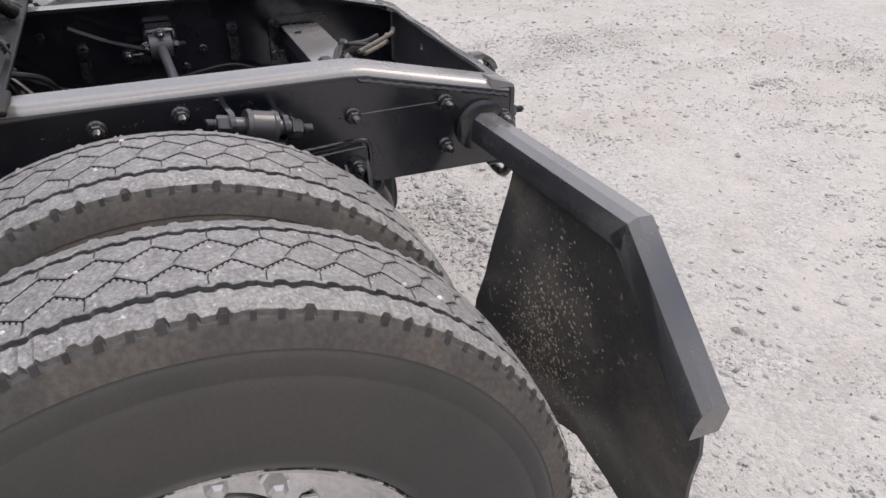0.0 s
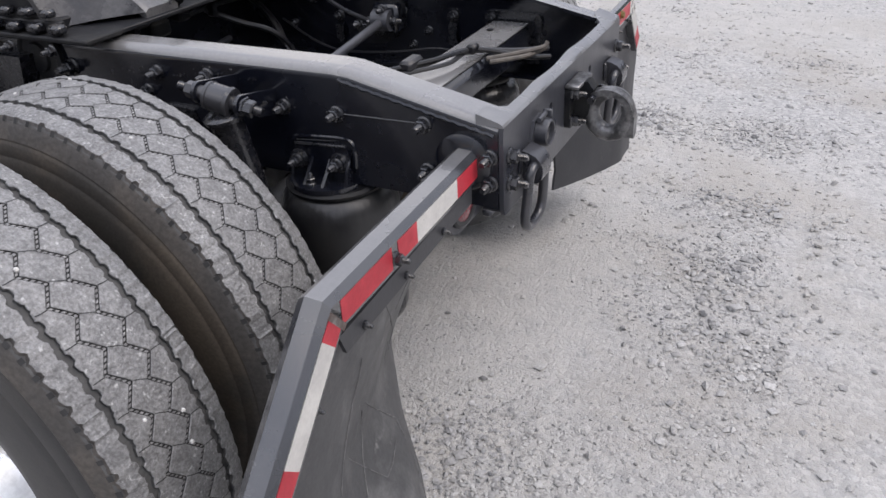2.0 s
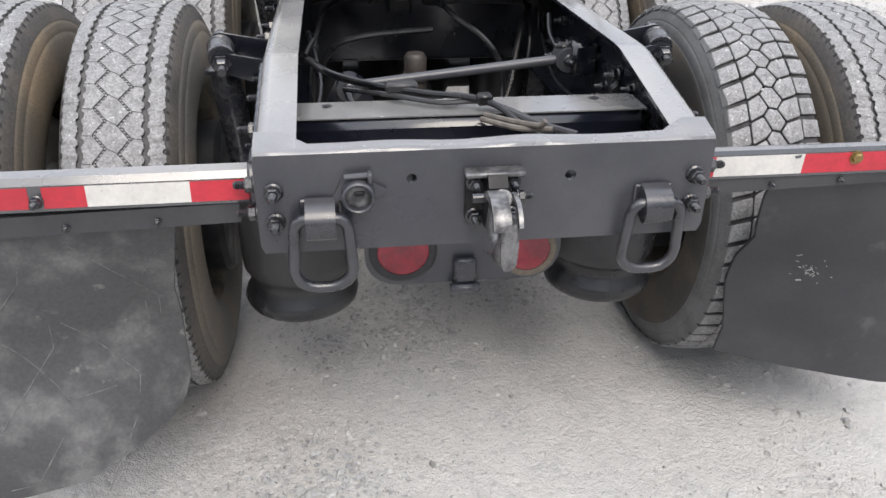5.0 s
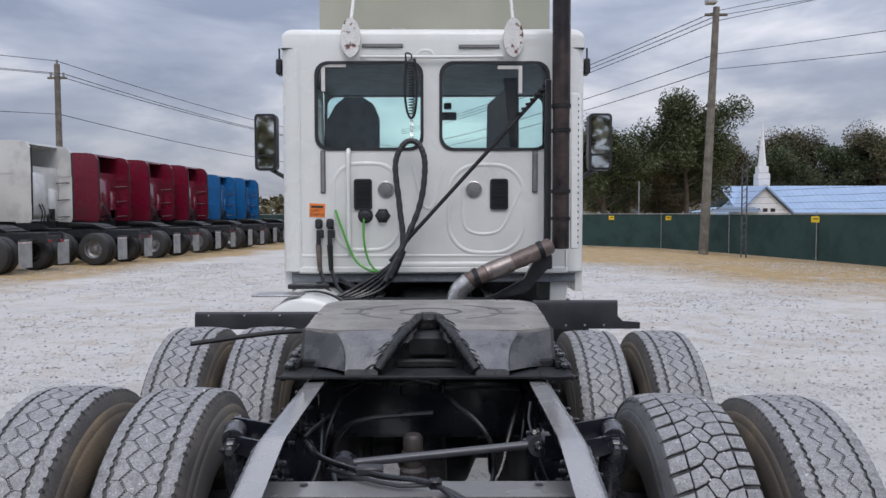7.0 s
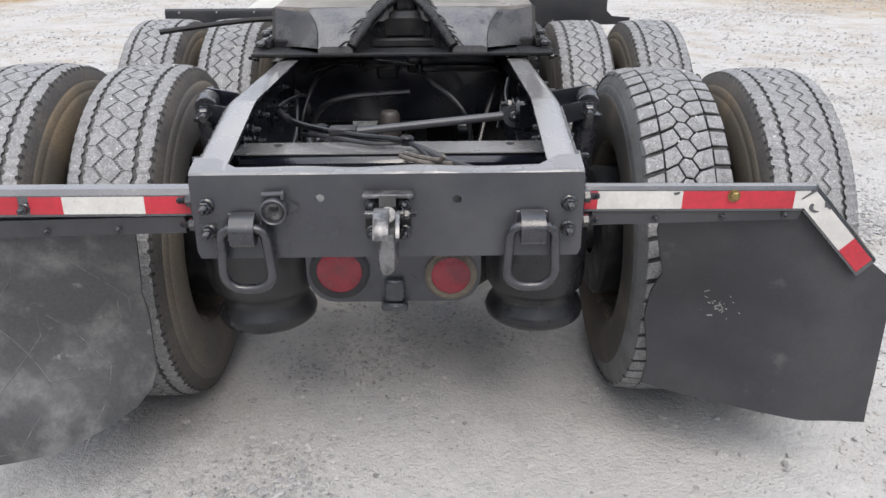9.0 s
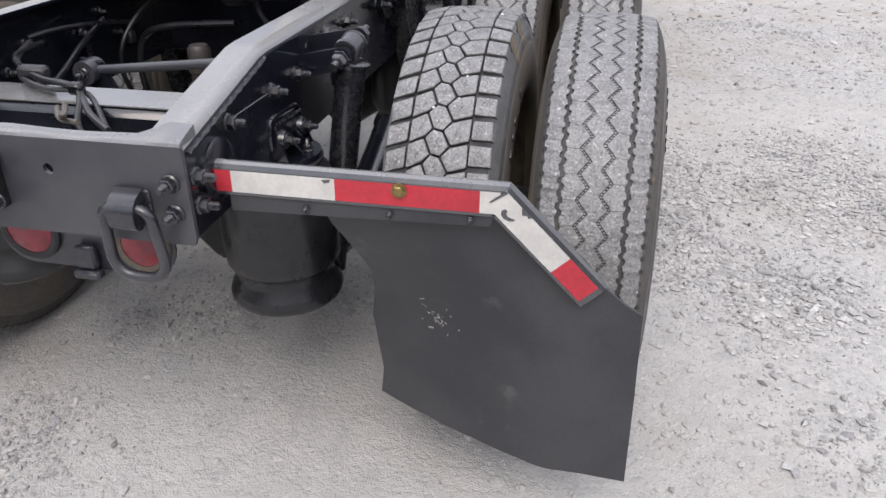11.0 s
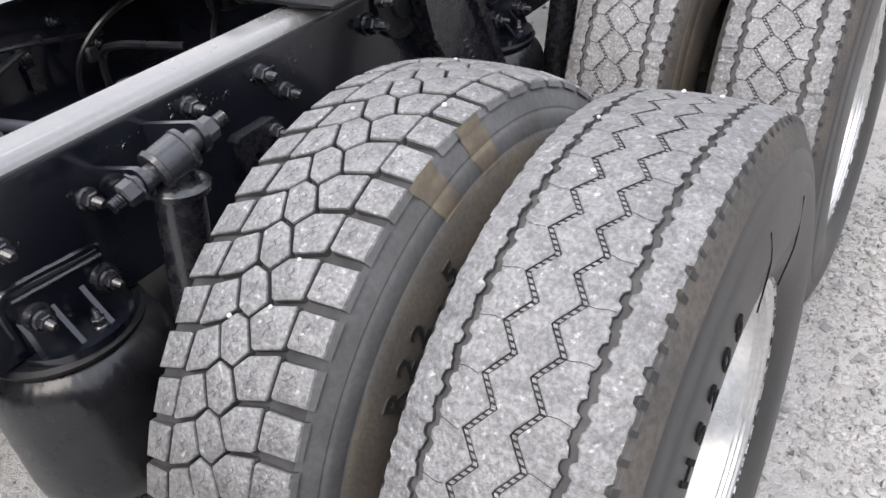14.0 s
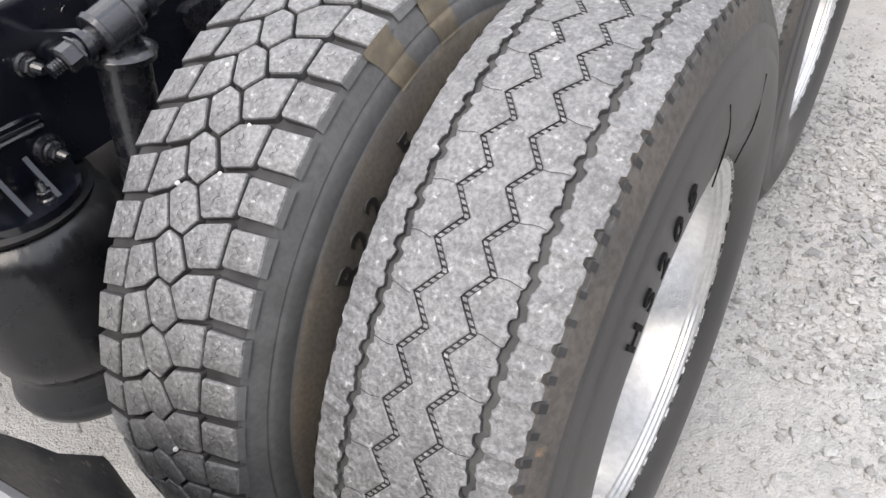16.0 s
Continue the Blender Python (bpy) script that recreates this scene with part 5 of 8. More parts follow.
def sidewall_word(wheel, side, y, words, size, radius, along, first, step, mat):
    """Raised letters round a sidewall, tops outward; angles run clockwise from the top as seen from outside."""
    for i, ch in enumerate(words):
        g = Geo()
        me = glyphs(ch, size)
        f = radians(first + step * i)
        t, r = Vector((0, math.cos(f), -math.sin(f))), Vector((0, math.sin(f), math.cos(f)))
        m = Matrix(((t.x, r.x, 1, along), (t.y, r.y, 0, y + radius * r.y), (t.z, r.z, 0, RAD + radius * r.z), (0, 0, 0, 1)))
        g.add([v.co[:] for v in me.vertices], [tuple(p.vertices) for p in me.polygons], wheel.matrix_basis.inverted() @ m)
        bpy.data.meshes.remove(me)
        part("letter", g, mat, wheel)


CRACKS = [[(0.829, 0.958), (0.832, 0.914), (0.796, 0.867)], [(1.014, 0.903), (0.991, 0.843), (0.908, 0.830)]]
LETTER = material("black_raised_lettering", (0.004, 0.004, 0.0045), 0.85, second=(0.009, 0.009, 0.009), scale=40, bump=0.2, bump_scale=200, spec=0.15)
sidewall_word(wheels[1, 0.82, 0], 1, 0.82, "R22.5", 0.054, 0.380, 0.800 + 0.1474, -47, 6.3, SIDEWALL)
sidewall_word(wheels[1, 0.82, 1], 1, 0.82, "HS208", 0.048, 0.379, 1.143 + 0.1466, -40.0, 6.0, LETTER)

# two tan paint stripes across the block tyre's shoulder
STRIPE = material("tan_paint_mark", (0.205, 0.172, 0.125), 0.8, second=(0.150, 0.130, 0.100), scale=30, bump=0.2, bump_scale=80)
shoulder = sorted((r, u) for u, r in body_profile(RAD - 0.0145) if u > 0.1 and r > 0.44)
for a0, a1, r0, r1 in ((-16.8, -11.6, 0.446, 0.5190), (-5.0, 0.6, 0.446, 0.5190)):
    rows = []
    steps = [r for r, _ in shoulder if r0 < r < r1]
    for r in [r0, *steps, r1]:
        u = float(np.interp(r, [q[0] for q in shoulder], [q[1] for q in shoulder]))
        u = max(u, 0.1226 - 0.25 * max(0.0, r - 0.508)) + 0.0012
        for i in range(5):
            f = radians(a0 + (a1 - a0) * (i / 4 + 0.16 * noise.noise((r * 60, i * 0.5, a0))) + 30 * (r0 - r))
            rows.append(Vector((0.800 + u, 0.82 + 1.009 * r * math.sin(f), 1.009 * (RAD + r * math.cos(f)))))
    n = len(steps) + 2
    g = Geo().add([wheels[1, 0.82, 0].matrix_basis.inverted() @ p for p in rows], [(i * 5 + j, i * 5 + j + 1, i * 5 + j + 6, i * 5 + j + 5) for i in range(n - 1) for j in range(4)])
    part("paint_stripe", g, STRIPE, wheels[1, 0.82, 0], "tan paint stripe", fix=False)

# hair cracks in the outer sidewall
w = wheels[1, 0.82, 1]
for line in CRACKS:
    pts = [(1.2908 - 2.2 * max(0.0, math.hypot(y - 0.82, z - 0.53) - 0.385) ** 2, y, z) for y, z in line]
    g = Geo().tube(curve(pts, 6), 0.0011, 5)
    g.v = [tuple(w.matrix_basis.inverted() @ Vector(p)) for p in g.v]
    part("crack", g, LETTER, w)

# ---- mud-flap hangers and flaps ----
def bar_path(s):
    if s < 0:
        return [Vector((-0.440, 0, 0.938)), Vector((-1.022, 0, 0.950)), Vector((-1.262, 0, 0.722))]
    return [Vector((0.440, 0, 0.932)), Vector((1.000, 0, 0.918)), Vector((1.186, 0, 0.722))]


def swing(s, x):
    """How far the hanger's outer end stands back (-y) or forward (+y) at that distance from the middle."""
    return 0.006 - 0.048 * (abs(x) - 0.44) if s < 0 else 0.026 + 0.048 * (abs(x) - 0.44)


def swung(g, s):
    g.v = [(x, y + swing(s, x), z) for x, y, z in g.v]
    return g


def build_hanger(s):
    sec = [(0.046, -0.064), (0.046, -0.012), (0.050, -0.004), (0.058, 0.0), (0.066, -0.001), (0.073, -0.007), (0.076, -0.016), (0.076, -0.064)] if s > 0 else [(0.046, -0.064), (0.046, -0.014), (0.056, -0.002), (0.086, 0.0), (0.102, -0.012), (0.108, -0.030), (0.108, -0.064)]
    p = bar_path(s)
    d0, d1 = (p[1] - p[0]).normalized(), (p[2] - p[1]).normalized()
    nrm = [Vector((-d.z, 0, d.x)) * s for d in (d0, d1)]
    mit = (nrm[0] + nrm[1]).normalized()
    mit = mit / mit.dot(nrm[0])
    verts, faces, k = [], [], len(sec)
    for base, up in ((p[0], nrm[0]), (p[1] - 0.006 * d0, nrm[0]), (p[1] + 0.0 * d0, mit), (p[1] + 0.006 * d1, nrm[1]), (p[2], nrm[1])):
        skew = 0.65 * d1 if base is p[2] and s < 0 else Vector()
        verts += [tuple(base + up * h - skew * h + Vector((0, y, 0))) for y, h in sec]
    for i in range(4):
        for j in range(k):
            faces.append((i * k + j, i * k + (j + 1) % k, (i + 1) * k + (j + 1) % k, (i + 1) * k + j))
    faces += [tuple(range(k)), tuple(4 * k + j for j in range(k))]
    g = Geo().add(verts, faces)
    # painted sheen on the level leg's top faces; the sloping leg stays dark
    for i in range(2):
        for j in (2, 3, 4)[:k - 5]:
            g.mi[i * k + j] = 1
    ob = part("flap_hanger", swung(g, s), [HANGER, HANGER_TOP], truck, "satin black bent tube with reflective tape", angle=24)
    # round socket where it leaves the rail
    g = Geo().lathe([(0.0, 0.0), (0.0, 0.062), (0.010, 0.062), (0.016, 0.050), (0.016, 0.0)], 28, pose(s * OUT, 0.080 + swing(s, 0.44), 0.904, 0, 0, 0 if s > 0 else 180))
    part("hanger_socket", g, FRAME, ob)
    # lower clamp strip, bolted through the flap
    cl = Geo()
    q0, q1 = p[0] + Vector((s * 0.03, 0, -0.064)), p[1] + Vector((0, 0, -0.064))
    cl.prism([(q0.x, 0.872), (q1.x - s * 0.02, 0.872), (q1.x - s * 0.035, 0.832), (q0.x, 0.832)], 0.050, 0.058, "xz")
    c = part("clamp_strip", swung(cl, s), FLAP, ob)
    for x in (0.62, 0.78, 0.93):
        bolt(c, s * x, 0.054 + swing(s, x), 0.846, "-y", 0.5)
    for t in (0.45, 0.85) if s < 0 else ():
        q = p[1].lerp(p[2], t) - nrm[1] * 0.085
        bolt(c, q.x, 0.066 + swing(s, q.x), q.z, "-y", 0.5)
    return ob, nrm


def tape(parent, s, a, b, mat, leg=0, lo=-0.058, hi=-0.017):
    """A strip of tape on the hanger's back face, from a to b metres along that leg."""
    p = bar_path(s)
    q0, q1 = (p[0], p[1]) if leg == 0 else (p[1], p[2])
    d = (q1 - q0).normalized()
    n = Vector((-d.z, 0, d.x)) * s
    corners = [q0 + d * a + n * lo, q0 + d * b + n * lo, q0 + d * b + n * hi, q0 + d * a + n * hi]
    part("tape", swung(Geo().prism([(c.x, c.z) for c in corners], 0.0451 - 0.0004 * leg, 0.0465, "xz"), s), mat, parent, "red reflective tape" if mat is RED else "white reflective tape")


g = Geo()
g.lathe([(0.0, 0.0), (0.0, 0.021), (0.003, 0.021), (0.003, 0.0)], 16)
g.lathe([(0.003, 0.0), (0.003, 0.0165), (0.012, 0.0165), (0.015, 0.012), (0.015, 0.0)], 6)
BRASS_BOLT = g.mesh("bolt", BRASS, 25)
hang = {}
for s in (-1, 1):
    hang[s], _ = build_hanger(s)
h = hang[-1]
for a, b, m, leg in ((0.005, 0.112, RED, 0), (0.112, 0.292, WHITE, 0), (0.292, 0.365, RED, 0), (0.388, 0.552, RED, 0), (0.022, 0.055, RED, 1), (0.055, 0.235, WHITE, 1), (0.235, 0.305, RED, 1)):
    tape(h, -1, a, b, m, leg)
bolt(h, -0.817, 0.046 + swing(-1, 0.817), 0.902, "-y", 0.7)
rusty = Geo().prism([(-1.030, 0.925), (-1.018, 0.930), (-0.985, 0.888), (-0.994, 0.880)], 0.0444, 0.0460, "xz")
part("rust_streak", swung(rusty, -1), RUST, h, "brown rust at the bend")
h = hang[1]
for a, b, m, leg in ((0.008, 0.040, RED, 0), (0.040, 0.240, WHITE, 0), (0.240, 0.508, RED, 0), (0.508, 0.545, WHITE, 0), (0.004, 0.178, WHITE, 1), (0.178, 0.258, RED, 1)):
    tape(h, 1, a, b, m, leg, hi=-0.015 if leg == 0 else -0.012)
bolt(h, 0.800, 0.044 + swing(1, 0.8), 0.897, "-y", 0.7).data = BRASS_BOLT


# torn spots on the white tape
q = bar_path(1)
run = (q[2] - q[1]).normalized()
up = Vector((-run.z, 0, run.x))
TEARS = [[(0.028, -0.036), (0.026, -0.043), (0.031, -0.049), (0.040, -0.051), (0.050, -0.047), (0.055, -0.041), (0.056, -0.036), (0.050, -0.040), (0.042, -0.043), (0.036, -0.041), (0.034, -0.036)],
         [(0.044, -0.010), (0.072, -0.010), (0.069, -0.017), (0.063, -0.015), (0.057, -0.021), (0.050, -0.016)], [(-0.001, -0.050), (0.003, -0.046), (0.009, -0.012), (0.003, -0.012)]]
for tear in TEARS:
    spots = [q[1] + run * a + up * c for a, c in tear]
    part("tape_tear", swung(Geo().prism([(p.x, p.z) for p in spots], 0.0436, 0.0455, "xz"), 1), HANGER, h)
part("tape_tear", swung(Geo().prism([(0.655, 0.908), (0.672, 0.910), (0.670, 0.904), (0.660, 0.902)], 0.0441, 0.0455, "xz"), 1), HANGER, h)


def build_flap(outline, inner, s, mat, label, sag):
    """A rubber sheet with a little belly; outline in x, z."""
    n = 26
    xs = [p[0] for p in outline]
    zs = [p[1] for p in outline]
    bm = bmesh.new()
    vs = [bm.verts.new((x, 0, z)) for x, z in outline]
    bm.faces.new(vs)
    for ax, lo, hi in ((0, min(xs), max(xs)), (2, min(zs), max(zs))):
        for i in range(1, n):
            c = lo + (hi - lo) * i / n
            co, no = [0, 0, 0], [0, 0, 0]
            co[ax], no[ax] = c, 1
            bmesh.ops.bisect_plane(bm, geom=bm.verts[:] + bm.edges[:] + bm.faces[:], plane_co=co, plane_no=no)
    for v in bm.verts:
        x, z = v.co.x, v.co.z
        v.co.y = swing(s, x) + sag(abs(x), z) + 0.009 * noise.noise((x * 5, z * 4, s)) + 0.003 * noise.noise((x * 13, z * 11, s))
    geo = bmesh.ops.extrude_face_region(bm, geom=bm.faces[:])
    for e in geo["geom"]:
        if isinstance(e, bmesh.types.BMVert):
            e.co.y += 0.008
    bmesh.ops.recalc_face_normals(bm, faces=bm.faces)
    me = bpy.data.meshes.new("mud_flap")
    bm.to_mesh(me)
    bm.free()
    me.materials.append(mat)
    me.materials.append(FLAP_MUD)
    for p in me.polygons:
        p.material_index = 1 if p.normal.y > 0.5 else 0
    me.shade_smooth()
    me.set_sharp_from_angle(angle=radians(40))
    return part("mud_flap", me, mat, truck, label)


def flap_mark(parent, s, sag, pts, wide, mat, name="scuff_line"):
    """A thin line rubbed into the back of a flap."""
    dense = []
    for (x0, z0), (x1, z1) in zip(pts, pts[1:]):
        dense += [(x0 + (x1 - x0) * i / 10, z0 + (z1 - z0) * i / 10) for i in range(10)]
    dense.append(pts[-1])
    line = [(x, swing(s, x) + sag(abs(x), z) + 0.009 * noise.noise((x * 5, z * 4, s)) + 0.003 * noise.noise((x * 13, z * 11, s)) - 0.0006, z) for x, z in dense]
    part(name, Geo().tube(line, [wide * (0.7 + 0.5 * noise.noise((p[0] * 40, p[2] * 40, 0))) for p in line], 5), mat, parent)


inner_curve = [(-0.590 - 0.05 * min(1.0, i / 4), 0.868 - 0.47 * i / 8) for i in range(9)]
foot = [(-0.645, 0.385), (-0.655, 0.352), (-0.685, 0.320), (-0.76, 0.290), (-0.886, 0.255), (-1.005, 0.232), (-1.12, 0.210), (-1.192, 0.198)]
left_outline = inner_curve + foot + [(-1.218, 0.38), (-1.248, 0.60), (-1.240, 0.660), (-0.985, 0.892)]


def left_sag(x, z):
    """Bellies forward beside the wheel and curls back to the rear along its foot."""
    belly = 0.070 + 0.115 * min(1.0, max(0.0, 0.86 - z) / 0.30) * max(0.0, (1.05 - x) / 0.43)
    w = min(1.0, max(0.0, (0.55 - z) / 0.30))
    w = w * w * (3 - 2 * w) * min(1.0, max(0.0, (x - 0.62) / 0.22))
    return belly + (0.010 - belly) * w


flap = build_flap(left_outline, None, -1, FLAP_WORN, "scuffed black rubber mud flap with a rounded foot", left_sag)
for pts in ([(-0.899, 0.744), (-0.907, 0.714), (-1.142, 0.414)], [(-0.882, 0.601), (-0.887, 0.54), (-1.104, 0.251)], [(-0.884, 0.363), (-0.943, 0.271), (-0.999, 0.262)],
            [(-0.646, 0.756), (-0.690, 0.691)], [(-0.700, 0.615), (-0.704, 0.553)], [(-0.80, 0.790), (-0.672, 0.625), (-0.678, 0.570)], [(-0.97, 0.575), (-0.87, 0.430), (-0.78, 0.435)], [(-0.86, 0.60), (-0.735, 0.445), (-0.738, 0.405)], [(-0.745, 0.362), (-0.816, 0.215)]):
    flap_mark(flap, -1, left_sag, pts, 0.0017, SCUFF)
mud = random.Random(21)
specks = Geo()
for i in range(800):
    x, z = -0.835 + mud.gauss(0, 0.055), 0.57 + mud.gauss(0, 0.12)
    if not (-1.16 < x < -0.68 and 0.22 < z < 0.82):
        continue
    r = mud.uniform(0.0010, 0.0026)
    y = swing(-1, x) + left_sag(abs(x), z) + 0.009 * noise.noise((x * 5, z * 4, -1)) + 0.003 * noise.noise((x * 13, z * 11, -1)) + 0.0085
    specks.lathe([(0.0, 1.15 * r), (0.45 * r, 0.8 * r), (0.6 * r, 0.0)], 6, pose(x, y, z, mud.uniform(0, 90), 0, 90) @ Matrix.Diagonal((1, mud.uniform(0.6, 1.4), mud.uniform(0.7, 2.0), 1)))
tagged(part("mud_specks", specks, PALE_MUD, flap, "dried pale mud specks", fix=False), kind="stuff")
wave = [(0.640 + 0.045 * min(1.0, i / 3) - 0.010 * math.sin(4.0 * math.pi * i / 8), 0.868 - 0.59 * i / 8) for i in range(9)]
right_outline = wave + [(0.88, 0.262), (1.265, 0.228), (1.262, 0.46), (1.257, 0.655), (1.222, 0.676), (0.972, 0.880)]
right_sag = lambda x, z: 0.068 + 0.158 * min(1.0, max(0.0, 0.85 - z) / 0.28) * min(1.0, max(0.0, (1.10 - x) / 0.42)) ** 1.3
flap = build_flap(right_outline, None, 1, FLAP, "plain black rubber mud flap", right_sag)
dirt = random.Random(6)
for i in range(26):
    a, r = dirt.uniform(0, 6.28), abs(dirt.gauss(0, 0.020))
    x, z = 0.850 + 1.5 * r * math.cos(a), 0.560 + r * math.sin(a)
    flap_mark(flap, 1, right_sag, [(x, z), (x + dirt.uniform(-0.012, 0.012), z + dirt.uniform(-0.008, 0.008))], dirt.uniform(0.001, 0.003), PALE_DIRT, "dried_splash")

# ---- fifth wheel ----
fw = part("fifth_wheel", Geo().box((0, 1.55, 1.150), (0.30, 0.50, 0.10), 0.02), IRON, truck, "worn greasy fifth-wheel coupling")
# top plate: flat table with rounded front, V throat at the back
table = [(-0.075, 1.215), (-0.345, 1.200), (-0.455, 1.255), (-0.468, 1.50), (-0.478, 1.84)] + [(-0.478 + 0.13 * (1 - math.cos(radians(18 * i))), 1.90 + 0.18 * math.sin(radians(18 * i))) for i in range(6)]
table = table + [(-x, y) for x, y in reversed(table)] + [(0.045, 1.375), (0.045, 1.47), (-0.045, 1.47), (-0.045, 1.375)]
g = Geo().prism(table, 1.190, 1.240, "xy")
g.v = [(x, y, z - 0.012 * max(0.0, (1.75 - y) / 0.55)) for x, y, z in g.v]
part("top_plate", g, PLATE_TOP, fw, "worn grey steel top plate with grease swirls", angle=30)
for s in (-1, 1):
    # sloping ramp, rounded over at its outer edge
    rows = []
    for i in range(9):
        t = i / 8
        y = 1.214 - 0.169 * t
        z = 1.2285 - 0.113 * t ** 1.35
        x0, x1 = 0.070 + 0.100 * t, 0.345 - 0.060 * t + 0.018 * math.sin(math.pi * t) * -1
        rows += [(s * x0, y, z), (s * (x0 + x1) / 2, y, z), (s * (x1 - 0.012), y, z), (s * x1, y, z - 0.008), (s * x1, y, z - 0.034), (s * x0, y, z - 0.034)]
    part("ramp", Geo().add(rows, [(i * 6 + j, i * 6 + (j + 1) % 6, (i + 1) * 6 + (j + 1) % 6, (i + 1) * 6 + j) for i in range(8) for j in range(6)] + [tuple(range(6)), tuple(48 + j for j in range(6))]), RAMP, fw, "scraped steel ramp", angle=40)
    # side skirt and the curved skirt between it and the ramp
    part("skirt", Geo().prism([(1.255, 1.222), (1.50, 1.228), (2.00, 1.235), (2.00, 1.115), (1.24, 1.10), (1.20, 1.11)], s * 0.452, s * 0.468, "yz"), IRON, fw)
    fan = []
    for i in range(9):
        t = i / 8
        q = Vector((s * (0.347 - 0.060 * t - 0.018 * math.sin(math.pi * t)), 1.210 - 0.165 * t, 1.222 - 0.113 * t ** 1.35))
        p = Vector((s * 0.458, 1.255 - 0.06 * t, 1.222 - 0.125 * t))
        for k in range(5):
            m = q.lerp(p, k / 4)
            m.y += 0.022 * t * math.sin(math.pi * k / 4)
            fan.append(m)
    g = Geo().add(fan, [(i * 5 + k, i * 5 + k + 1, i * 5 + k + 6, i * 5 + k + 5) for i in range(8) for k in range(4)])
    g.add([p + Vector((0, 0.012, 0)) for p in fan], [(i * 5 + k + 5, i * 5 + k + 6, i * 5 + k + 1, i * 5 + k) for i in range(8) for k in range(4)])
    part("curved_skirt", g, SKIRT, fw, angle=50)
    # greasy lips of the throat
    lip = curve([(s * 0.040, 1.42, 1.243), (s * 0.052, 1.35, 1.236), (s * 0.082, 1.21, 1.222), (s * 0.128, 1.11, 1.172), (s * 0.172, 1.042, 1.112)], 8)
    g = Geo().tube(lip, [0.019 + 0.006 * noise.noise((i * 0.9, s, 2.0)) for i in range(len(lip))], 9)
    # clots and strings of grease dragged over the lip on to the ramp
    clot = random.Random(40 + s)
    for i in range(16):
        p = Vector(lip[clot.randrange(len(lip) // 4, len(lip))])
        out, fall = clot.uniform(0.018, 0.050), clot.uniform(0.004, 0.022)
        ends = [p + Vector((-s * 0.012, 0.0, 0.006)), p + Vector((s * 0.4 * out, -0.2 * out, 0.012)), p + Vector((s * out, -0.5 * out, 0.010 - fall))]
        g.tube(curve(ends, 3), [clot.uniform(0.002, 0.005) * f for f in (1.0, 1.1, 1.1, 1.0, 0.8, 0.6, 0.3)][:len(curve(ends, 3))], 6)
    part("throat_lip", g, GREASE, fw, "throat lip thick with grease", angle=60)
    wl = [(s * 0.045, 1.42, 1.225), (s * 0.168, 1.05, 1.105), (s * 0.150, 1.05, 1.088), (s * 0.030, 1.42, 1.120)]
    part("throat_wall", Geo().add(wl + [(x - s * 0.012, y + 0.01, z - 0.005) for x, y, z in wl], [(0, 1, 2, 3), (7, 6, 5, 4), (0, 3, 7, 4), (1, 0, 4, 5), (2, 1, 5, 6), (3, 2, 6, 7)]), GREASE, fw, "throat wall thick with grease")
    # slide rail with two rows of rack teeth
    rl = part("slide_rail", Geo().box((s * 0.450, 1.66, 1.090), (0.115, 1.28, 0.014), 0.004).box((s * 0.470, 1.70, 1.112), (0.022, 1.14, 0.030), 0.004), IRON, fw, "toothed slide rail")
    for i in range(15):
        part("tooth", Geo().box((s * 0.492, 1.125 + 0.074 * i, 1.113), (0.034, 0.040, 0.022), 0.006), BOLT, rl)
        part("tooth", Geo().box((s * 0.480, 1.16 + 0.074 * i, 1.146), (0.030, 0.038, 0.020), 0.006), BOLT, rl)
        if i % 2 == 0:
            bolt(rl, s * 0.510, 1.14 + 0.074 * i, 1.066, "x" if s > 0 else "-x", 0.8)
part("lock_jaw", Geo().box((0, 1.452, 1.205), (0.105, 0.10, 0.108), 0.022).tube([(0, 1.405, 1.11), (0, 1.405, 1.20)], 0.034, 16), GREASE, fw, "kingpin jaw black with grease")
part("cross_web", Geo().box((0, 1.19, 1.108), (0.92, 0.03, 0.03), 0.006).box((0, 1.10, 1.088), (0.98, 0.14, 0.012), 0.003), IRON, fw)
part("release_handle", Geo().tube(curve([(-0.46, 1.85, 1.13), (-0.70, 1.80, 1.125), (-1.04, 1.72, 1.09)]), 0.011, 8), IRON, fw)
# rubbed rings and slots on the top plate
for r, a0, a1 in ((0.13, 200, 520), (0.30, 120, 240), (0.30, 300, 420)):
    pts = [(r * math.cos(radians(a)), 1.66 + 0.75 * r * math.sin(radians(a)), 1.2395) for a in range(a0, a1 + 1, 10)]
    part("worn_ring", Geo().tube([(x, y, z - 0.0195 - 0.012 * max(0.0, (1.75 - y) / 0.55)) for x, y, z in pts], 0.022, 16), WORN_RING, fw)
for s in (-1, 1):
    for y in (1.60, 1.74):
        part("worn_slot", Geo().tube([(s * 0.25, y, 1.2195 - 0.012 * max(0.0, (1.75 - y) / 0.55)), (s * 0.37, y, 1.2195 - 0.012 * max(0.0, (1.75 - y) / 0.55))], 0.022, 16), WORN_RING, fw)

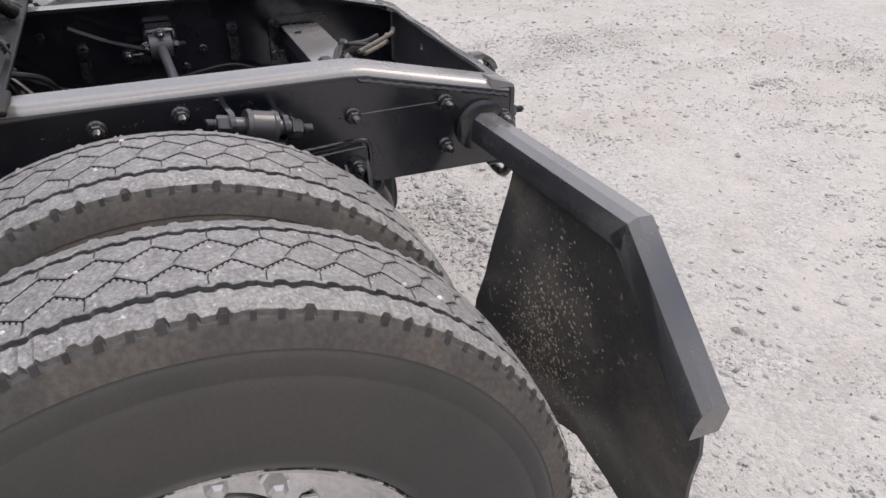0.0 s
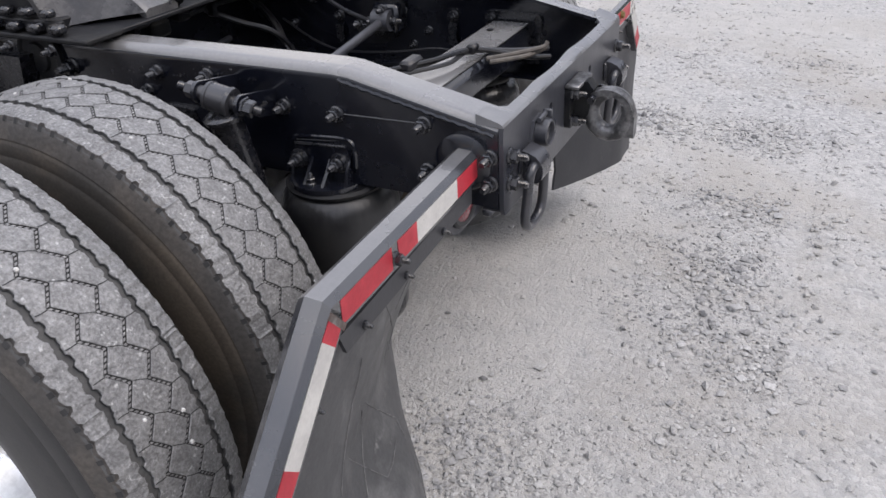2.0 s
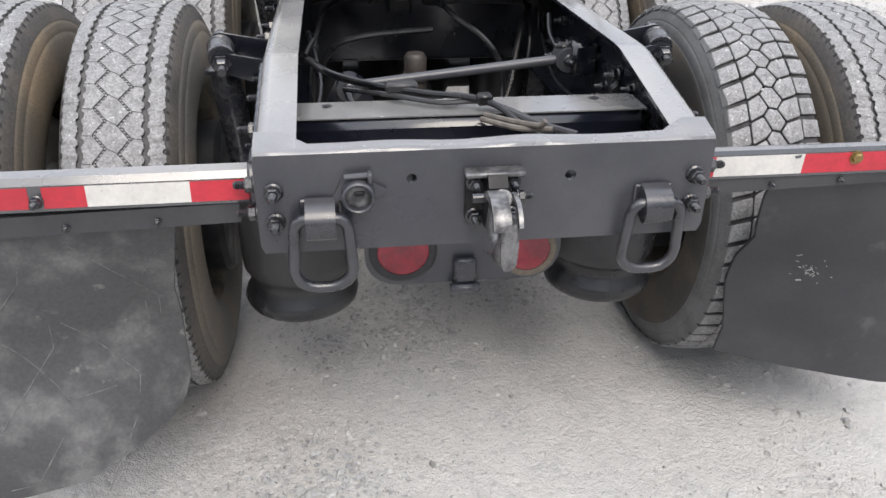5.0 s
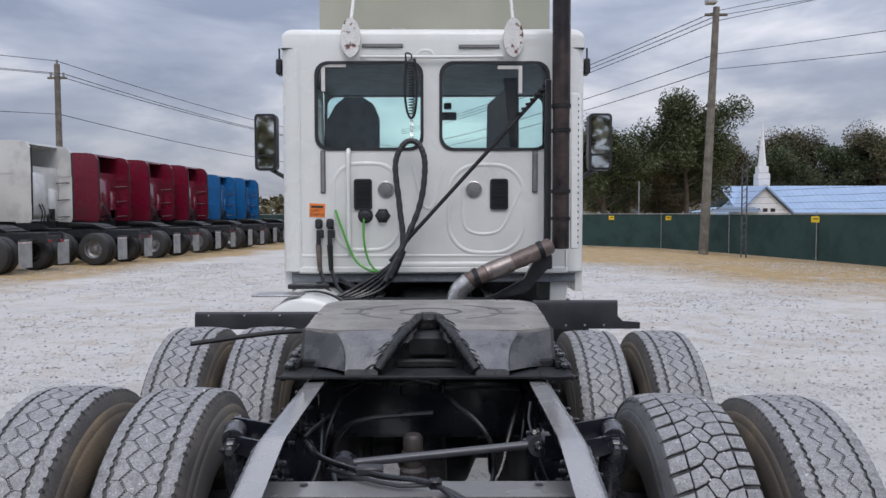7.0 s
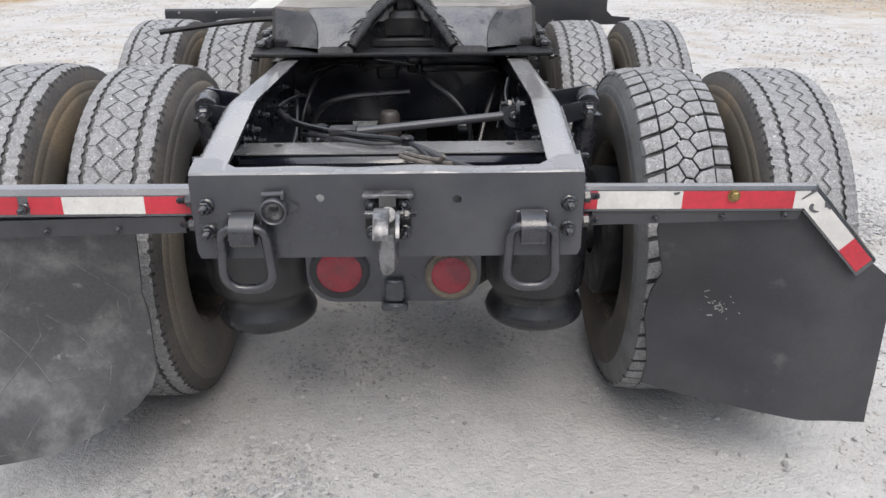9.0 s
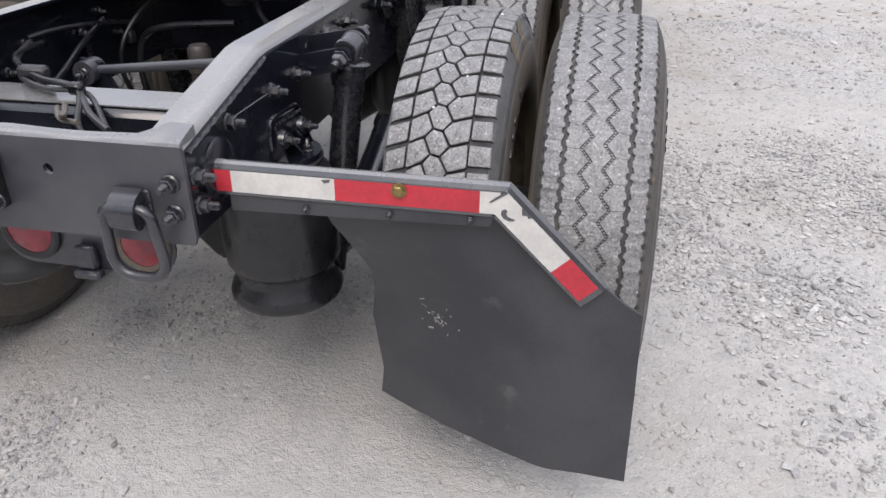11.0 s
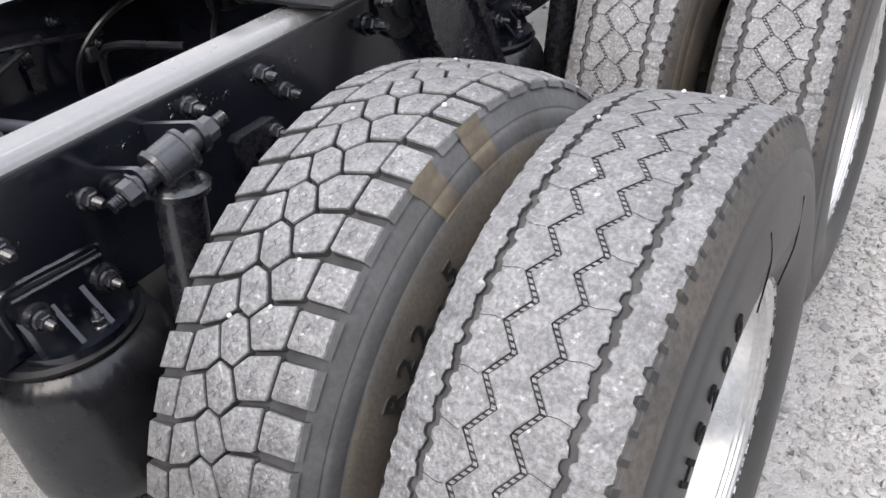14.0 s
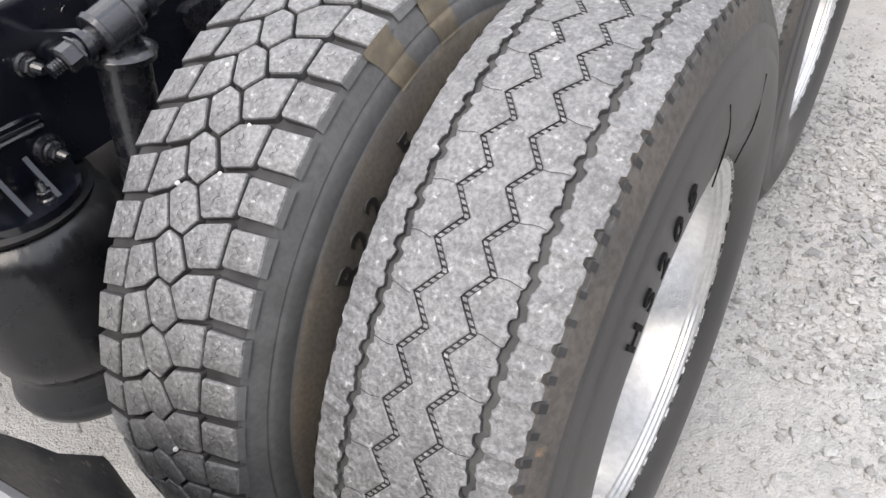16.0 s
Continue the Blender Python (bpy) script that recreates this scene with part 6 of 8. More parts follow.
# ---- quarter fenders ahead of the front drive wheels ----
for s, x0, x1, z0, z1 in ((-1, -1.38, -0.60, 0.985, 1.085), (1, 0.58, 1.07, 0.985, 1.150)):
    g = Geo()
    prof = [(2.83, z0), (2.83, z1 - 0.03), (2.835, z1 - 0.01), (2.85, z1), (3.05, z1 - 0.03), (3.06, z1 - 0.04), (2.862, z1 - 0.014), (2.842, z1 - 0.03), (2.842, z0)]
    g.prism(prof, x0, x1, "yz")
    if s > 0:
        g.prism([(x1, 1.01), (x1, 1.06), (x1 + 0.03, 1.03), (1.20, 1.022), (1.20, 0.985), (x1, 0.985)], 2.83, 2.845, "xz")
    f = part("quarter_fender", g, GUARD, truck, "black rubber quarter fender", angle=30)
    for i in range(4):
        part("rivet", Geo().lathe([(0.0, 0.007), (-0.004, 0.005), (-0.005, 0.0)], 8, pose(x0 + 0.08 + i * (x1 - x0 - 0.16) / 3, 2.83, z1 - 0.02 if s < 0 else z0 + 0.02, 0, 0, 90)), BRIGHT, f)

# ---- hoses and cables between the rails ----
def hose(pts, r=0.008, mat=None, label="", name="hose", parent=None):
    return part(name, Geo().tube(curve(pts, 7), r, 8), mat or HOSE, parent or truck, label)


hose([(-0.345, 0.62, 0.99), (-0.30, 0.52, 0.985), (-0.24, 0.44, 0.985), (-0.16, 0.38, 0.985), (-0.10, 0.335, 0.985), (0.02, 0.29, 0.985), (0.12, 0.19, 0.965), (0.20, 0.13, 0.955)], 0.0075, GREY_HOSE, "grey cable lying over the tube")
hose([(-0.34, 0.66, 0.98), (-0.29, 0.50, 0.99), (-0.20, 0.40, 0.99), (-0.09, 0.325, 0.990), (0.04, 0.27, 0.985), (0.11, 0.16, 0.955), (0.16, 0.11, 0.945)], 0.0068, HOSE)
hose([(-0.26, 0.48, 0.955), (-0.17, 0.36, 0.978), (-0.06, 0.300, 0.975), (0.05, 0.285, 0.975), (0.17, 0.165, 0.95)], 0.006, GREY_HOSE)
part("connector", Geo().box((-0.135, 0.362, 0.993), (0.072, 0.034, 0.026), 0.007, pose(0, 0, 0)), GREY_HOSE, truck, "grey cable connector block")
part("connector", Geo().box((0.035, 0.275, 0.988), (0.035, 0.026, 0.026), 0.006), HOSE, truck)
# air lines that arch across the bay and drop at both sides
hose([(-0.30, 1.10, 0.64), (-0.332, 1.07, 0.74), (-0.320, 1.055, 0.85), (-0.275, 1.045, 0.918), (-0.19, 1.04, 0.946), (-0.08, 1.045, 0.955), (0.02, 1.06, 0.958)], 0.0098, HOSE)
hose([(-0.355, 1.02, 0.74), (-0.358, 1.00, 0.82), (-0.345, 1.02, 0.90), (-0.325, 1.08, 0.96), (-0.30, 1.16, 1.00), (-0.25, 1.24, 1.02)], 0.0078, HOSE)
hose([(0.045, 1.16, 1.03), (0.10, 1.08, 0.985), (0.165, 1.02, 0.945), (0.215, 0.99, 0.88), (0.228, 0.97, 0.79), (0.20, 0.93, 0.71), (0.14, 0.88, 0.66)], 0.0085, HOSE)
hose([(0.365, 1.25, 0.985), (0.325, 1.16, 0.955), (0.285, 1.07, 0.87), (0.25, 1.00, 0.77), (0.17, 0.93, 0.67)], 0.0095, HOSE)
hose([(0.335, 1.28, 1.03), (0.352, 1.20, 0.97), (0.345, 1.13, 0.90), (0.33, 1.10, 0.82)], 0.007, HOSE)
hose([(-0.345, 1.27, 1.00), (-0.24, 1.255, 1.028), (-0.12, 1.25, 1.016), (0.0, 1.25, 1.024), (0.05, 1.24, 1.04)], 0.0065, GREY_HOSE)
hose([(-0.355, 1.25, 1.025), (-0.20, 1.24, 1.043), (-0.05, 1.235, 1.035), (0.04, 1.225, 1.02)], 0.0050, HOSE)
hose([(0.03, 1.26, 0.995), (0.17, 1.27, 1.00), (0.36, 1.265, 0.995)], 0.0075, GREY_HOSE)
for x, y, z in ((-0.335, 1.050, 0.905), (-0.16, 1.245, 1.022), (0.055, 1.14, 1.028)):
    part("hose_clip", Geo().box((x, y, z), (0.020, 0.034, 0.040), 0.006), IRON, truck)
hose([(-0.35, 0.95, 0.98), (-0.33, 0.80, 0.94), (-0.32, 0.70, 0.90), (-0.33, 0.62, 0.86)], 0.008, HOSE)
hose([(-0.345, 1.1, 0.94), (-0.33, 0.9, 0.98), (-0.34, 0.72, 1.0), (-0.35, 0.62, 1.0)], 0.006, HOSE)
hose([(0.35, 0.95, 1.02), (0.335, 0.86, 0.98), (0.345, 0.75, 0.94)], 0.007, HOSE)
hose([(-0.25, 0.52, 0.93), (-0.24, 0.46, 0.90), (-0.27, 0.42, 0.86)], 0.008, HOSE)
part("valve_block", Geo().box((-0.065, 1.262, 0.995), (0.08, 0.06, 0.05), 0.01).box((0.032, 1.252, 1.02), (0.05, 0.05, 0.05), 0.008), IRON, truck)
# fittings bolted to the inner faces of the rails: bent straps, lone nuts and the end plates of the cross tube
for s in (-1, 1):
    w, face = ("-x" if s > 0 else "x"), s * (OUT - 0.009)
    for y, z in ((0.513, 0.962), (0.930, 0.938)):
        strap = part("cable_strap", Geo().prism([(face, z + 0.02), (face - s * 0.004, z + 0.02), (face - s * 0.004, z - 0.020), (face - s * 0.018, z - 0.032), (face - s * 0.018, z - 0.092), (face - s * 0.014, z - 0.092), (face - s * 0.014, z - 0.034), (face, z - 0.022)], y - 0.014, y + 0.014, "xz"), BOLT, rails[s], angle=25)
        for k in range(3):
            part("hole", Geo().lathe([(0.0, 0.0), (0.0012, 0.004), (0.0, 0.005)], 8, pose(face - s * 0.018, y, z - 0.046 - 0.018 * k, 0, 0, 180 if s > 0 else 0)), HOSE, strap)
        bolt(rails[s], face - s * 0.004, y, z, w, 0.95)
    for y, z in ((0.603, 0.908), (0.690, 0.965), (0.660, 0.860), (1.03, 0.985), (1.12, 0.90)):
        bolt(rails[s], face, y, z, w, 0.8)
    plate = part("end_plate", Geo().sheet(rounded(0.225, 0.835, 0.405, 0.985, 0.015, 3), [disc(0.39, 0.90, 0.006, 8)], face, face - s * 0.012, "yz"), BOLT, tube, angle=30)
    for y, z in ((0.385, 0.965), (0.392, 0.870), (0.240, 0.868)):
        bolt(plate, face - s * 0.012, y, z, w, 0.8)
# clamp that holds the torque rod's end to the rail
clamp = part("rod_clamp", Geo().box((0.380, 0.735, 0.945), (0.085, 0.030, 0.085), 0.010).box((0.372, 0.785, 0.925), (0.070, 0.075, 0.040), 0.010), BOLT, rod, angle=30)
for y, z in ((0.760, 0.950), (0.812, 0.935), (0.720, 0.985)):
    bolt(clamp, 0.345, y, z, "-x", 0.9)
hose([(0.385, 1.142, 0.920), (0.38, 1.017, 0.857), (0.38, 0.904, 0.831), (0.375, 0.715, 0.844), (0.38, 0.549, 0.867), (0.38, 0.467, 0.848), (0.39, 0.419, 0.816)], 0.0038, GREY_HOSE, "thin cable sagging along the rail")
TAN_HOSE = material("tan_cable_sheath", (0.15, 0.13, 0.11), 0.5, second=(0.09, 0.08, 0.07), scale=30, bump=0.1)
for pts in ([(0.03, 0.235, 0.966), (0.075, 0.175, 0.972), (0.115, 0.115, 0.982), (0.125, 0.105, 0.995)], [(0.02, 0.222, 0.962), (0.08, 0.150, 0.966), (0.145, 0.118, 0.972)]):
    hose(pts, 0.0062, TAN_HOSE, "tan cable end")

# ---- cab ----
CX, CW, CB, CF = -0.008, 1.056, 3.75, 5.60


def cab_x(px):
    return -0.822 + (px - 557) * 0.003888


def cab_z(py):
    return 2.70 - (py - 110) * 0.00389


g = Geo()
win = [rounded(-0.822, 2.095, -0.078, 2.70, 0.09), rounded(0.040, 2.092, 0.795, 2.698, 0.09)]
g.sheet([(CX - CW + 0.10, 1.252), (CX + CW - 0.10, 1.252), (CX + CW - 0.10, 2.80), (CX - CW + 0.10, 2.80)], win, CB, CB + 0.05)
cab = part("cab", g, CAB, truck, "white day cab with two rear windows", angle=30)
# rounded rear corners and the sides
for s in (-1, 1):
    arc = [(CX + s * (CW - 0.10 + 0.10 * math.sin(radians(15 * i))), CB + 0.10 - 0.10 * math.cos(radians(15 * i))) for i in range(7)]
    k = len(arc)
    inner = [(CX + (x - CX) * 0.955, y + 0.05) for x, y in arc]
    part("corner_post", Geo().prism(arc + inner[::-1], 1.252, 2.80, "xy"), CAB, cab, angle=30)
    sx = CX + s * CW
    part("side_wall", Geo().sheet([(CB + 0.10, 1.10), (CF, 1.10), (CF - 0.25, 2.80), (CB + 0.10, 2.80)], [rounded(4.35, 1.95, 5.25, 2.60, 0.06)], sx, sx - s * 0.05, "yz"), CAB, cab, angle=30)
rows, ring = [], 0
for y, drop in ((CB + 0.002, 0.055), (CB + 0.008, 0.030), (CB + 0.026, 0.012), (CB + 0.06, 0.002), (CB + 0.12, 0.0), (5.45, 0.0), (5.52, 0.02)):
    sec = [(CW - 0.004 - 0.3 * drop, 2.797)] + [(CW - 0.075 + 0.071 * math.cos(radians(a)) - 0.3 * drop, 2.862 + (0.075 - drop) * math.sin(radians(a))) for a in range(0, 91, 15)]
    sec = sec + [(-x, z) for x, z in reversed(sec)]
    ring = len(sec)
    rows += [(CX + x, y, z) for x, z in sec]
faces = [(i * ring + j, i * ring + (j + 1) % ring, (i + 1) * ring + (j + 1) % ring, (i + 1) * ring + j) for i in range(6) for j in range(ring)] + [tuple(range(ring)), tuple(6 * ring + j for j in range(ring))]
part("roof", Geo().add(rows, faces), CAB, cab, "white cab roof with round edges", angle=40)
part("roof_seam", Geo().box((CX, 4.60, 2.7935), (2.098, 1.698, 0.006), 0.002), BLACK, cab)
g = Geo().sheet([(CX - CW + 0.05, 1.10), (CX + CW - 0.05, 1.10), (CX + CW - 0.05, 2.78), (CX - CW + 0.05, 2.78)], [rounded(-0.99, 1.90, 0.97, 2.715, 0.08)], 5.42, 5.46)
part("front_wall", g, SEAT, cab, "dark cab front with the windscreen opening")
part("cab_floor", Geo().box((CX, 4.62, 1.20), (2.0, 1.65, 0.06), 0.01), SEAT, cab)
part("headliner", Geo().box((CX, 4.62, 2.74), (2.0, 1.55, 0.03), 0.01), SEAT, cab)
part("trim_panel", Geo().sheet([(CX - 0.94, 1.30), (CX + 0.94, 1.30), (CX + 0.94, 2.76), (CX - 0.94, 2.76)], win, CB + 0.056, CB + 0.064), SEAT, cab)
pane = part("windscreen", Geo().prism(rounded(-0.985, 1.905, 0.965, 2.710, 0.075), 5.437, 5.443, "xz"), SCREEN, cab, "pale green windscreen")
pane.visible_shadow = False
for i, w in enumerate(win):
    cx = sum(p[0] for p in w) / len(w)
    cz = sum(p[1] for p in w) / len(w)
    seal = [(cx + (x - cx) * 0.955, cz + (z - cz) * 0.945) for x, z in w]
    big = [(cx + (x - cx) * 1.012, cz + (z - cz) * 1.014) for x, z in w]
    f = part("window", Geo().sheet(big, [seal], CB - 0.008, CB + 0.02), BLACK, cab, "dark tinted rear window in a black rubber seal")
    p = part("pane", Geo().prism([(cx + (x - cx) * 0.97, cz + (z - cz) * 0.965) for x, z in w], CB + 0.004, CB + 0.009, "xz"), WINDOW, f)
    p.visible_shadow = False
    # white corner mark on the glass
    mx, mz, d = (cab_x(568), cab_z(113), 1) if i == 0 else (cab_x(925), cab_z(117), -1)
    part("corner_mark", Geo().prism([(mx, mz), (mx + d * 0.17, mz), (mx + d * 0.17, mz - 0.024), (mx + d * 0.026, mz - 0.024), (mx + d * 0.026, mz - 0.19), (mx, mz - 0.19)], CB - 0.002, CB + 0.002, "xz"), WHITE, f)
# seats and the mirror inside
for x0, x1, z1, lean in ((-0.885, -0.450, 2.57, 0.05), (0.40, 0.66, 2.72, 0.13)):
    o = [(x0, 1.45), (x1, 1.45), (x1, z1 - 0.15), (x1 - 0.04, z1 - 0.05), (x1 - 0.12, z1), (x0 + 0.12 + lean, z1), (x0 + 0.05 + lean, z1 - 0.06), (x0 + 0.02, z1 - 0.2)]
    st = part("seat", Geo().prism(o, 4.50, 4.66, "xz"), SEAT, cab, "dark grey high-backed seat", angle=50)
    part("cushion", Geo().box(((x0 + x1) / 2, 4.85, 1.50), (x1 - x0, 0.5, 0.16), 0.04), SEAT, st)
part("dash_unit", Geo().box((0.115, 5.36, 2.53), (0.14, 0.04, 0.07), 0.01).box((0.105, 5.36, 2.62), (0.07, 0.03, 0.06), 0.01), BLACK, cab)

# fairing on the roof, its stays and their rusty plates
g = Geo().prism([(-0.80, 2.945), (0.80, 2.945), (0.858, 3.02), (0.858, 3.85), (-0.858, 3.85), (-0.858, 3.02)], 4.20, 4.26, "xz")
for s in (-1, 1):
    g.prism([(4.26, 3.02), (5.2, 2.96), (4.9, 3.5), (4.3, 3.85)], s * 0.858, s * 0.82, "yz")
fairing = part("roof_fairing", g, CREAM, truck, "cream roof air deflector seen from its open back", angle=30)
part("fairing_clip", Geo().box((-0.27, 4.19, 2.995), (0.10, 0.03, 0.075), 0.004), BRIGHT, fairing)
CHIPPED = material("chipped_white_plate", (0.66, 0.66, 0.64), 0.5, second=(0.58, 0.57, 0.55), scale=8, third=(0.13, 0.045, 0.03), third_scale=17, third_cut=(0.56, 0.62), bump=0.3, bump_scale=40)
for px in (622, 908):
    x = cab_x(px)
    o = [(x + 0.068 * math.sin(radians(a)) * (1.0 if abs(math.cos(radians(a))) < 0.8 else 0.85), 2.855 + 0.135 * math.cos(radians(a))) for a in range(0, 360, 20)]
    st = part("stay_plate", Geo().prism(o, CB - 0.052, CB - 0.034, "xz"), CHIPPED, fairing, "chipped white stay plate with rust")
    part("stay", Geo().tube([(x, CB - 0.02, 2.97), (x + 0.02 * (1 if px > 700 else -1) * -1, 4.0, 3.45), (x, 4.2, 3.75)], 0.012, 8), CHIPPED, st)

# grab rails, strips, vents and fittings on the rear wall
part("grab_rail", Geo().tube(curve([(cab_x(616), CB, 2.09), (cab_x(616), CB - 0.035, 2.06), (cab_x(616), CB - 0.04, 1.75), (cab_x(617), CB - 0.035, 1.42), (cab_x(618), CB, 1.385)], 5), 0.016, 10), CAB, cab, "white vertical grab rail")
part("grab_rail", Geo().tube(curve([(-0.49, CB, 2.735), (-0.46, CB - 0.03, 2.73), (0.0, CB - 0.035, 2.725), (0.43, CB - 0.03, 2.73), (0.46, CB, 2.735)], 6), 0.011, 8), CAB, cab, "thin white rail over the windows")
STRIP = material("grey_rubber_strip", (0.20, 0.20, 0.20), 0.5, second=(0.15, 0.15, 0.15), scale=12)
for x0, x1, z0, z1 in ((-0.495, -0.215, 2.797, 2.820), (0.170, 0.450, 2.790, 2.814), (cab_x(570) - 0.016, cab_x(570) + 0.016, 1.80, 2.09), (cab_x(948) - 0.018, cab_x(948) + 0.018, 1.80, 2.09)):
    f = part("lamp_strip", Geo().prism([(x0, z0), (x1, z0), (x1, z1), (x0, z1)], CB - 0.012, CB - 0.001, "xz"), BLACK, cab)
    part("strip_face", Geo().prism([(x0 + 0.005, z0 + 0.004), (x1 - 0.005, z0 + 0.004), (x1 - 0.005, z1 - 0.004), (x0 + 0.005, z1 - 0.004)], CB - 0.015, CB - 0.0125, "xz"), STRIP, f)
for px in (641, 884):
    x = cab_x(px)
    v = part("vent", Geo().sheet(rounded(x - 0.063, 1.680, x + 0.063, 1.895, 0.02), [rounded(x - 0.052, 1.692, x + 0.052, 1.883, 0.012)], CB - 0.016, CB - 0.001), BLACK, cab, "black louvred vent")
    part("backing", Geo().prism(rounded(x - 0.054, 1.69, x + 0.054, 1.885, 0.012), CB - 0.004, CB - 0.001, "xz"), BLACK, v)
    for i in range(10):
        part("louvre", Geo().prism([(CB - 0.015, 1.700 + 0.0185 * i), (CB - 0.004, 1.707 + 0.0185 * i), (CB - 0.004, 1.711 + 0.0185 * i), (CB - 0.015, 1.705 + 0.0185 * i)], x - 0.052, x + 0.052, "yz"), BLACK, v)
for px in (682, 839):
    m = pose(cab_x(px), CB, 1.822, 0, 0, -90)
    c = part("round_cap", Geo().lathe([(0.0, 0.058), (0.010, 0.058), (0.013, 0.050), (0.006, 0.047), (0.006, 0.0)], 28, m), BRIGHT, cab, "round grey cap in a bright ring")
    part("cap_face", Geo().lathe([(0.0065, 0.046), (0.010, 0.040), (0.010, 0.0)], 24, m), STRIP, c)
for px in (645, 676):
    m = pose(cab_x(px), CB, 1.640, 0, 0, -90)
    part("cable_socket", Geo().lathe([(0.0, 0.055), (0.010, 0.050), (0.012, 0.036), (0.045, 0.034), (0.048, 0.026), (0.048, 0.0)], 6 if px > 650 else 12, m), BLACK, cab, "black cable socket", angle=25)
# pressed beads of the panel
def bead(pts, r=0.011):
    r *= 2.4
    part("pressed_bead", Geo().tube(curve([(x, CB + 0.80 * r, z) for x, z in pts], 4) if len(pts) > 2 else [(x, CB + 0.80 * r, z) for x, z in pts], r, 16), CAB, cab, angle=60)


def loop(x0, x1, z0, z1, r):
    p = rounded(x0, z0, x1, z1, r, 4)
    return p + p[:1]


bead(loop(-0.70, -0.25, 1.40, 2.0, 0.16))
bead(loop(0.10, 0.62, 1.38, 1.99, 0.20))
bead([(0.20, 1.86), (0.20, 1.60), (0.27, 1.52), (0.42, 1.52), (0.50, 1.60), (0.62, 1.86)], 0.009)
bead([(-0.15, 1.98), (-0.08, 1.72), (0.0, 1.72), (0.06, 1.98)], 0.009)
bead([(-0.94, 1.36), (0.60, 1.36)], 0.008)
bead([(-0.30, 1.295), (0.40, 1.295)], 0.018)
bead([(-0.12, 2.74), (-0.09, 2.775), (-0.03, 2.775), (0.0, 2.74)], 0.008)
part("sill", Geo().box((CX, CB + 0.02, 1.262), (1.88, 0.06, 0.05), 0.012), CAB, cab)
for s in (-1, 1):
    part("wall_ridge", Geo().tube([(CX + s * 0.925, CB - 0.001, 1.28), (CX + s * 0.925, CB - 0.001, 2.76)], 0.009, 6), CAB, cab)
    # lower quarter panels and the marker boxes at the eaves
    part("quarter_panel", Geo().prism([(CX + s * 1.05, 1.28), (CX + s * 0.96, 1.20), (CX + s * 0.94, 1.02), (CX + s * 0.83, 0.98), (CX + s * 0.83, 1.28)], CB + 0.10, CB + 0.9, "xz"), CAB, cab)
    part("marker_box", Geo().box((CX + s * 1.085, CB + 0.15, 2.69), (0.045, 0.10, 0.11), 0.01).box((CX + s * 1.09, CB + 0.15, 2.78), (0.012, 0.012, 0.09), 0.003), BLACK, cab)
    # door mirror
    x0, x1 = (-1.525, -1.340) if s < 0 else (1.290, 1.486)
    mir = part("door_mirror", Geo().prism(rounded(x0, 2.02, x1, 2.495, 0.035), 4.90, 5.00, "xz"), BLACK, cab, "black door mirror", angle=30)
    part("mirror_glass", Geo().prism(rounded(x0 + 0.02, 2.155, x1 - 0.02, 2.475, 0.025), 4.893, 4.899, "xz"), MIRROR, mir)
    part("spot_glass", Geo().prism(rounded(x0 + 0.025, 2.04, x1 - 0.025, 2.14, 0.02), 4.893, 4.899, "xz"), MIRROR, mir)
    part("mirror_arm", Geo().tube([((x0 + x1) / 2, 4.95, 2.05), (CX + s * 1.03, 5.0, 1.82)], 0.018, 8), BLACK, mir)

# orange label beside the air couplings
lab = part("warning_label", Geo().prism([(-0.870, 1.632), (-0.762, 1.630), (-0.758, 1.722), (-0.868, 1.728)], CB - 0.003, CB - 0.001, "xz"), ORANGE, cab, "orange label with black lettering")
INK = material("black_print", (0.02, 0.02, 0.02), 0.6, bump=0, grain=0)


def lettering(words, x, y, z, size, parent, mat, turn=(90, 0, 0), depth=0.0006):
    c = bpy.data.curves.new("lettering", "FONT")
    c.body, c.size, c.extrude, c.align_x = words, size, depth, "CENTER"
    ob = new("lettering", c)
    bpy.context.view_layer.update()
    me = bpy.data.meshes.new_from_object(ob.evaluated_get(bpy.context.evaluated_depsgraph_get()))
    bpy.data.objects.remove(ob)
    bpy.data.curves.remove(c)
    me.materials.clear()
    me.materials.append(mat)
    t = new("lettering", me)
    t.parent = parent
    t.matrix_basis = pose(x, y, z, *turn)
    return t


part("print_bar", Geo().prism([(-0.858, 1.695), (-0.772, 1.693), (-0.772, 1.710), (-0.858, 1.712)], CB - 0.0042, CB - 0.0034, "xz"), INK, lab)
lettering("SAFETY", -0.815, CB - 0.0036, 1.668, 0.026, lab, INK)
lettering("CHAINS", -0.815, CB - 0.0036, 1.641, 0.026, lab, INK)

# air couplings and lines
for x, m in ((-0.800, RUST), (-0.722, HOSE)):
    gl = part("air_coupling", Geo().box((x, CB - 0.03, 1.585), (0.05, 0.05, 0.07), 0.012).tube([(x, CB - 0.045, 1.54), (x, CB - 0.05, 1.44)], 0.016, 10).box((x + 0.02, CB - 0.04, 1.515), (0.03, 0.04, 0.06), 0.008), BLACK, cab)
    part("grip", Geo().tube([(x, CB - 0.052, 1.44), (x + 0.01, CB - 0.06, 1.26)], [0.021, 0.016], 10), m, gl, "rubber grip")
    hose([(x + 0.01, CB - 0.06, 1.27), (x + 0.06, CB - 0.10, 1.15), (x + 0.16, CB - 0.16, 1.08), (x + 0.36, CB - 0.2, 1.08)], 0.013, HOSE)
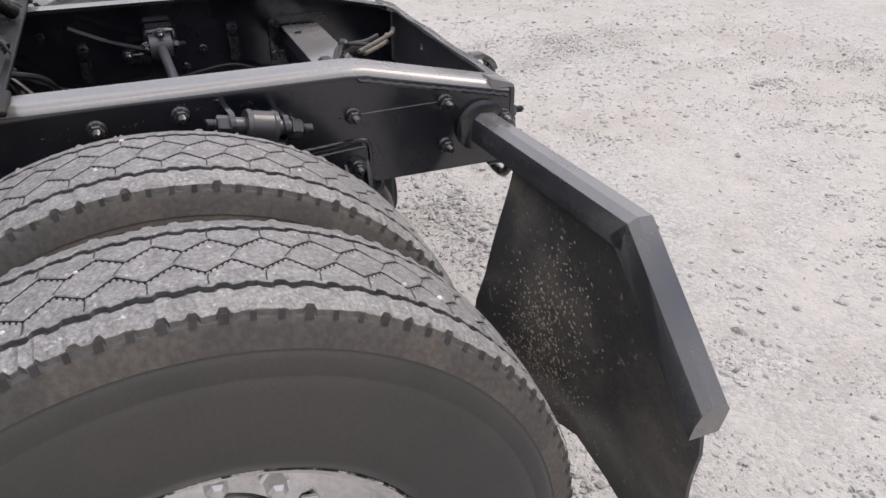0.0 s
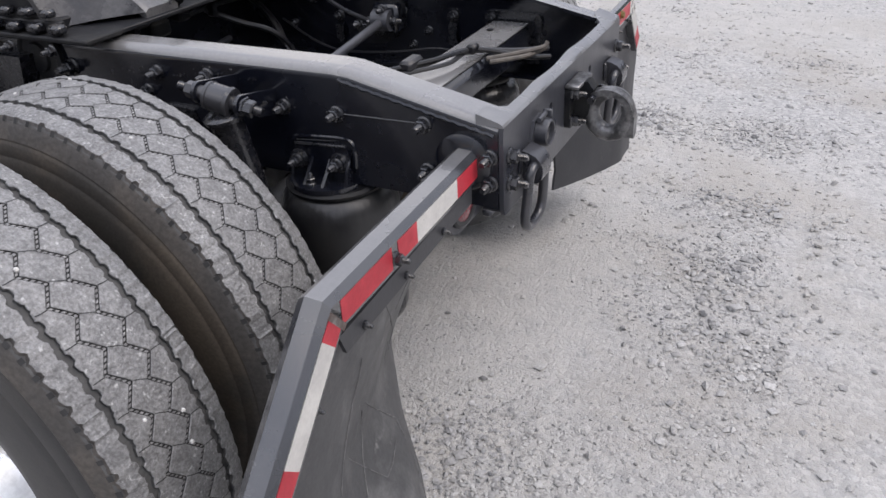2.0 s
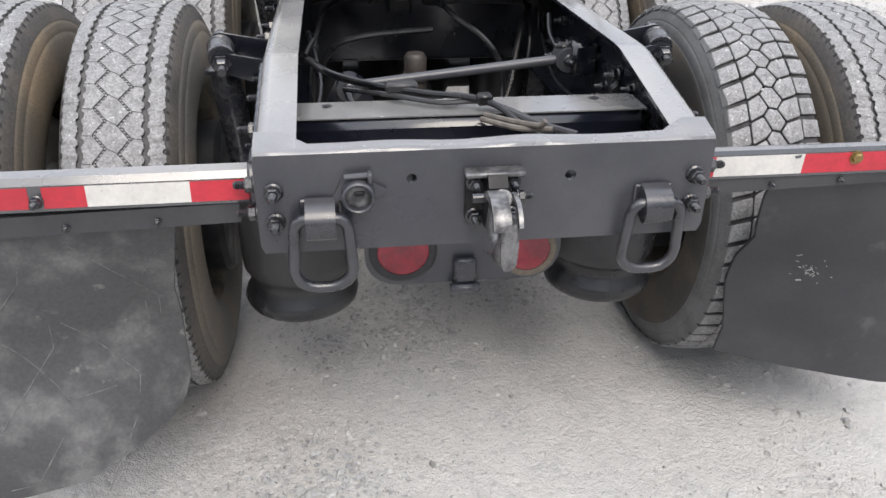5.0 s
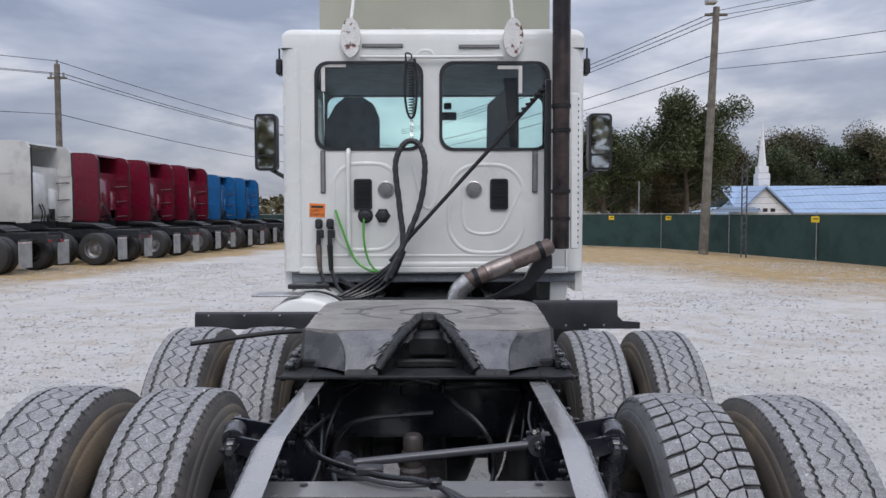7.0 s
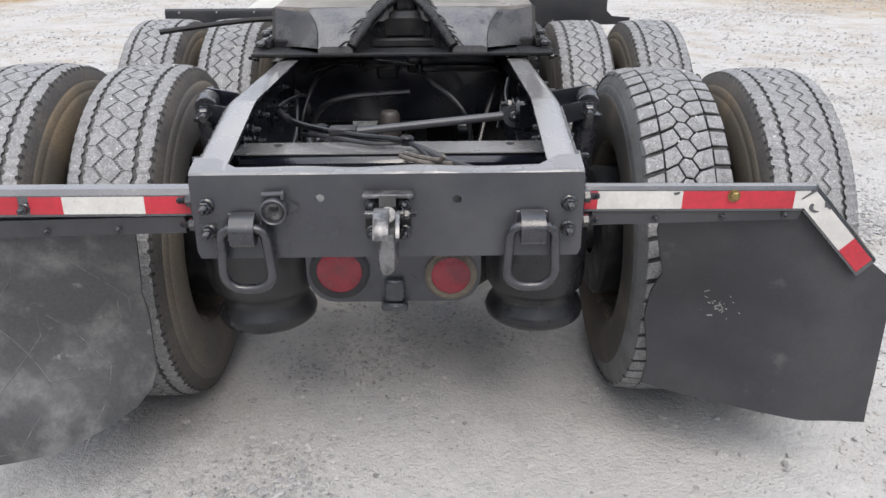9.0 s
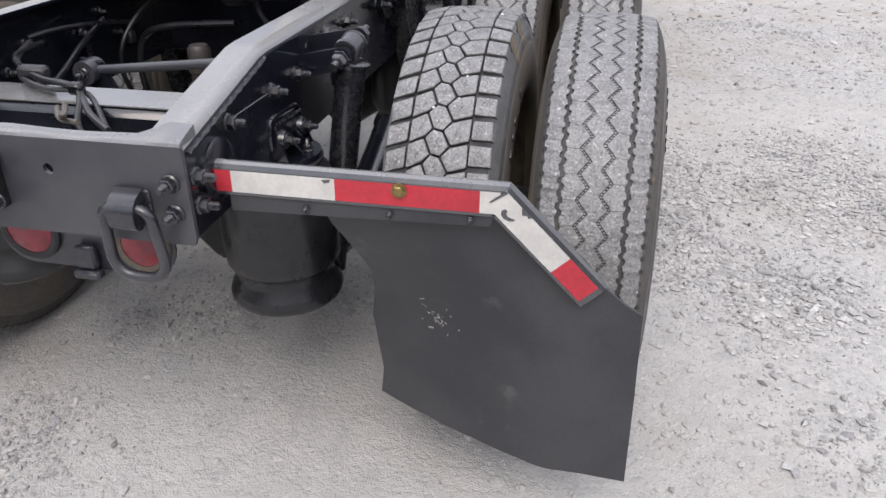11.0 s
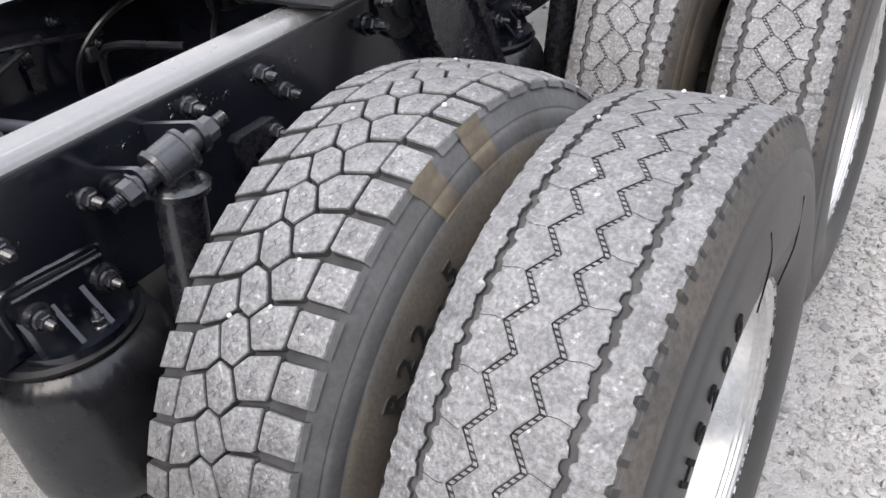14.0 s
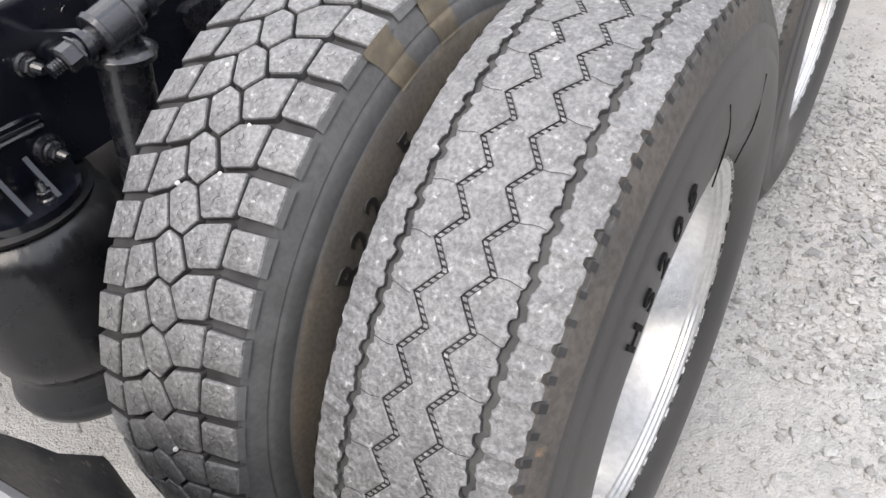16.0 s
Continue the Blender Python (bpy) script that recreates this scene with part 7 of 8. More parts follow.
hose([(-0.685, CB - 0.03, 1.68), (-0.64, CB - 0.05, 1.56), (-0.56, CB - 0.06, 1.36), (-0.47, CB - 0.07, 1.275), (-0.36, CB - 0.08, 1.255), (-0.30, CB - 0.1, 1.27)], 0.0085, GREEN, "bright green air line")
hose([(-0.487, CB - 0.045, 1.62), (-0.487, CB - 0.06, 1.50), (-0.465, CB - 0.06, 1.36), (-0.42, CB - 0.07, 1.28), (-0.36, CB - 0.09, 1.25)], 0.0075, GREEN, "bright green cable")
for i in range(5):
    hose([(-0.20 - 0.02 * i, CB - 0.14, 1.40 - 0.02 * i), (-0.27 - 0.03 * i, CB - 0.15, 1.24), (-0.36 - 0.05 * i, CB - 0.17, 1.14), (-0.50 - 0.04 * i, CB - 0.20, 1.09), (-0.62, CB - 0.2 + 0.03 * i, 1.08)], 0.012, HOSE)
hose([(-0.66, CB - 0.02, 1.20), (-0.55, CB - 0.10, 1.15), (-0.42, CB - 0.15, 1.09)], 0.018, HOSE)

# spiral-wrapped hose hanging in a loop from a spring
pts = curve([(-0.30, 3.58, 1.22), (-0.215, 3.60, 1.44), (-0.235, 3.62, 1.70), (-0.262, 3.62, 1.98), (-0.215, 3.62, 2.11), (-0.155, 3.62, 2.145), (-0.095, 3.62, 2.11), (-0.062, 3.62, 1.98), (-0.095, 3.62, 1.72), (-0.205, 3.60, 1.45), (-0.33, 3.57, 1.20)], 14)
part("wrapped_hose", Geo().tube(pts, [0.0185 + 0.0028 * (i % 4 < 2) for i in range(len(pts))], 12), GREY_HOSE, truck, "spiral-wrapped grey hose hanging in a loop", angle=60)
coil = [(-0.150 + 0.020 * math.cos(i * 0.7), 3.64 + 0.020 * math.sin(i * 0.7), 2.70 - 0.0021 * i) for i in range(180)]
sp = part("hanger_spring", Geo().tube(coil, 0.0042, 5), BLACK, truck, "black coil spring")
part("hanger_hook", Geo().tube(curve([(-0.19, 3.70, 2.70), (-0.19, 3.66, 2.74), (-0.155, 3.65, 2.73), (-0.150, 3.64, 2.70)], 5), 0.006, 6), BLACK, sp)
for i in range(5):
    part("link", Geo().tube([(-0.152 + 0.009 * math.cos(a), 3.64 + (0.009 * math.sin(a) if i % 2 else 0), 2.30 - 0.034 * i + 0.020 * math.sin(a)) for a in (2 * math.pi * q / 10 for q in range(10))], 0.003, 5, closed=True), BRIGHT, sp)
part("hanger_loop", Geo().tube(curve([(-0.19, 3.66, 2.70), (-0.20, 3.65, 2.52), (-0.185, 3.64, 2.36), (-0.155, 3.64, 2.30), (-0.125, 3.64, 2.36), (-0.115, 3.65, 2.55), (-0.13, 3.66, 2.70)], 6), 0.009, 6), BLACK, sp)
rod2 = part("hose_pole", Geo().tube([(-0.30, 3.60, 1.33), (-0.166, 3.60, 1.495), (0.30, 3.60, 2.005), (0.768, 3.60, 2.518)], 0.0135, 8), IRON, truck, "dark pole leaning across the cab wall")
for i in range(7):
    t = 0.80 + 0.03 * i
    part("twist", Geo().box((-0.166 + 0.934 * t, 3.59, 1.495 + 1.023 * t + 0.012), (0.045, 0.02, 0.016), 0.004, None), IRON, rod2)

FLEX = material("heat_stained_flexible_pipe", (0.24, 0.215, 0.20), 0.42, metal=0.7, second=(0.15, 0.115, 0.10), scale=12, bump=0.2, bump_scale=60)
# exhaust stack with its shields
ex = part("exhaust_pipe", Geo().tube([(0.840, 3.50, 1.42), (0.840, 3.50, 2.36)], 0.056, 24), DARK_STACK, truck, "sooty exhaust stack with rusty clamps")
part("upper_pipe", Geo().tube([(0.840, 3.50, 2.36), (0.840, 3.50, 4.4)], 0.060, 24), DARK_STACK, ex, "sooty steel upper pipe")
for z in (1.62, 1.80, 2.20, 2.36):
    part("clamp", Geo().lathe([(z - 0.012, 0.058), (z - 0.012, 0.064), (z + 0.012, 0.064), (z + 0.012, 0.058)], 24, pose(0.840, 3.50, 0), axis="z", closed=True), IRON, ex)
part("stack_post", Geo().box((0.765, 3.60, 1.95), (0.045, 0.05, 1.20), 0.006).box((0.765, 3.58, 1.33), (0.055, 0.10, 0.10), 0.01), BLACK, ex)
part("stack_foot", Geo().prism([(0.70, 1.40), (0.765, 1.46), (0.77, 1.30), (0.62, 1.13), (0.30, 1.06), (0.42, 1.12), (0.60, 1.22)], 3.50, 3.56, "xz"), BLACK, ex)
part("heat_shield", Geo().box((0.930, 3.47, 1.93), (0.060, 0.02, 1.02), 0.006), CAB, ex, "white perforated heat shield")
for i in range(24):
    part("slot", Geo().box((0.948, 3.459, 1.46 + 0.041 * i), (0.007, 0.004, 0.014), 0.001), BLACK, ex)
flex = [(0.76, 3.46, 1.44), (0.68, 3.42, 1.405), (0.30, 3.32, 1.255), (0.22, 3.30, 1.215), (0.16, 3.30, 1.16), (0.13, 3.30, 1.07), (0.12, 3.30, 0.95)]
line = curve(flex, 10)
part("exhaust_elbow", Geo().tube(line, [0.054 + (0.004 * (i % 2) if (8 < i < 14 or 22 < i < 28) else 0) for i in range(len(line))], 20), RUST, ex, "rusty flexible exhaust elbow", angle=50)
part("elbow_end", Geo().tube(curve([(0.225, 3.30, 1.222), (0.165, 3.30, 1.165), (0.133, 3.30, 1.08), (0.12, 3.30, 0.95)], 6), 0.060, 20), BRIGHT, ex, "bright bent pipe")
ribs = [Vector((0.50, 3.373, 1.334)).lerp(Vector((0.33, 3.328, 1.268)), i / 28) for i in range(29)]
part("flexible_section", Geo().tube(ribs, [0.0575 + 0.0035 * (i % 2) for i in range(29)], 20), FLEX, ex, "dull corrugated flexible section", angle=60)
for p in ((0.70, 3.425, 1.412), (0.275, 3.31, 1.245)):
    part("band", Geo().lathe([(-0.016, 0.058), (-0.016, 0.063), (0.016, 0.063), (0.016, 0.058)], 24, pose(*p, 0, -22, 0), closed=True), IRON, ex)
# tanks, boxes and plates behind the cab
tank = part("fuel_tank", Geo().lathe([(0.0, 0.0), (0.0, 0.27), (0.02, 0.30), (0.06, 0.31), (1.35, 0.31), (1.40, 0.28), (1.40, 0.0)], 40, pose(-0.80, 3.12, 0.83, 0, 0, 90)), CAB, truck, "white round fuel tank")
part("tank_strap", Geo().lathe([(0.30, 0.312), (0.30, 0.318), (0.36, 0.318), (0.36, 0.312)], 40, pose(-0.80, 3.12, 0.83, 0, 0, 90), closed=True), BLACK, tank)
part("step_plate", Geo().box((-0.98, 3.25, 1.145), (0.30, 0.22, 0.012), 0.003), BRIGHT, truck, "bright step plate")
part("plate_arm", Geo().box((-0.80, 3.30, 1.19), (0.26, 0.06, 0.03), 0.006, pose(0, 0, 0)), BLACK, truck)
part("battery_box", Geo().box((0.80, 3.70, 0.80), (0.42, 0.70, 0.46), 0.03), BLACK, truck, "black battery box")
part("gearbox", Geo().box((0.0, 4.3, 0.85), (0.55, 0.9, 0.55), 0.08), IRON, truck)
part("bulkhead", Geo().box((0.0, 4.9, 0.98), (1.9, 0.06, 0.50), 0.01), BLACK, truck)
part("deck_plate", Geo().box((0.0, 3.35, 1.085), (0.78, 0.42, 0.012), 0.003), IRON, truck)
# the nose of the truck, ahead of the cab
part("hood", Geo().prism([(5.46, 1.10), (5.46, 1.86), (6.3, 1.70), (6.9, 1.50), (7.05, 1.10), (7.0, 0.55), (5.46, 0.55)], -1.0, 1.0, "yz"), CAB, truck, "white hood", angle=30)
for s in (-1, 1):
    w = new("wheel", DISH)
    w.parent, w.matrix_basis = truck, pose(s * 1.02, 6.35, RAD, 0, 0, 0 if s > 0 else 180)
    t = new("tyre", RIB_PLAIN)
    t.parent = w

# ---- parked trucks beyond the dry grass ----
def paint(name, c):
    return material(name, c, 0.3, second=tuple(v * 0.75 for v in c), scale=1.2, grain=0.03, bump=0.03, bump_scale=3, coat=1.0)


FAR_TYRE = material("far_tyre_rubber", (0.022, 0.022, 0.023), 0.7, second=(0.035, 0.035, 0.035), scale=6)
FAR_WHITE = material("pale_reflector_strip", (0.60, 0.57, 0.56), 0.4, second=(0.45, 0.30, 0.29), scale=9, bump=0)
FAR_FLAP = material("grey_mud_flap", (0.30, 0.31, 0.32), 0.5, second=(0.22, 0.23, 0.24), scale=3)
g = Geo()
g.lathe([(-0.14, 0.29), (-0.15, 0.40), (-0.12, 0.50), (-0.08, 0.52), (0.08, 0.52), (0.12, 0.50), (0.15, 0.40), (0.14, 0.29)], 32)
FAR_TYRE_MESH = g.mesh("tyre", FAR_TYRE, 40)
g = Geo()
g.lathe([(0.14, 0.30), (0.13, 0.27), (0.02, 0.26), (-0.02, 0.20), (0.0, 0.12), (0.05, 0.10), (0.07, 0.0)], 28)
FAR_ALLOY = material("dull_far_wheel", (0.26, 0.26, 0.265), 0.5, metal=0.6, second=(0.16, 0.16, 0.165), scale=14)
FAR_RIM = {True: g.mesh("rim", FAR_ALLOY, 40), False: g.mesh("rim", FAR_TYRE, 40)}


def parked_truck(body, bright, label, high=3.95):
    """A sleeper tractor that points along -x with its bare frame towards +x; the origin lies under the sleeper's rear edge."""
    t = thing("parked_truck", label, "truck", group="parked trucks")
    g = Geo().prism([(-0.10, 1.42), (-0.10, 3.28), (-2.9, 3.28), (-3.1, 3.0), (-3.2, 1.15), (-1.6, 1.15), (-1.5, 1.42)], -1.20, 1.20, "xz")
    b = part("sleeper", g, body, t, angle=40)
    # bulges pressed into the rear wall
    part("wall_panel", Geo().box((-0.06, -0.25, 2.30), (0.30, 1.25, 1.55), 0.14).box((-0.08, 0.75, 2.0), (0.10, 0.55, 1.1), 0.05), body, b, angle=50)
    roof = [(0.40, 3.0), (0.38, high - 0.22), (0.26, high - 0.05), (0.10, high), (-0.5, high + 0.03), (-1.7, high - 0.02), (-2.5, high - 0.30), (-3.05, high - 0.80), (-3.2, 2.95)]
    for s in (-1, 1):
        side = part("roof_side", Geo().prism(roof, s * 1.22, s * 1.16, "xz"), body, b, angle=30)
        part("side_extender", Geo().prism([(-0.15, 1.38), (-0.15, 3.02), (0.40, 3.02), (0.40, 1.52), (0.34, 1.38)], s * 1.23, s * 1.185, "xz"), body, b, angle=30)
        part("rubber_edge", Geo().prism([(0.385, 1.48), (0.385, 3.0), (0.44, 3.0), (0.44, 1.50)], s * 1.225, s * 1.19, "xz"), BLACK, b)
        part("roof_edge", Geo().prism([(0.385, 3.0), (0.365, high - 0.22), (0.41, high - 0.23), (0.44, 3.0)], s * 1.215, s * 1.165, "xz"), BLACK, b)
        for z in (1.55, 2.15, 2.75):
            part("stay", Geo().tube([(-0.10, s * 1.02, z), (0.30, s * 1.18, z + 0.03)], 0.022, 6), BLACK, b)
    part("roof_top", Geo().prism([(-0.10, high - 0.05), (-0.12, high + 0.025), (-1.7, high - 0.03), (-2.5, high - 0.31), (-3.05, high - 0.81), (-3.05, high - 0.9), (-2.2, high - 0.35), (-1.5, high - 0.12)], -1.165, 1.165, "xz"), body, b, angle=40)
    # black sheet added across the roof's hollow, standing for the shade in it
    part("hollow_shade", Geo().prism([(-1.3, 3.27), (-1.3, high - 0.12), (-1.4, high - 0.12), (-1.4, 3.27)], -1.16, 1.16, "xz"), BLACK, b)
    part("side_window", Geo().box((-2.35, -1.205, 2.35), (0.55, 0.02, 0.42), 0.008), BLACK, b)
    part("hood", Geo().prism([(-3.1, 0.7), (-3.1, 2.0), (-4.9, 1.7), (-5.3, 1.2), (-5.3, 0.5)], -1.0, 1.0, "xz"), body, t, angle=30)
    part("side_skirt", Geo().box((-1.62, 0, 0.92), (2.95, 2.2, 0.98), 0.05), BLACK, t)
    part("grille", Geo().box((-0.06, 0.62, 1.62), (0.06, 0.46, 0.50), 0.05), BLACK, b)
    for i in range(2):
        part("lamp", Geo().lathe([(0.0, 0.06), (0.03, 0.05), (0.03, 0.0)], 14, pose(-0.04, -0.35 + 0.25 * i, 2.02)), BRIGHT, b)
    for y in (-0.25, -0.10):
        part("air_line", Geo().tube(curve([(-0.06, y, 2.2), (0.22, y - 0.1, 1.75), (0.15, y - 0.05, 1.30), (0.45, y + 0.1, 1.12), (0.9, y, 1.12)], 5), 0.02, 6), BLACK, b)
    part("frame", Geo().box((1.65, -0.40, 1.0), (3.9, 0.08, 0.28), 0.01).box((1.65, 0.40, 1.0), (3.9, 0.08, 0.28), 0.01).box((3.55, 0, 0.95), (0.05, 0.8, 0.22), 0.01).box((0.45, 0, 1.16), (0.8, 1.0, 0.03), 0.008), BLACK, t)
    part("fifth_wheel", Geo().prism([(1.10, 1.32), (1.15, 1.38), (2.05, 1.33), (2.45, 1.18), (2.43, 1.15), (2.0, 1.26), (1.20, 1.26)], -0.46, 0.46, "xz").box((1.75, 0, 1.18), (1.1, 0.7, 0.16), 0.01), IRON, t, angle=30)
    for x in (1.15, 2.45):
        part("axle", Geo().tube([(x, -0.9, 0.52), (x, 0.9, 0.52)], 0.07, 10), BLACK, t)
        for s in (-1, 1):
            for y in (0.78, 1.11):
                w = new("wheel", FAR_RIM[bright and y > 1])
                w.parent = t
                w.matrix_basis = pose(x, s * y, 0.52, 0, 0, 90 * s)
                ty = new("tyre", FAR_TYRE_MESH)
                ty.parent = w
    for s in (-1, 1):
        part("flap_bar", Geo().tube([(3.27, s * 0.42, 0.93), (3.27, s * 1.20, 0.93)], 0.028, 8), BLACK, t)
        fl = part("mud_flap", Geo().box((3.27, s * 0.93, 0.55), (0.02, 0.60, 0.74), 0.005), FAR_FLAP, t)
        part("reflector", Geo().box((3.283, s * 0.93, 0.88), (0.006, 0.56, 0.05), 0.001), FAR_WHITE, fl)
        part("tail_lamp", Geo().box((3.59, s * 0.30, 0.90), (0.03, 0.16, 0.08), 0.01), LAMP, t)
        part("fender", Geo().prism([(0.36, 0.62), (0.42, 0.92), (0.62, 1.08), (1.00, 1.14), (1.00, 1.12), (0.64, 1.05), (0.45, 0.90), (0.39, 0.62)], s * 0.64, s * 1.24, "xz"), BLACK, t, angle=50)
        w = new("wheel", FAR_RIM[bright])
        w.parent = t
        w.matrix_basis = pose(-4.2, s * 1.0, 0.52, 0, 0, 90 * s)
        ty = new("tyre", FAR_TYRE_MESH)
        ty.parent = w
    return t


red_truck = parked_truck(paint("dark_red_paint", (0.155, 0.006, 0.024)), True, "dark red sleeper tractor parked in the row", 3.95)
red_truck.matrix_basis = pose(-13.2, 28.6, 0, 0, 0, -4)
for x, y in ((-12.75, 32.4), (-12.25, 35.9)):
    copy_thing(red_truck, pose(x, y, 0, 0, 0, -4))
blue_truck = parked_truck(paint("bright_blue_paint", (0.01, 0.12, 0.32)), False, "bright blue sleeper tractor parked in the row", 3.75)
blue_truck.matrix_basis = pose(-12.1, 40.6, 0, 0, 0, -4)
copy_thing(blue_truck, pose(-11.7, 44.3, 0, 0, 0, -4))
white_truck = parked_truck(paint("dull_white_paint", (0.62, 0.62, 0.60)), True, "dull white sleeper tractor parked in the row", 4.05)
white_truck.matrix_basis = pose(-13.6, 24.6, 0, 0, 0, -4)
copy_thing(white_truck, pose(-14.6, 20.6, 0, 0, 0, -4))

# ---- fence ----
WIRE = material("black_cable", (0.02, 0.02, 0.022), 0.6, bump=0, grain=0)
MESH = material("green_privacy_mesh", (0.018, 0.053, 0.049), 0.8, second=(0.013, 0.040, 0.037), scale=1.1, grain=0.12, grain_scale=40, bump=0.5, bump_scale=3.0, depth=0.03)
POST = material("galvanised_post", (0.34, 0.35, 0.35), 0.5, metal=0.5, second=(0.25, 0.26, 0.26), scale=10)
DARK_POST = material("weathered_dark_mast", (0.10, 0.10, 0.105), 0.6, metal=0.3, second=(0.06, 0.06, 0.065), scale=10)
YELLOW = material("yellow_sign", (0.75, 0.52, 0.02), 0.5, second=(0.65, 0.45, 0.02), scale=10, bump=0)
fence = thing("chain_link_fence", "chain-link fence screened with green mesh", "fence")
FENCE = [(-30.0, 62.0), (6.9, 37.2), (10.15, 33.6), (11.55, 29.0), (12.7, 24.2), (13.3, 21.0), (14.6, 14.0), (16.5, 4.0), (20.0, -14.0)]
for (x0, y0), (x1, y1) in zip(FENCE, FENCE[1:]):
    d = Vector((x1 - x0, y1 - y0, 0))
    n = max(1, round(d.length / 4.2))
    u = d.normalized()
    side = Vector((-u.y, u.x, 0))
    for i in range(n):
        a, b = Vector((x0, y0, 0)) + d * i / n, Vector((x0, y0, 0)) + d * (i + 1) / n
        verts, faces, k = [], [], 9
        for j in range(k):
            p = a.lerp(b, j / (k - 1))
            for q in range(5):
                bow = 0.04 * noise.noise((p.x * 0.8, p.y * 0.8, q * 0.7)) * (q not in (0, 4))
                verts.append(p + side * bow + Vector((0, 0, 0.05 + 1.55 * q / 4)))
        for j in range(k - 1):
            for q in range(4):
                faces.append((j * 5 + q, (j + 1) * 5 + q, (j + 1) * 5 + q + 1, j * 5 + q + 1))
        panel_ob = part("mesh_panel", Geo().add(verts, faces), MESH, fence, fix=False)
        part("post", Geo().tube([a - side * 0.04, a - side * 0.04 + Vector((0, 0, 1.72))], 0.02, 8), POST, fence)
        part("top_rail", Geo().tube([a + Vector((0, 0, 1.63)), b + Vector((0, 0, 1.63))], 0.021, 6), POST, fence)
for (x0, y0), (x1, y1) in zip(FENCE, FENCE[1:]):
    for q in range(6):
        part("strand", Geo().tube([(x0, y0, 1.80 + 0.23 * q), ((x0 + x1) / 2, (y0 + y1) / 2, 1.78 + 0.23 * q), (x1, y1, 1.80 + 0.23 * q)], 0.0045, 4), WIRE, fence)
for x, y, w in ((8.35, 35.6, 0.26), (10.35, 33.0, 0.28), (12.62, 24.1, 0.28)):
    s = part("sign", Geo().box((x - 0.10, y - 0.10, 1.44), (w, 0.01, 0.20), 0.003, None), YELLOW, fence, "small yellow warning sign")
    part("sign_bar", Geo().box((x - 0.10, y - 0.108, 1.46), (w * 0.6, 0.004, 0.04), 0.001), INK, s)

# ---- poles and wires ----
WOOD = material("weathered_pole_wood", (0.17, 0.155, 0.13), 0.85, second=(0.11, 0.10, 0.085), scale=3, grain=0.2, grain_scale=30, bump=0.5, bump_scale=30)
pole = thing("utility_pole", "weathered wooden utility pole beside the fence", "utility pole")
part("shaft", Geo().tube([(10.60, 29.3, 0), (10.80, 29.3, 5.0), (10.99, 29.3, 9.85)], [0.19, 0.16, 0.125], 16), WOOD, pole)
part("street_lamp_head", Geo().box((10.70, 29.1, 10.02), (0.42, 0.35, 0.22), 0.04), BRIGHT, pole)
part("crossarm", Geo().box((10.98, 29.3, 9.55), (0.9, 0.10, 0.10), 0.01), WOOD, pole)
pole2 = thing("utility_pole", "dark wooden utility pole behind the parked trucks", "utility pole")
part("shaft", Geo().tube([(-18.1, 35.0, 0), (-18.15, 35.0, 8.75)], [0.17, 0.13], 14), WOOD, pole2)
part("crossarm", Geo().box((-18.15, 35.0, 8.1), (0.9, 0.10, 0.10), 0.01), WOOD, pole2)
for x, z in ((-18.45, 8.25), (-17.85, 8.25), (-18.15, 8.85)):
    part("insulator", Geo().tube([(x, 35.0, z - 0.1), (x, 35.0, z + 0.1)], 0.05, 8), STRIP, pole2)
for x, y, h in ((11.28, 26.9, 3.45), (9.49, 35.2, 3.2)):
    t = thing("thin_mast", "thin grey metal mast at the fence", "mast", group="masts at the fence")
    if h > 3.4:
        for dx in (-0.09, 0.09):
            part("upright", Geo().tube([(x + dx, y, 0), (x + dx, y, h)], 0.026, 6), DARK_POST, t)
        for i in range(14):
            part("rung", Geo().tube([(x - 0.09, y, 0.2 + 0.25 * i), (x + 0.09, y, 0.33 + 0.25 * i)], 0.012, 5), DARK_POST, t)
    else:
        part("shaft", Geo().tube([(x, y, 0), (x, y, h)], 0.03, 8), POST, t)


def wire(a, b, sag, r=0.012):
    a, b = Vector(a), Vector(b)
    pts = [a.lerp(b, i / 16) - Vector((0, 0, sag * 4 * (i / 16) * (1 - i / 16))) for i in range(17)]
    tagged(part("overhead_wire", Geo().tube(pts, r, 5), WIRE), "thin black overhead wire", "wire", "overhead wires")


for z, dz, y1 in ((9.7, 1.1, 4.0), (9.5, 0.7, 6.0), (9.3, 1.6, 3.0), (8.0, 0.4, 5.0), (7.4, 0.1, 7.0)):
    wire((10.98, 29.3, z), (34.0, y1, z + dz), 0.35)
    wire((10.98, 29.3, z), (-4.0, 75.0, z + 0.3), 0.5, 0.018)
for x, z in ((-18.45, 8.3), (-17.85, 8.3), (-18.15, 8.9), (-18.1, 6.4)):
    wire((x, 35.0, z), (-40.0, 8.0, z + 0.2), 0.5, 0.014)
    wire((x, 35.0, z), (-4.0, 75.0, z - 0.6), 0.7, 0.018)

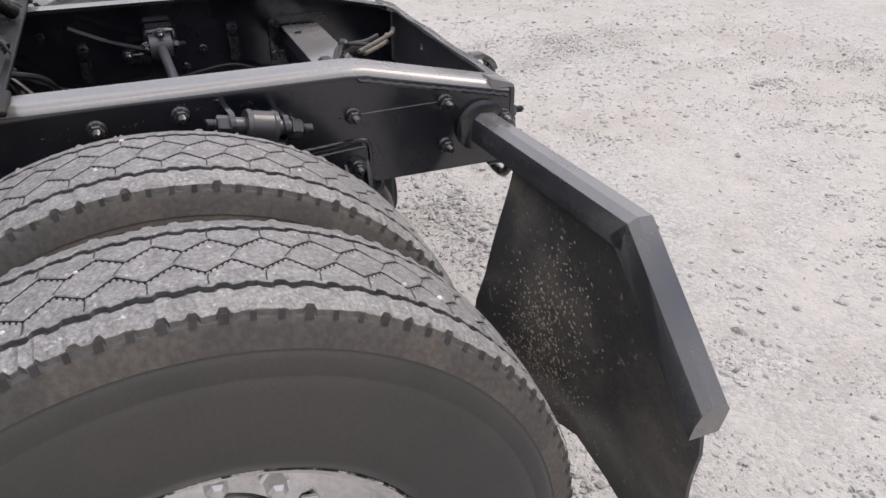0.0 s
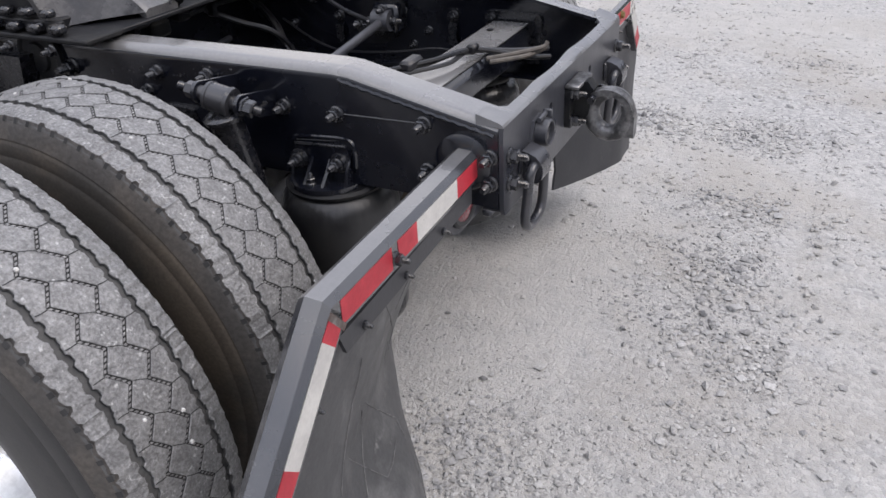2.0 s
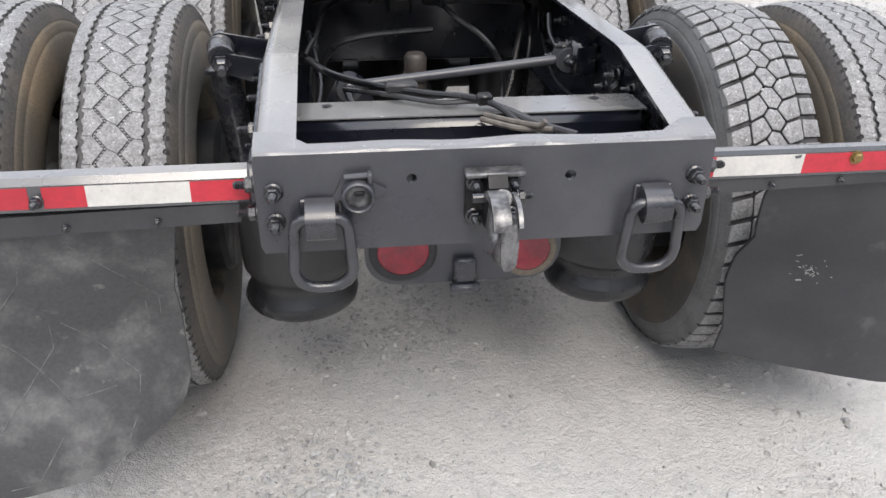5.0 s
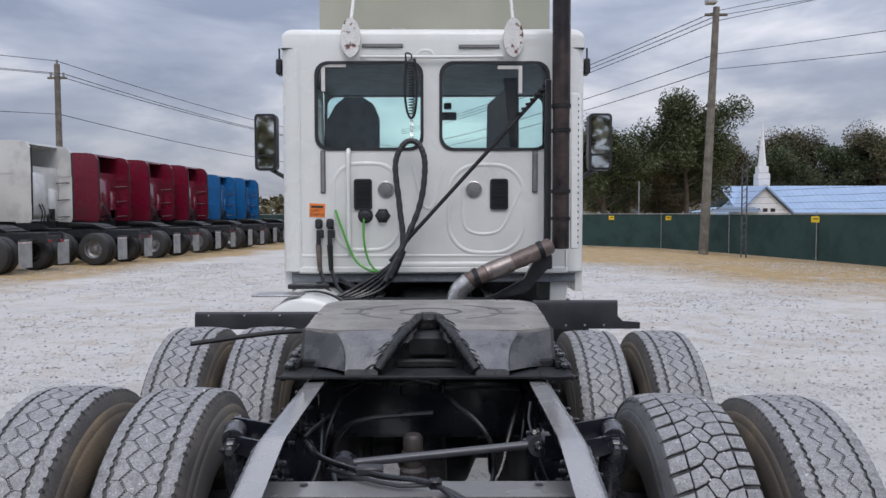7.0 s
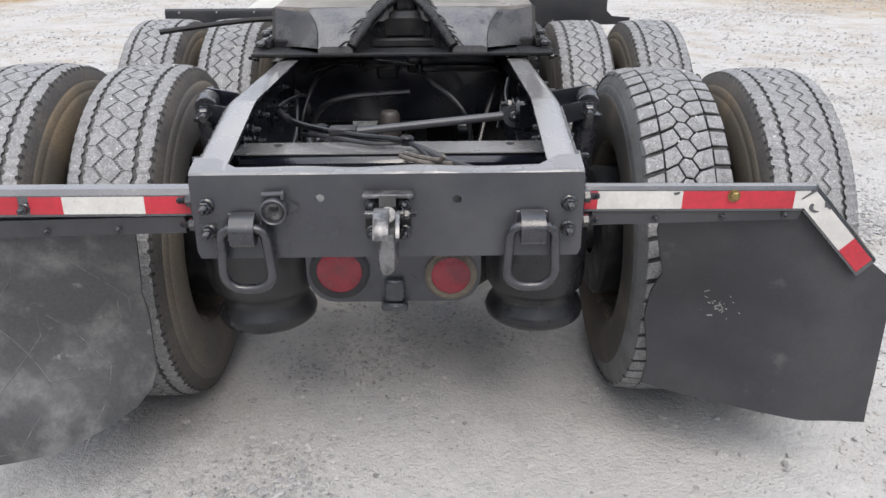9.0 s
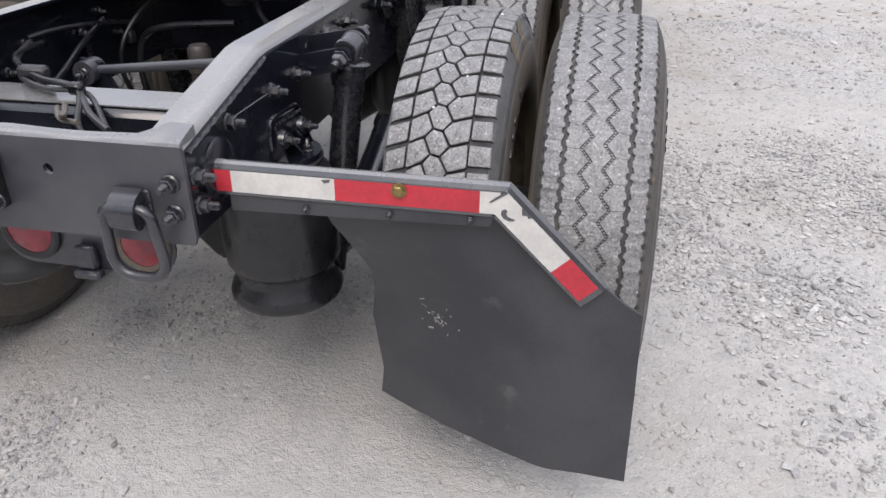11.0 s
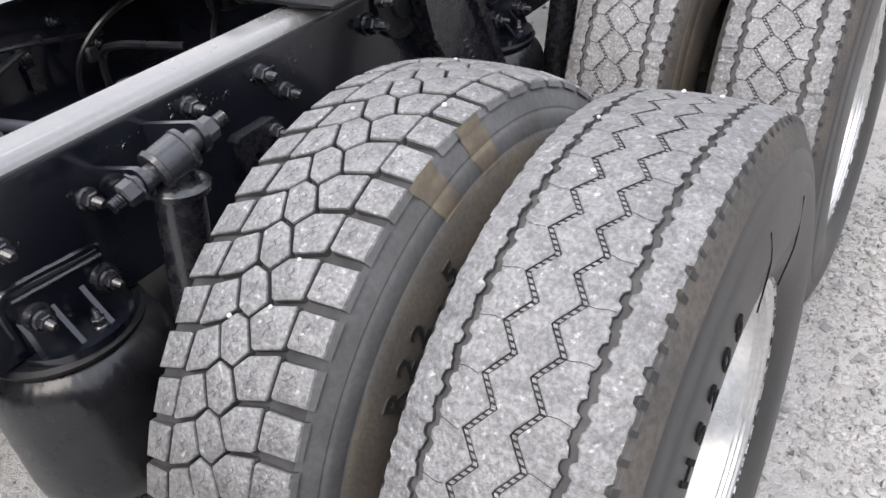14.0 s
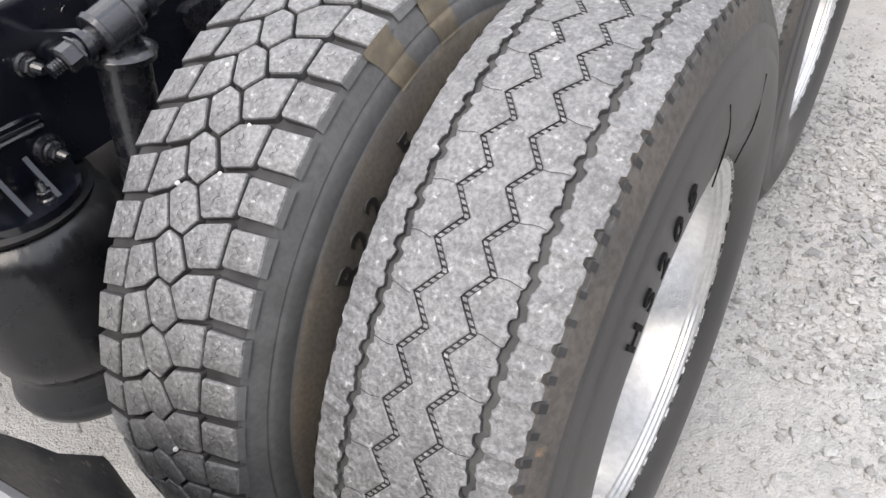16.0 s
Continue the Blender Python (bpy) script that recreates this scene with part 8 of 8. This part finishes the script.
# ---- white church hall ----
church = thing("church_hall", "white church hall with a pale blue roof and steeple", "church")
SIDING = material("white_siding", (0.72, 0.73, 0.74), 0.6, second=(0.66, 0.67, 0.68), scale=1.5, bump=0.2, bump_scale=10)
BLUE_ROOF = material("pale_blue_metal_roof", (0.25, 0.35, 0.50), 0.45, metal=0.2, second=(0.30, 0.40, 0.54), scale=0.6, grain=0.04, bump=0.2, bump_scale=8)
part("wall", Geo().box((47.5, 80, 0.9), (35, 9.5, 1.8), 0.02), SIDING, church)
roofm = part("roof", Geo().prism([(74.6, 1.72), (80.0, 4.55), (85.4, 1.72), (85.4, 1.60), (80.0, 4.40), (74.6, 1.60)], 29.5, 66.0, "yz"), BLUE_ROOF, church, "pale blue ribbed metal roof")
for i in range(60):
    part("seam", Geo().tube([(30.0 + 0.6 * i, 74.6, 1.75), (30.0 + 0.6 * i, 80.0, 4.56)], 0.012, 4), BLUE_ROOF, roofm)
part("gable", Geo().prism([(28.6, 1.2), (31.6, 4.05), (34.6, 1.2)], 73.4, 74.6, "xz"), SIDING, church)
part("gable_roof", Geo().prism([(28.2, 1.15), (31.6, 4.35), (35.0, 1.15), (34.8, 1.15), (31.6, 4.15), (28.4, 1.15)], 73.0, 79.0, "xz"), BLUE_ROOF, church)
part("porch_roof", Geo().prism([(24.5, 1.75), (27.0, 2.25), (30.0, 2.25), (31.0, 1.75)], 72.0, 75.0, "xz"), BLUE_ROOF, church)
for i in range(3):
    part("window", Geo().box((30.9 + 0.75 * i, 73.38, 1.95), (0.45, 0.04, 0.35), 0.005), BLACK, church)
st = part("steeple", Geo().box((33.6, 79.0, 5.0), (1.25, 1.25, 1.6), 0.04).box((33.6, 79.0, 6.2), (1.0, 1.0, 0.7), 0.03), SIDING, church, "white steeple")
part("spire", Geo().tube([(33.6, 79.0, 6.6), (33.6, 79.0, 11.4)], [0.45, 0.02], 8), SIDING, st)

# ---- trees ----
BARK = material("tree_bark", (0.075, 0.06, 0.045), 0.9, second=(0.05, 0.04, 0.03), scale=4, bump=0.6, bump_scale=20)
LEAF = material("green_foliage", (0.090, 0.110, 0.058), 0.8, second=(0.064, 0.080, 0.044), scale=0.35, grain=0.1, bump=0, island=0.22, spec=0.15)
LEAF_OLIVE = material("olive_foliage", (0.105, 0.096, 0.056), 0.8, second=(0.076, 0.076, 0.044), scale=0.25, grain=0.1, bump=0, island=0.22, spec=0.15)


def tree(seed, high, wide, leaf, label, count=30000):
    rnd = random.Random(seed)
    t = thing("tree", label, "tree", group="trees behind the fence")
    g = Geo().tube(curve([(0, 0, 0), (0.1, 0.05, high * 0.3), (-0.1, 0.1, high * 0.6), (0.05, 0, high * 0.9)], 5), [0.26 * (1 - 0.05 * i) for i in range(16)], 8)
    clumps = []
    for i in range(13):
        a, z0 = rnd.uniform(0, 6.28), high * rnd.uniform(0.22, 0.70)
        r = wide * rnd.uniform(0.45, 0.95)
        e = Vector((r * math.cos(a), r * math.sin(a), z0 + high * rnd.uniform(0.08, 0.28)))
        g.tube(curve([(0, 0, z0), (e.x * 0.5, e.y * 0.5, z0 + 0.35 * (e.z - z0)), e], 4), [0.09 * (1 - 0.09 * q) for q in range(9)], 5)
        clumps += [(e, wide * rnd.uniform(0.26, 0.42)), (Vector((e.x * 0.55, e.y * 0.55, (e.z + z0) / 2 + 0.8)), wide * rnd.uniform(0.22, 0.36))]
    clumps += [(Vector((rnd.uniform(-1, 1) * wide * 0.4, rnd.uniform(-1, 1) * wide * 0.4, high * rnd.uniform(0.74, 0.95))), wide * rnd.uniform(0.22, 0.38)) for _ in range(9)]
    part("trunk", g, BARK, t)
    leaves = Geo()
    v, f = [], []
    for i in range(count):
        c, r = clumps[i % len(clumps)]
        d = Vector((rnd.gauss(0, 1), rnd.gauss(0, 1), rnd.gauss(0, 0.8))).normalized() * r * (0.35 + 0.75 * rnd.random())
        p = c + d
        s = 0.05 + 0.10 * rnd.random()
        q = Euler((rnd.uniform(-1, 1), rnd.uniform(-1, 1), rnd.uniform(0, 6.28))).to_matrix()
        o = len(v)
        v += [tuple(p + q @ Vector(w) * s) for w in ((-1, 0, 0), (0, -0.5, 0.15), (1, 0, 0), (0, 0.55, -0.1))]
        f.append((o, o + 1, o + 2, o + 3))
    leaves.add(v, f)
    part("crown", leaves, leaf, t, fix=False)
    return t


oak = tree(11, 11.2, 4.4, LEAF, "tall green broadleaf tree behind the fence", 46000)
oak.matrix_basis = pose(19.6, 60, -0.5)
oak2 = tree(23, 10.0, 4.2, LEAF_OLIVE, "olive-green broadleaf tree behind the fence")
oak2.matrix_basis = pose(29.5, 104, -0.5)
pine = tree(31, 9.0, 3.6, LEAF, "dense green tree behind the fence")
pine.matrix_basis = pose(12.5, 58, -0.5)
spread = random.Random(8)
for i in range(5):
    copy_thing(pine if i % 2 else oak2, pose(6 + 3.0 * i, 66 + spread.uniform(-6, 6), -0.6, 0, 0, spread.uniform(0, 360)) @ Matrix.Scale(spread.uniform(0.62, 0.8), 4))
for i in range(20):
    k = spread.uniform(1.05, 1.3)
    copy_thing(oak2 if i % 3 else pine, pose(24 + 3.3 * i, 104 + spread.uniform(-8, 10), -0.6, 0, 0, spread.uniform(0, 360)) @ Matrix.Scale(k, 4))


def far_woods():
    rnd = random.Random(2)
    v, f = [], []
    for i in range(15000):
        back = i >= 9000
        a = rnd.uniform(105, 255) if back else rnd.uniform(-62, 75)
        d = rnd.uniform(62, 80) if back else rnd.uniform(150, 190)
        x, y = d * math.sin(radians(a)), d * math.cos(radians(a))
        top = 5.5 + 3.2 * noise.noise((a * 0.35, 0, 0)) + 2.0 * noise.noise((a * 1.3, 3, 0)) + ((8.0 if abs(a - 180) > 8.5 else 1.0) if back else 0.0)
        z = top * rnd.random() ** 0.7
        s = rnd.uniform(0.6, 1.3)
        q = Euler((rnd.uniform(-1, 1), rnd.uniform(-1, 1), rnd.uniform(0, 6.28))).to_matrix()
        o = len(v)
        v += [tuple(Vector((x, y, z)) + q @ Vector(w) * s) for w in ((-1, 0, 0.2), (0, -0.6, 0), (1, 0, 0.1), (0, 0.6, 0.3))]
        f.append((o, o + 1, o + 2, o + 3))
    tagged(part("far_woods", Geo().add(v, f), LEAF_OLIVE, None, fix=False), "distant line of olive-green woods", "woods", kind="stuff")


far_woods()
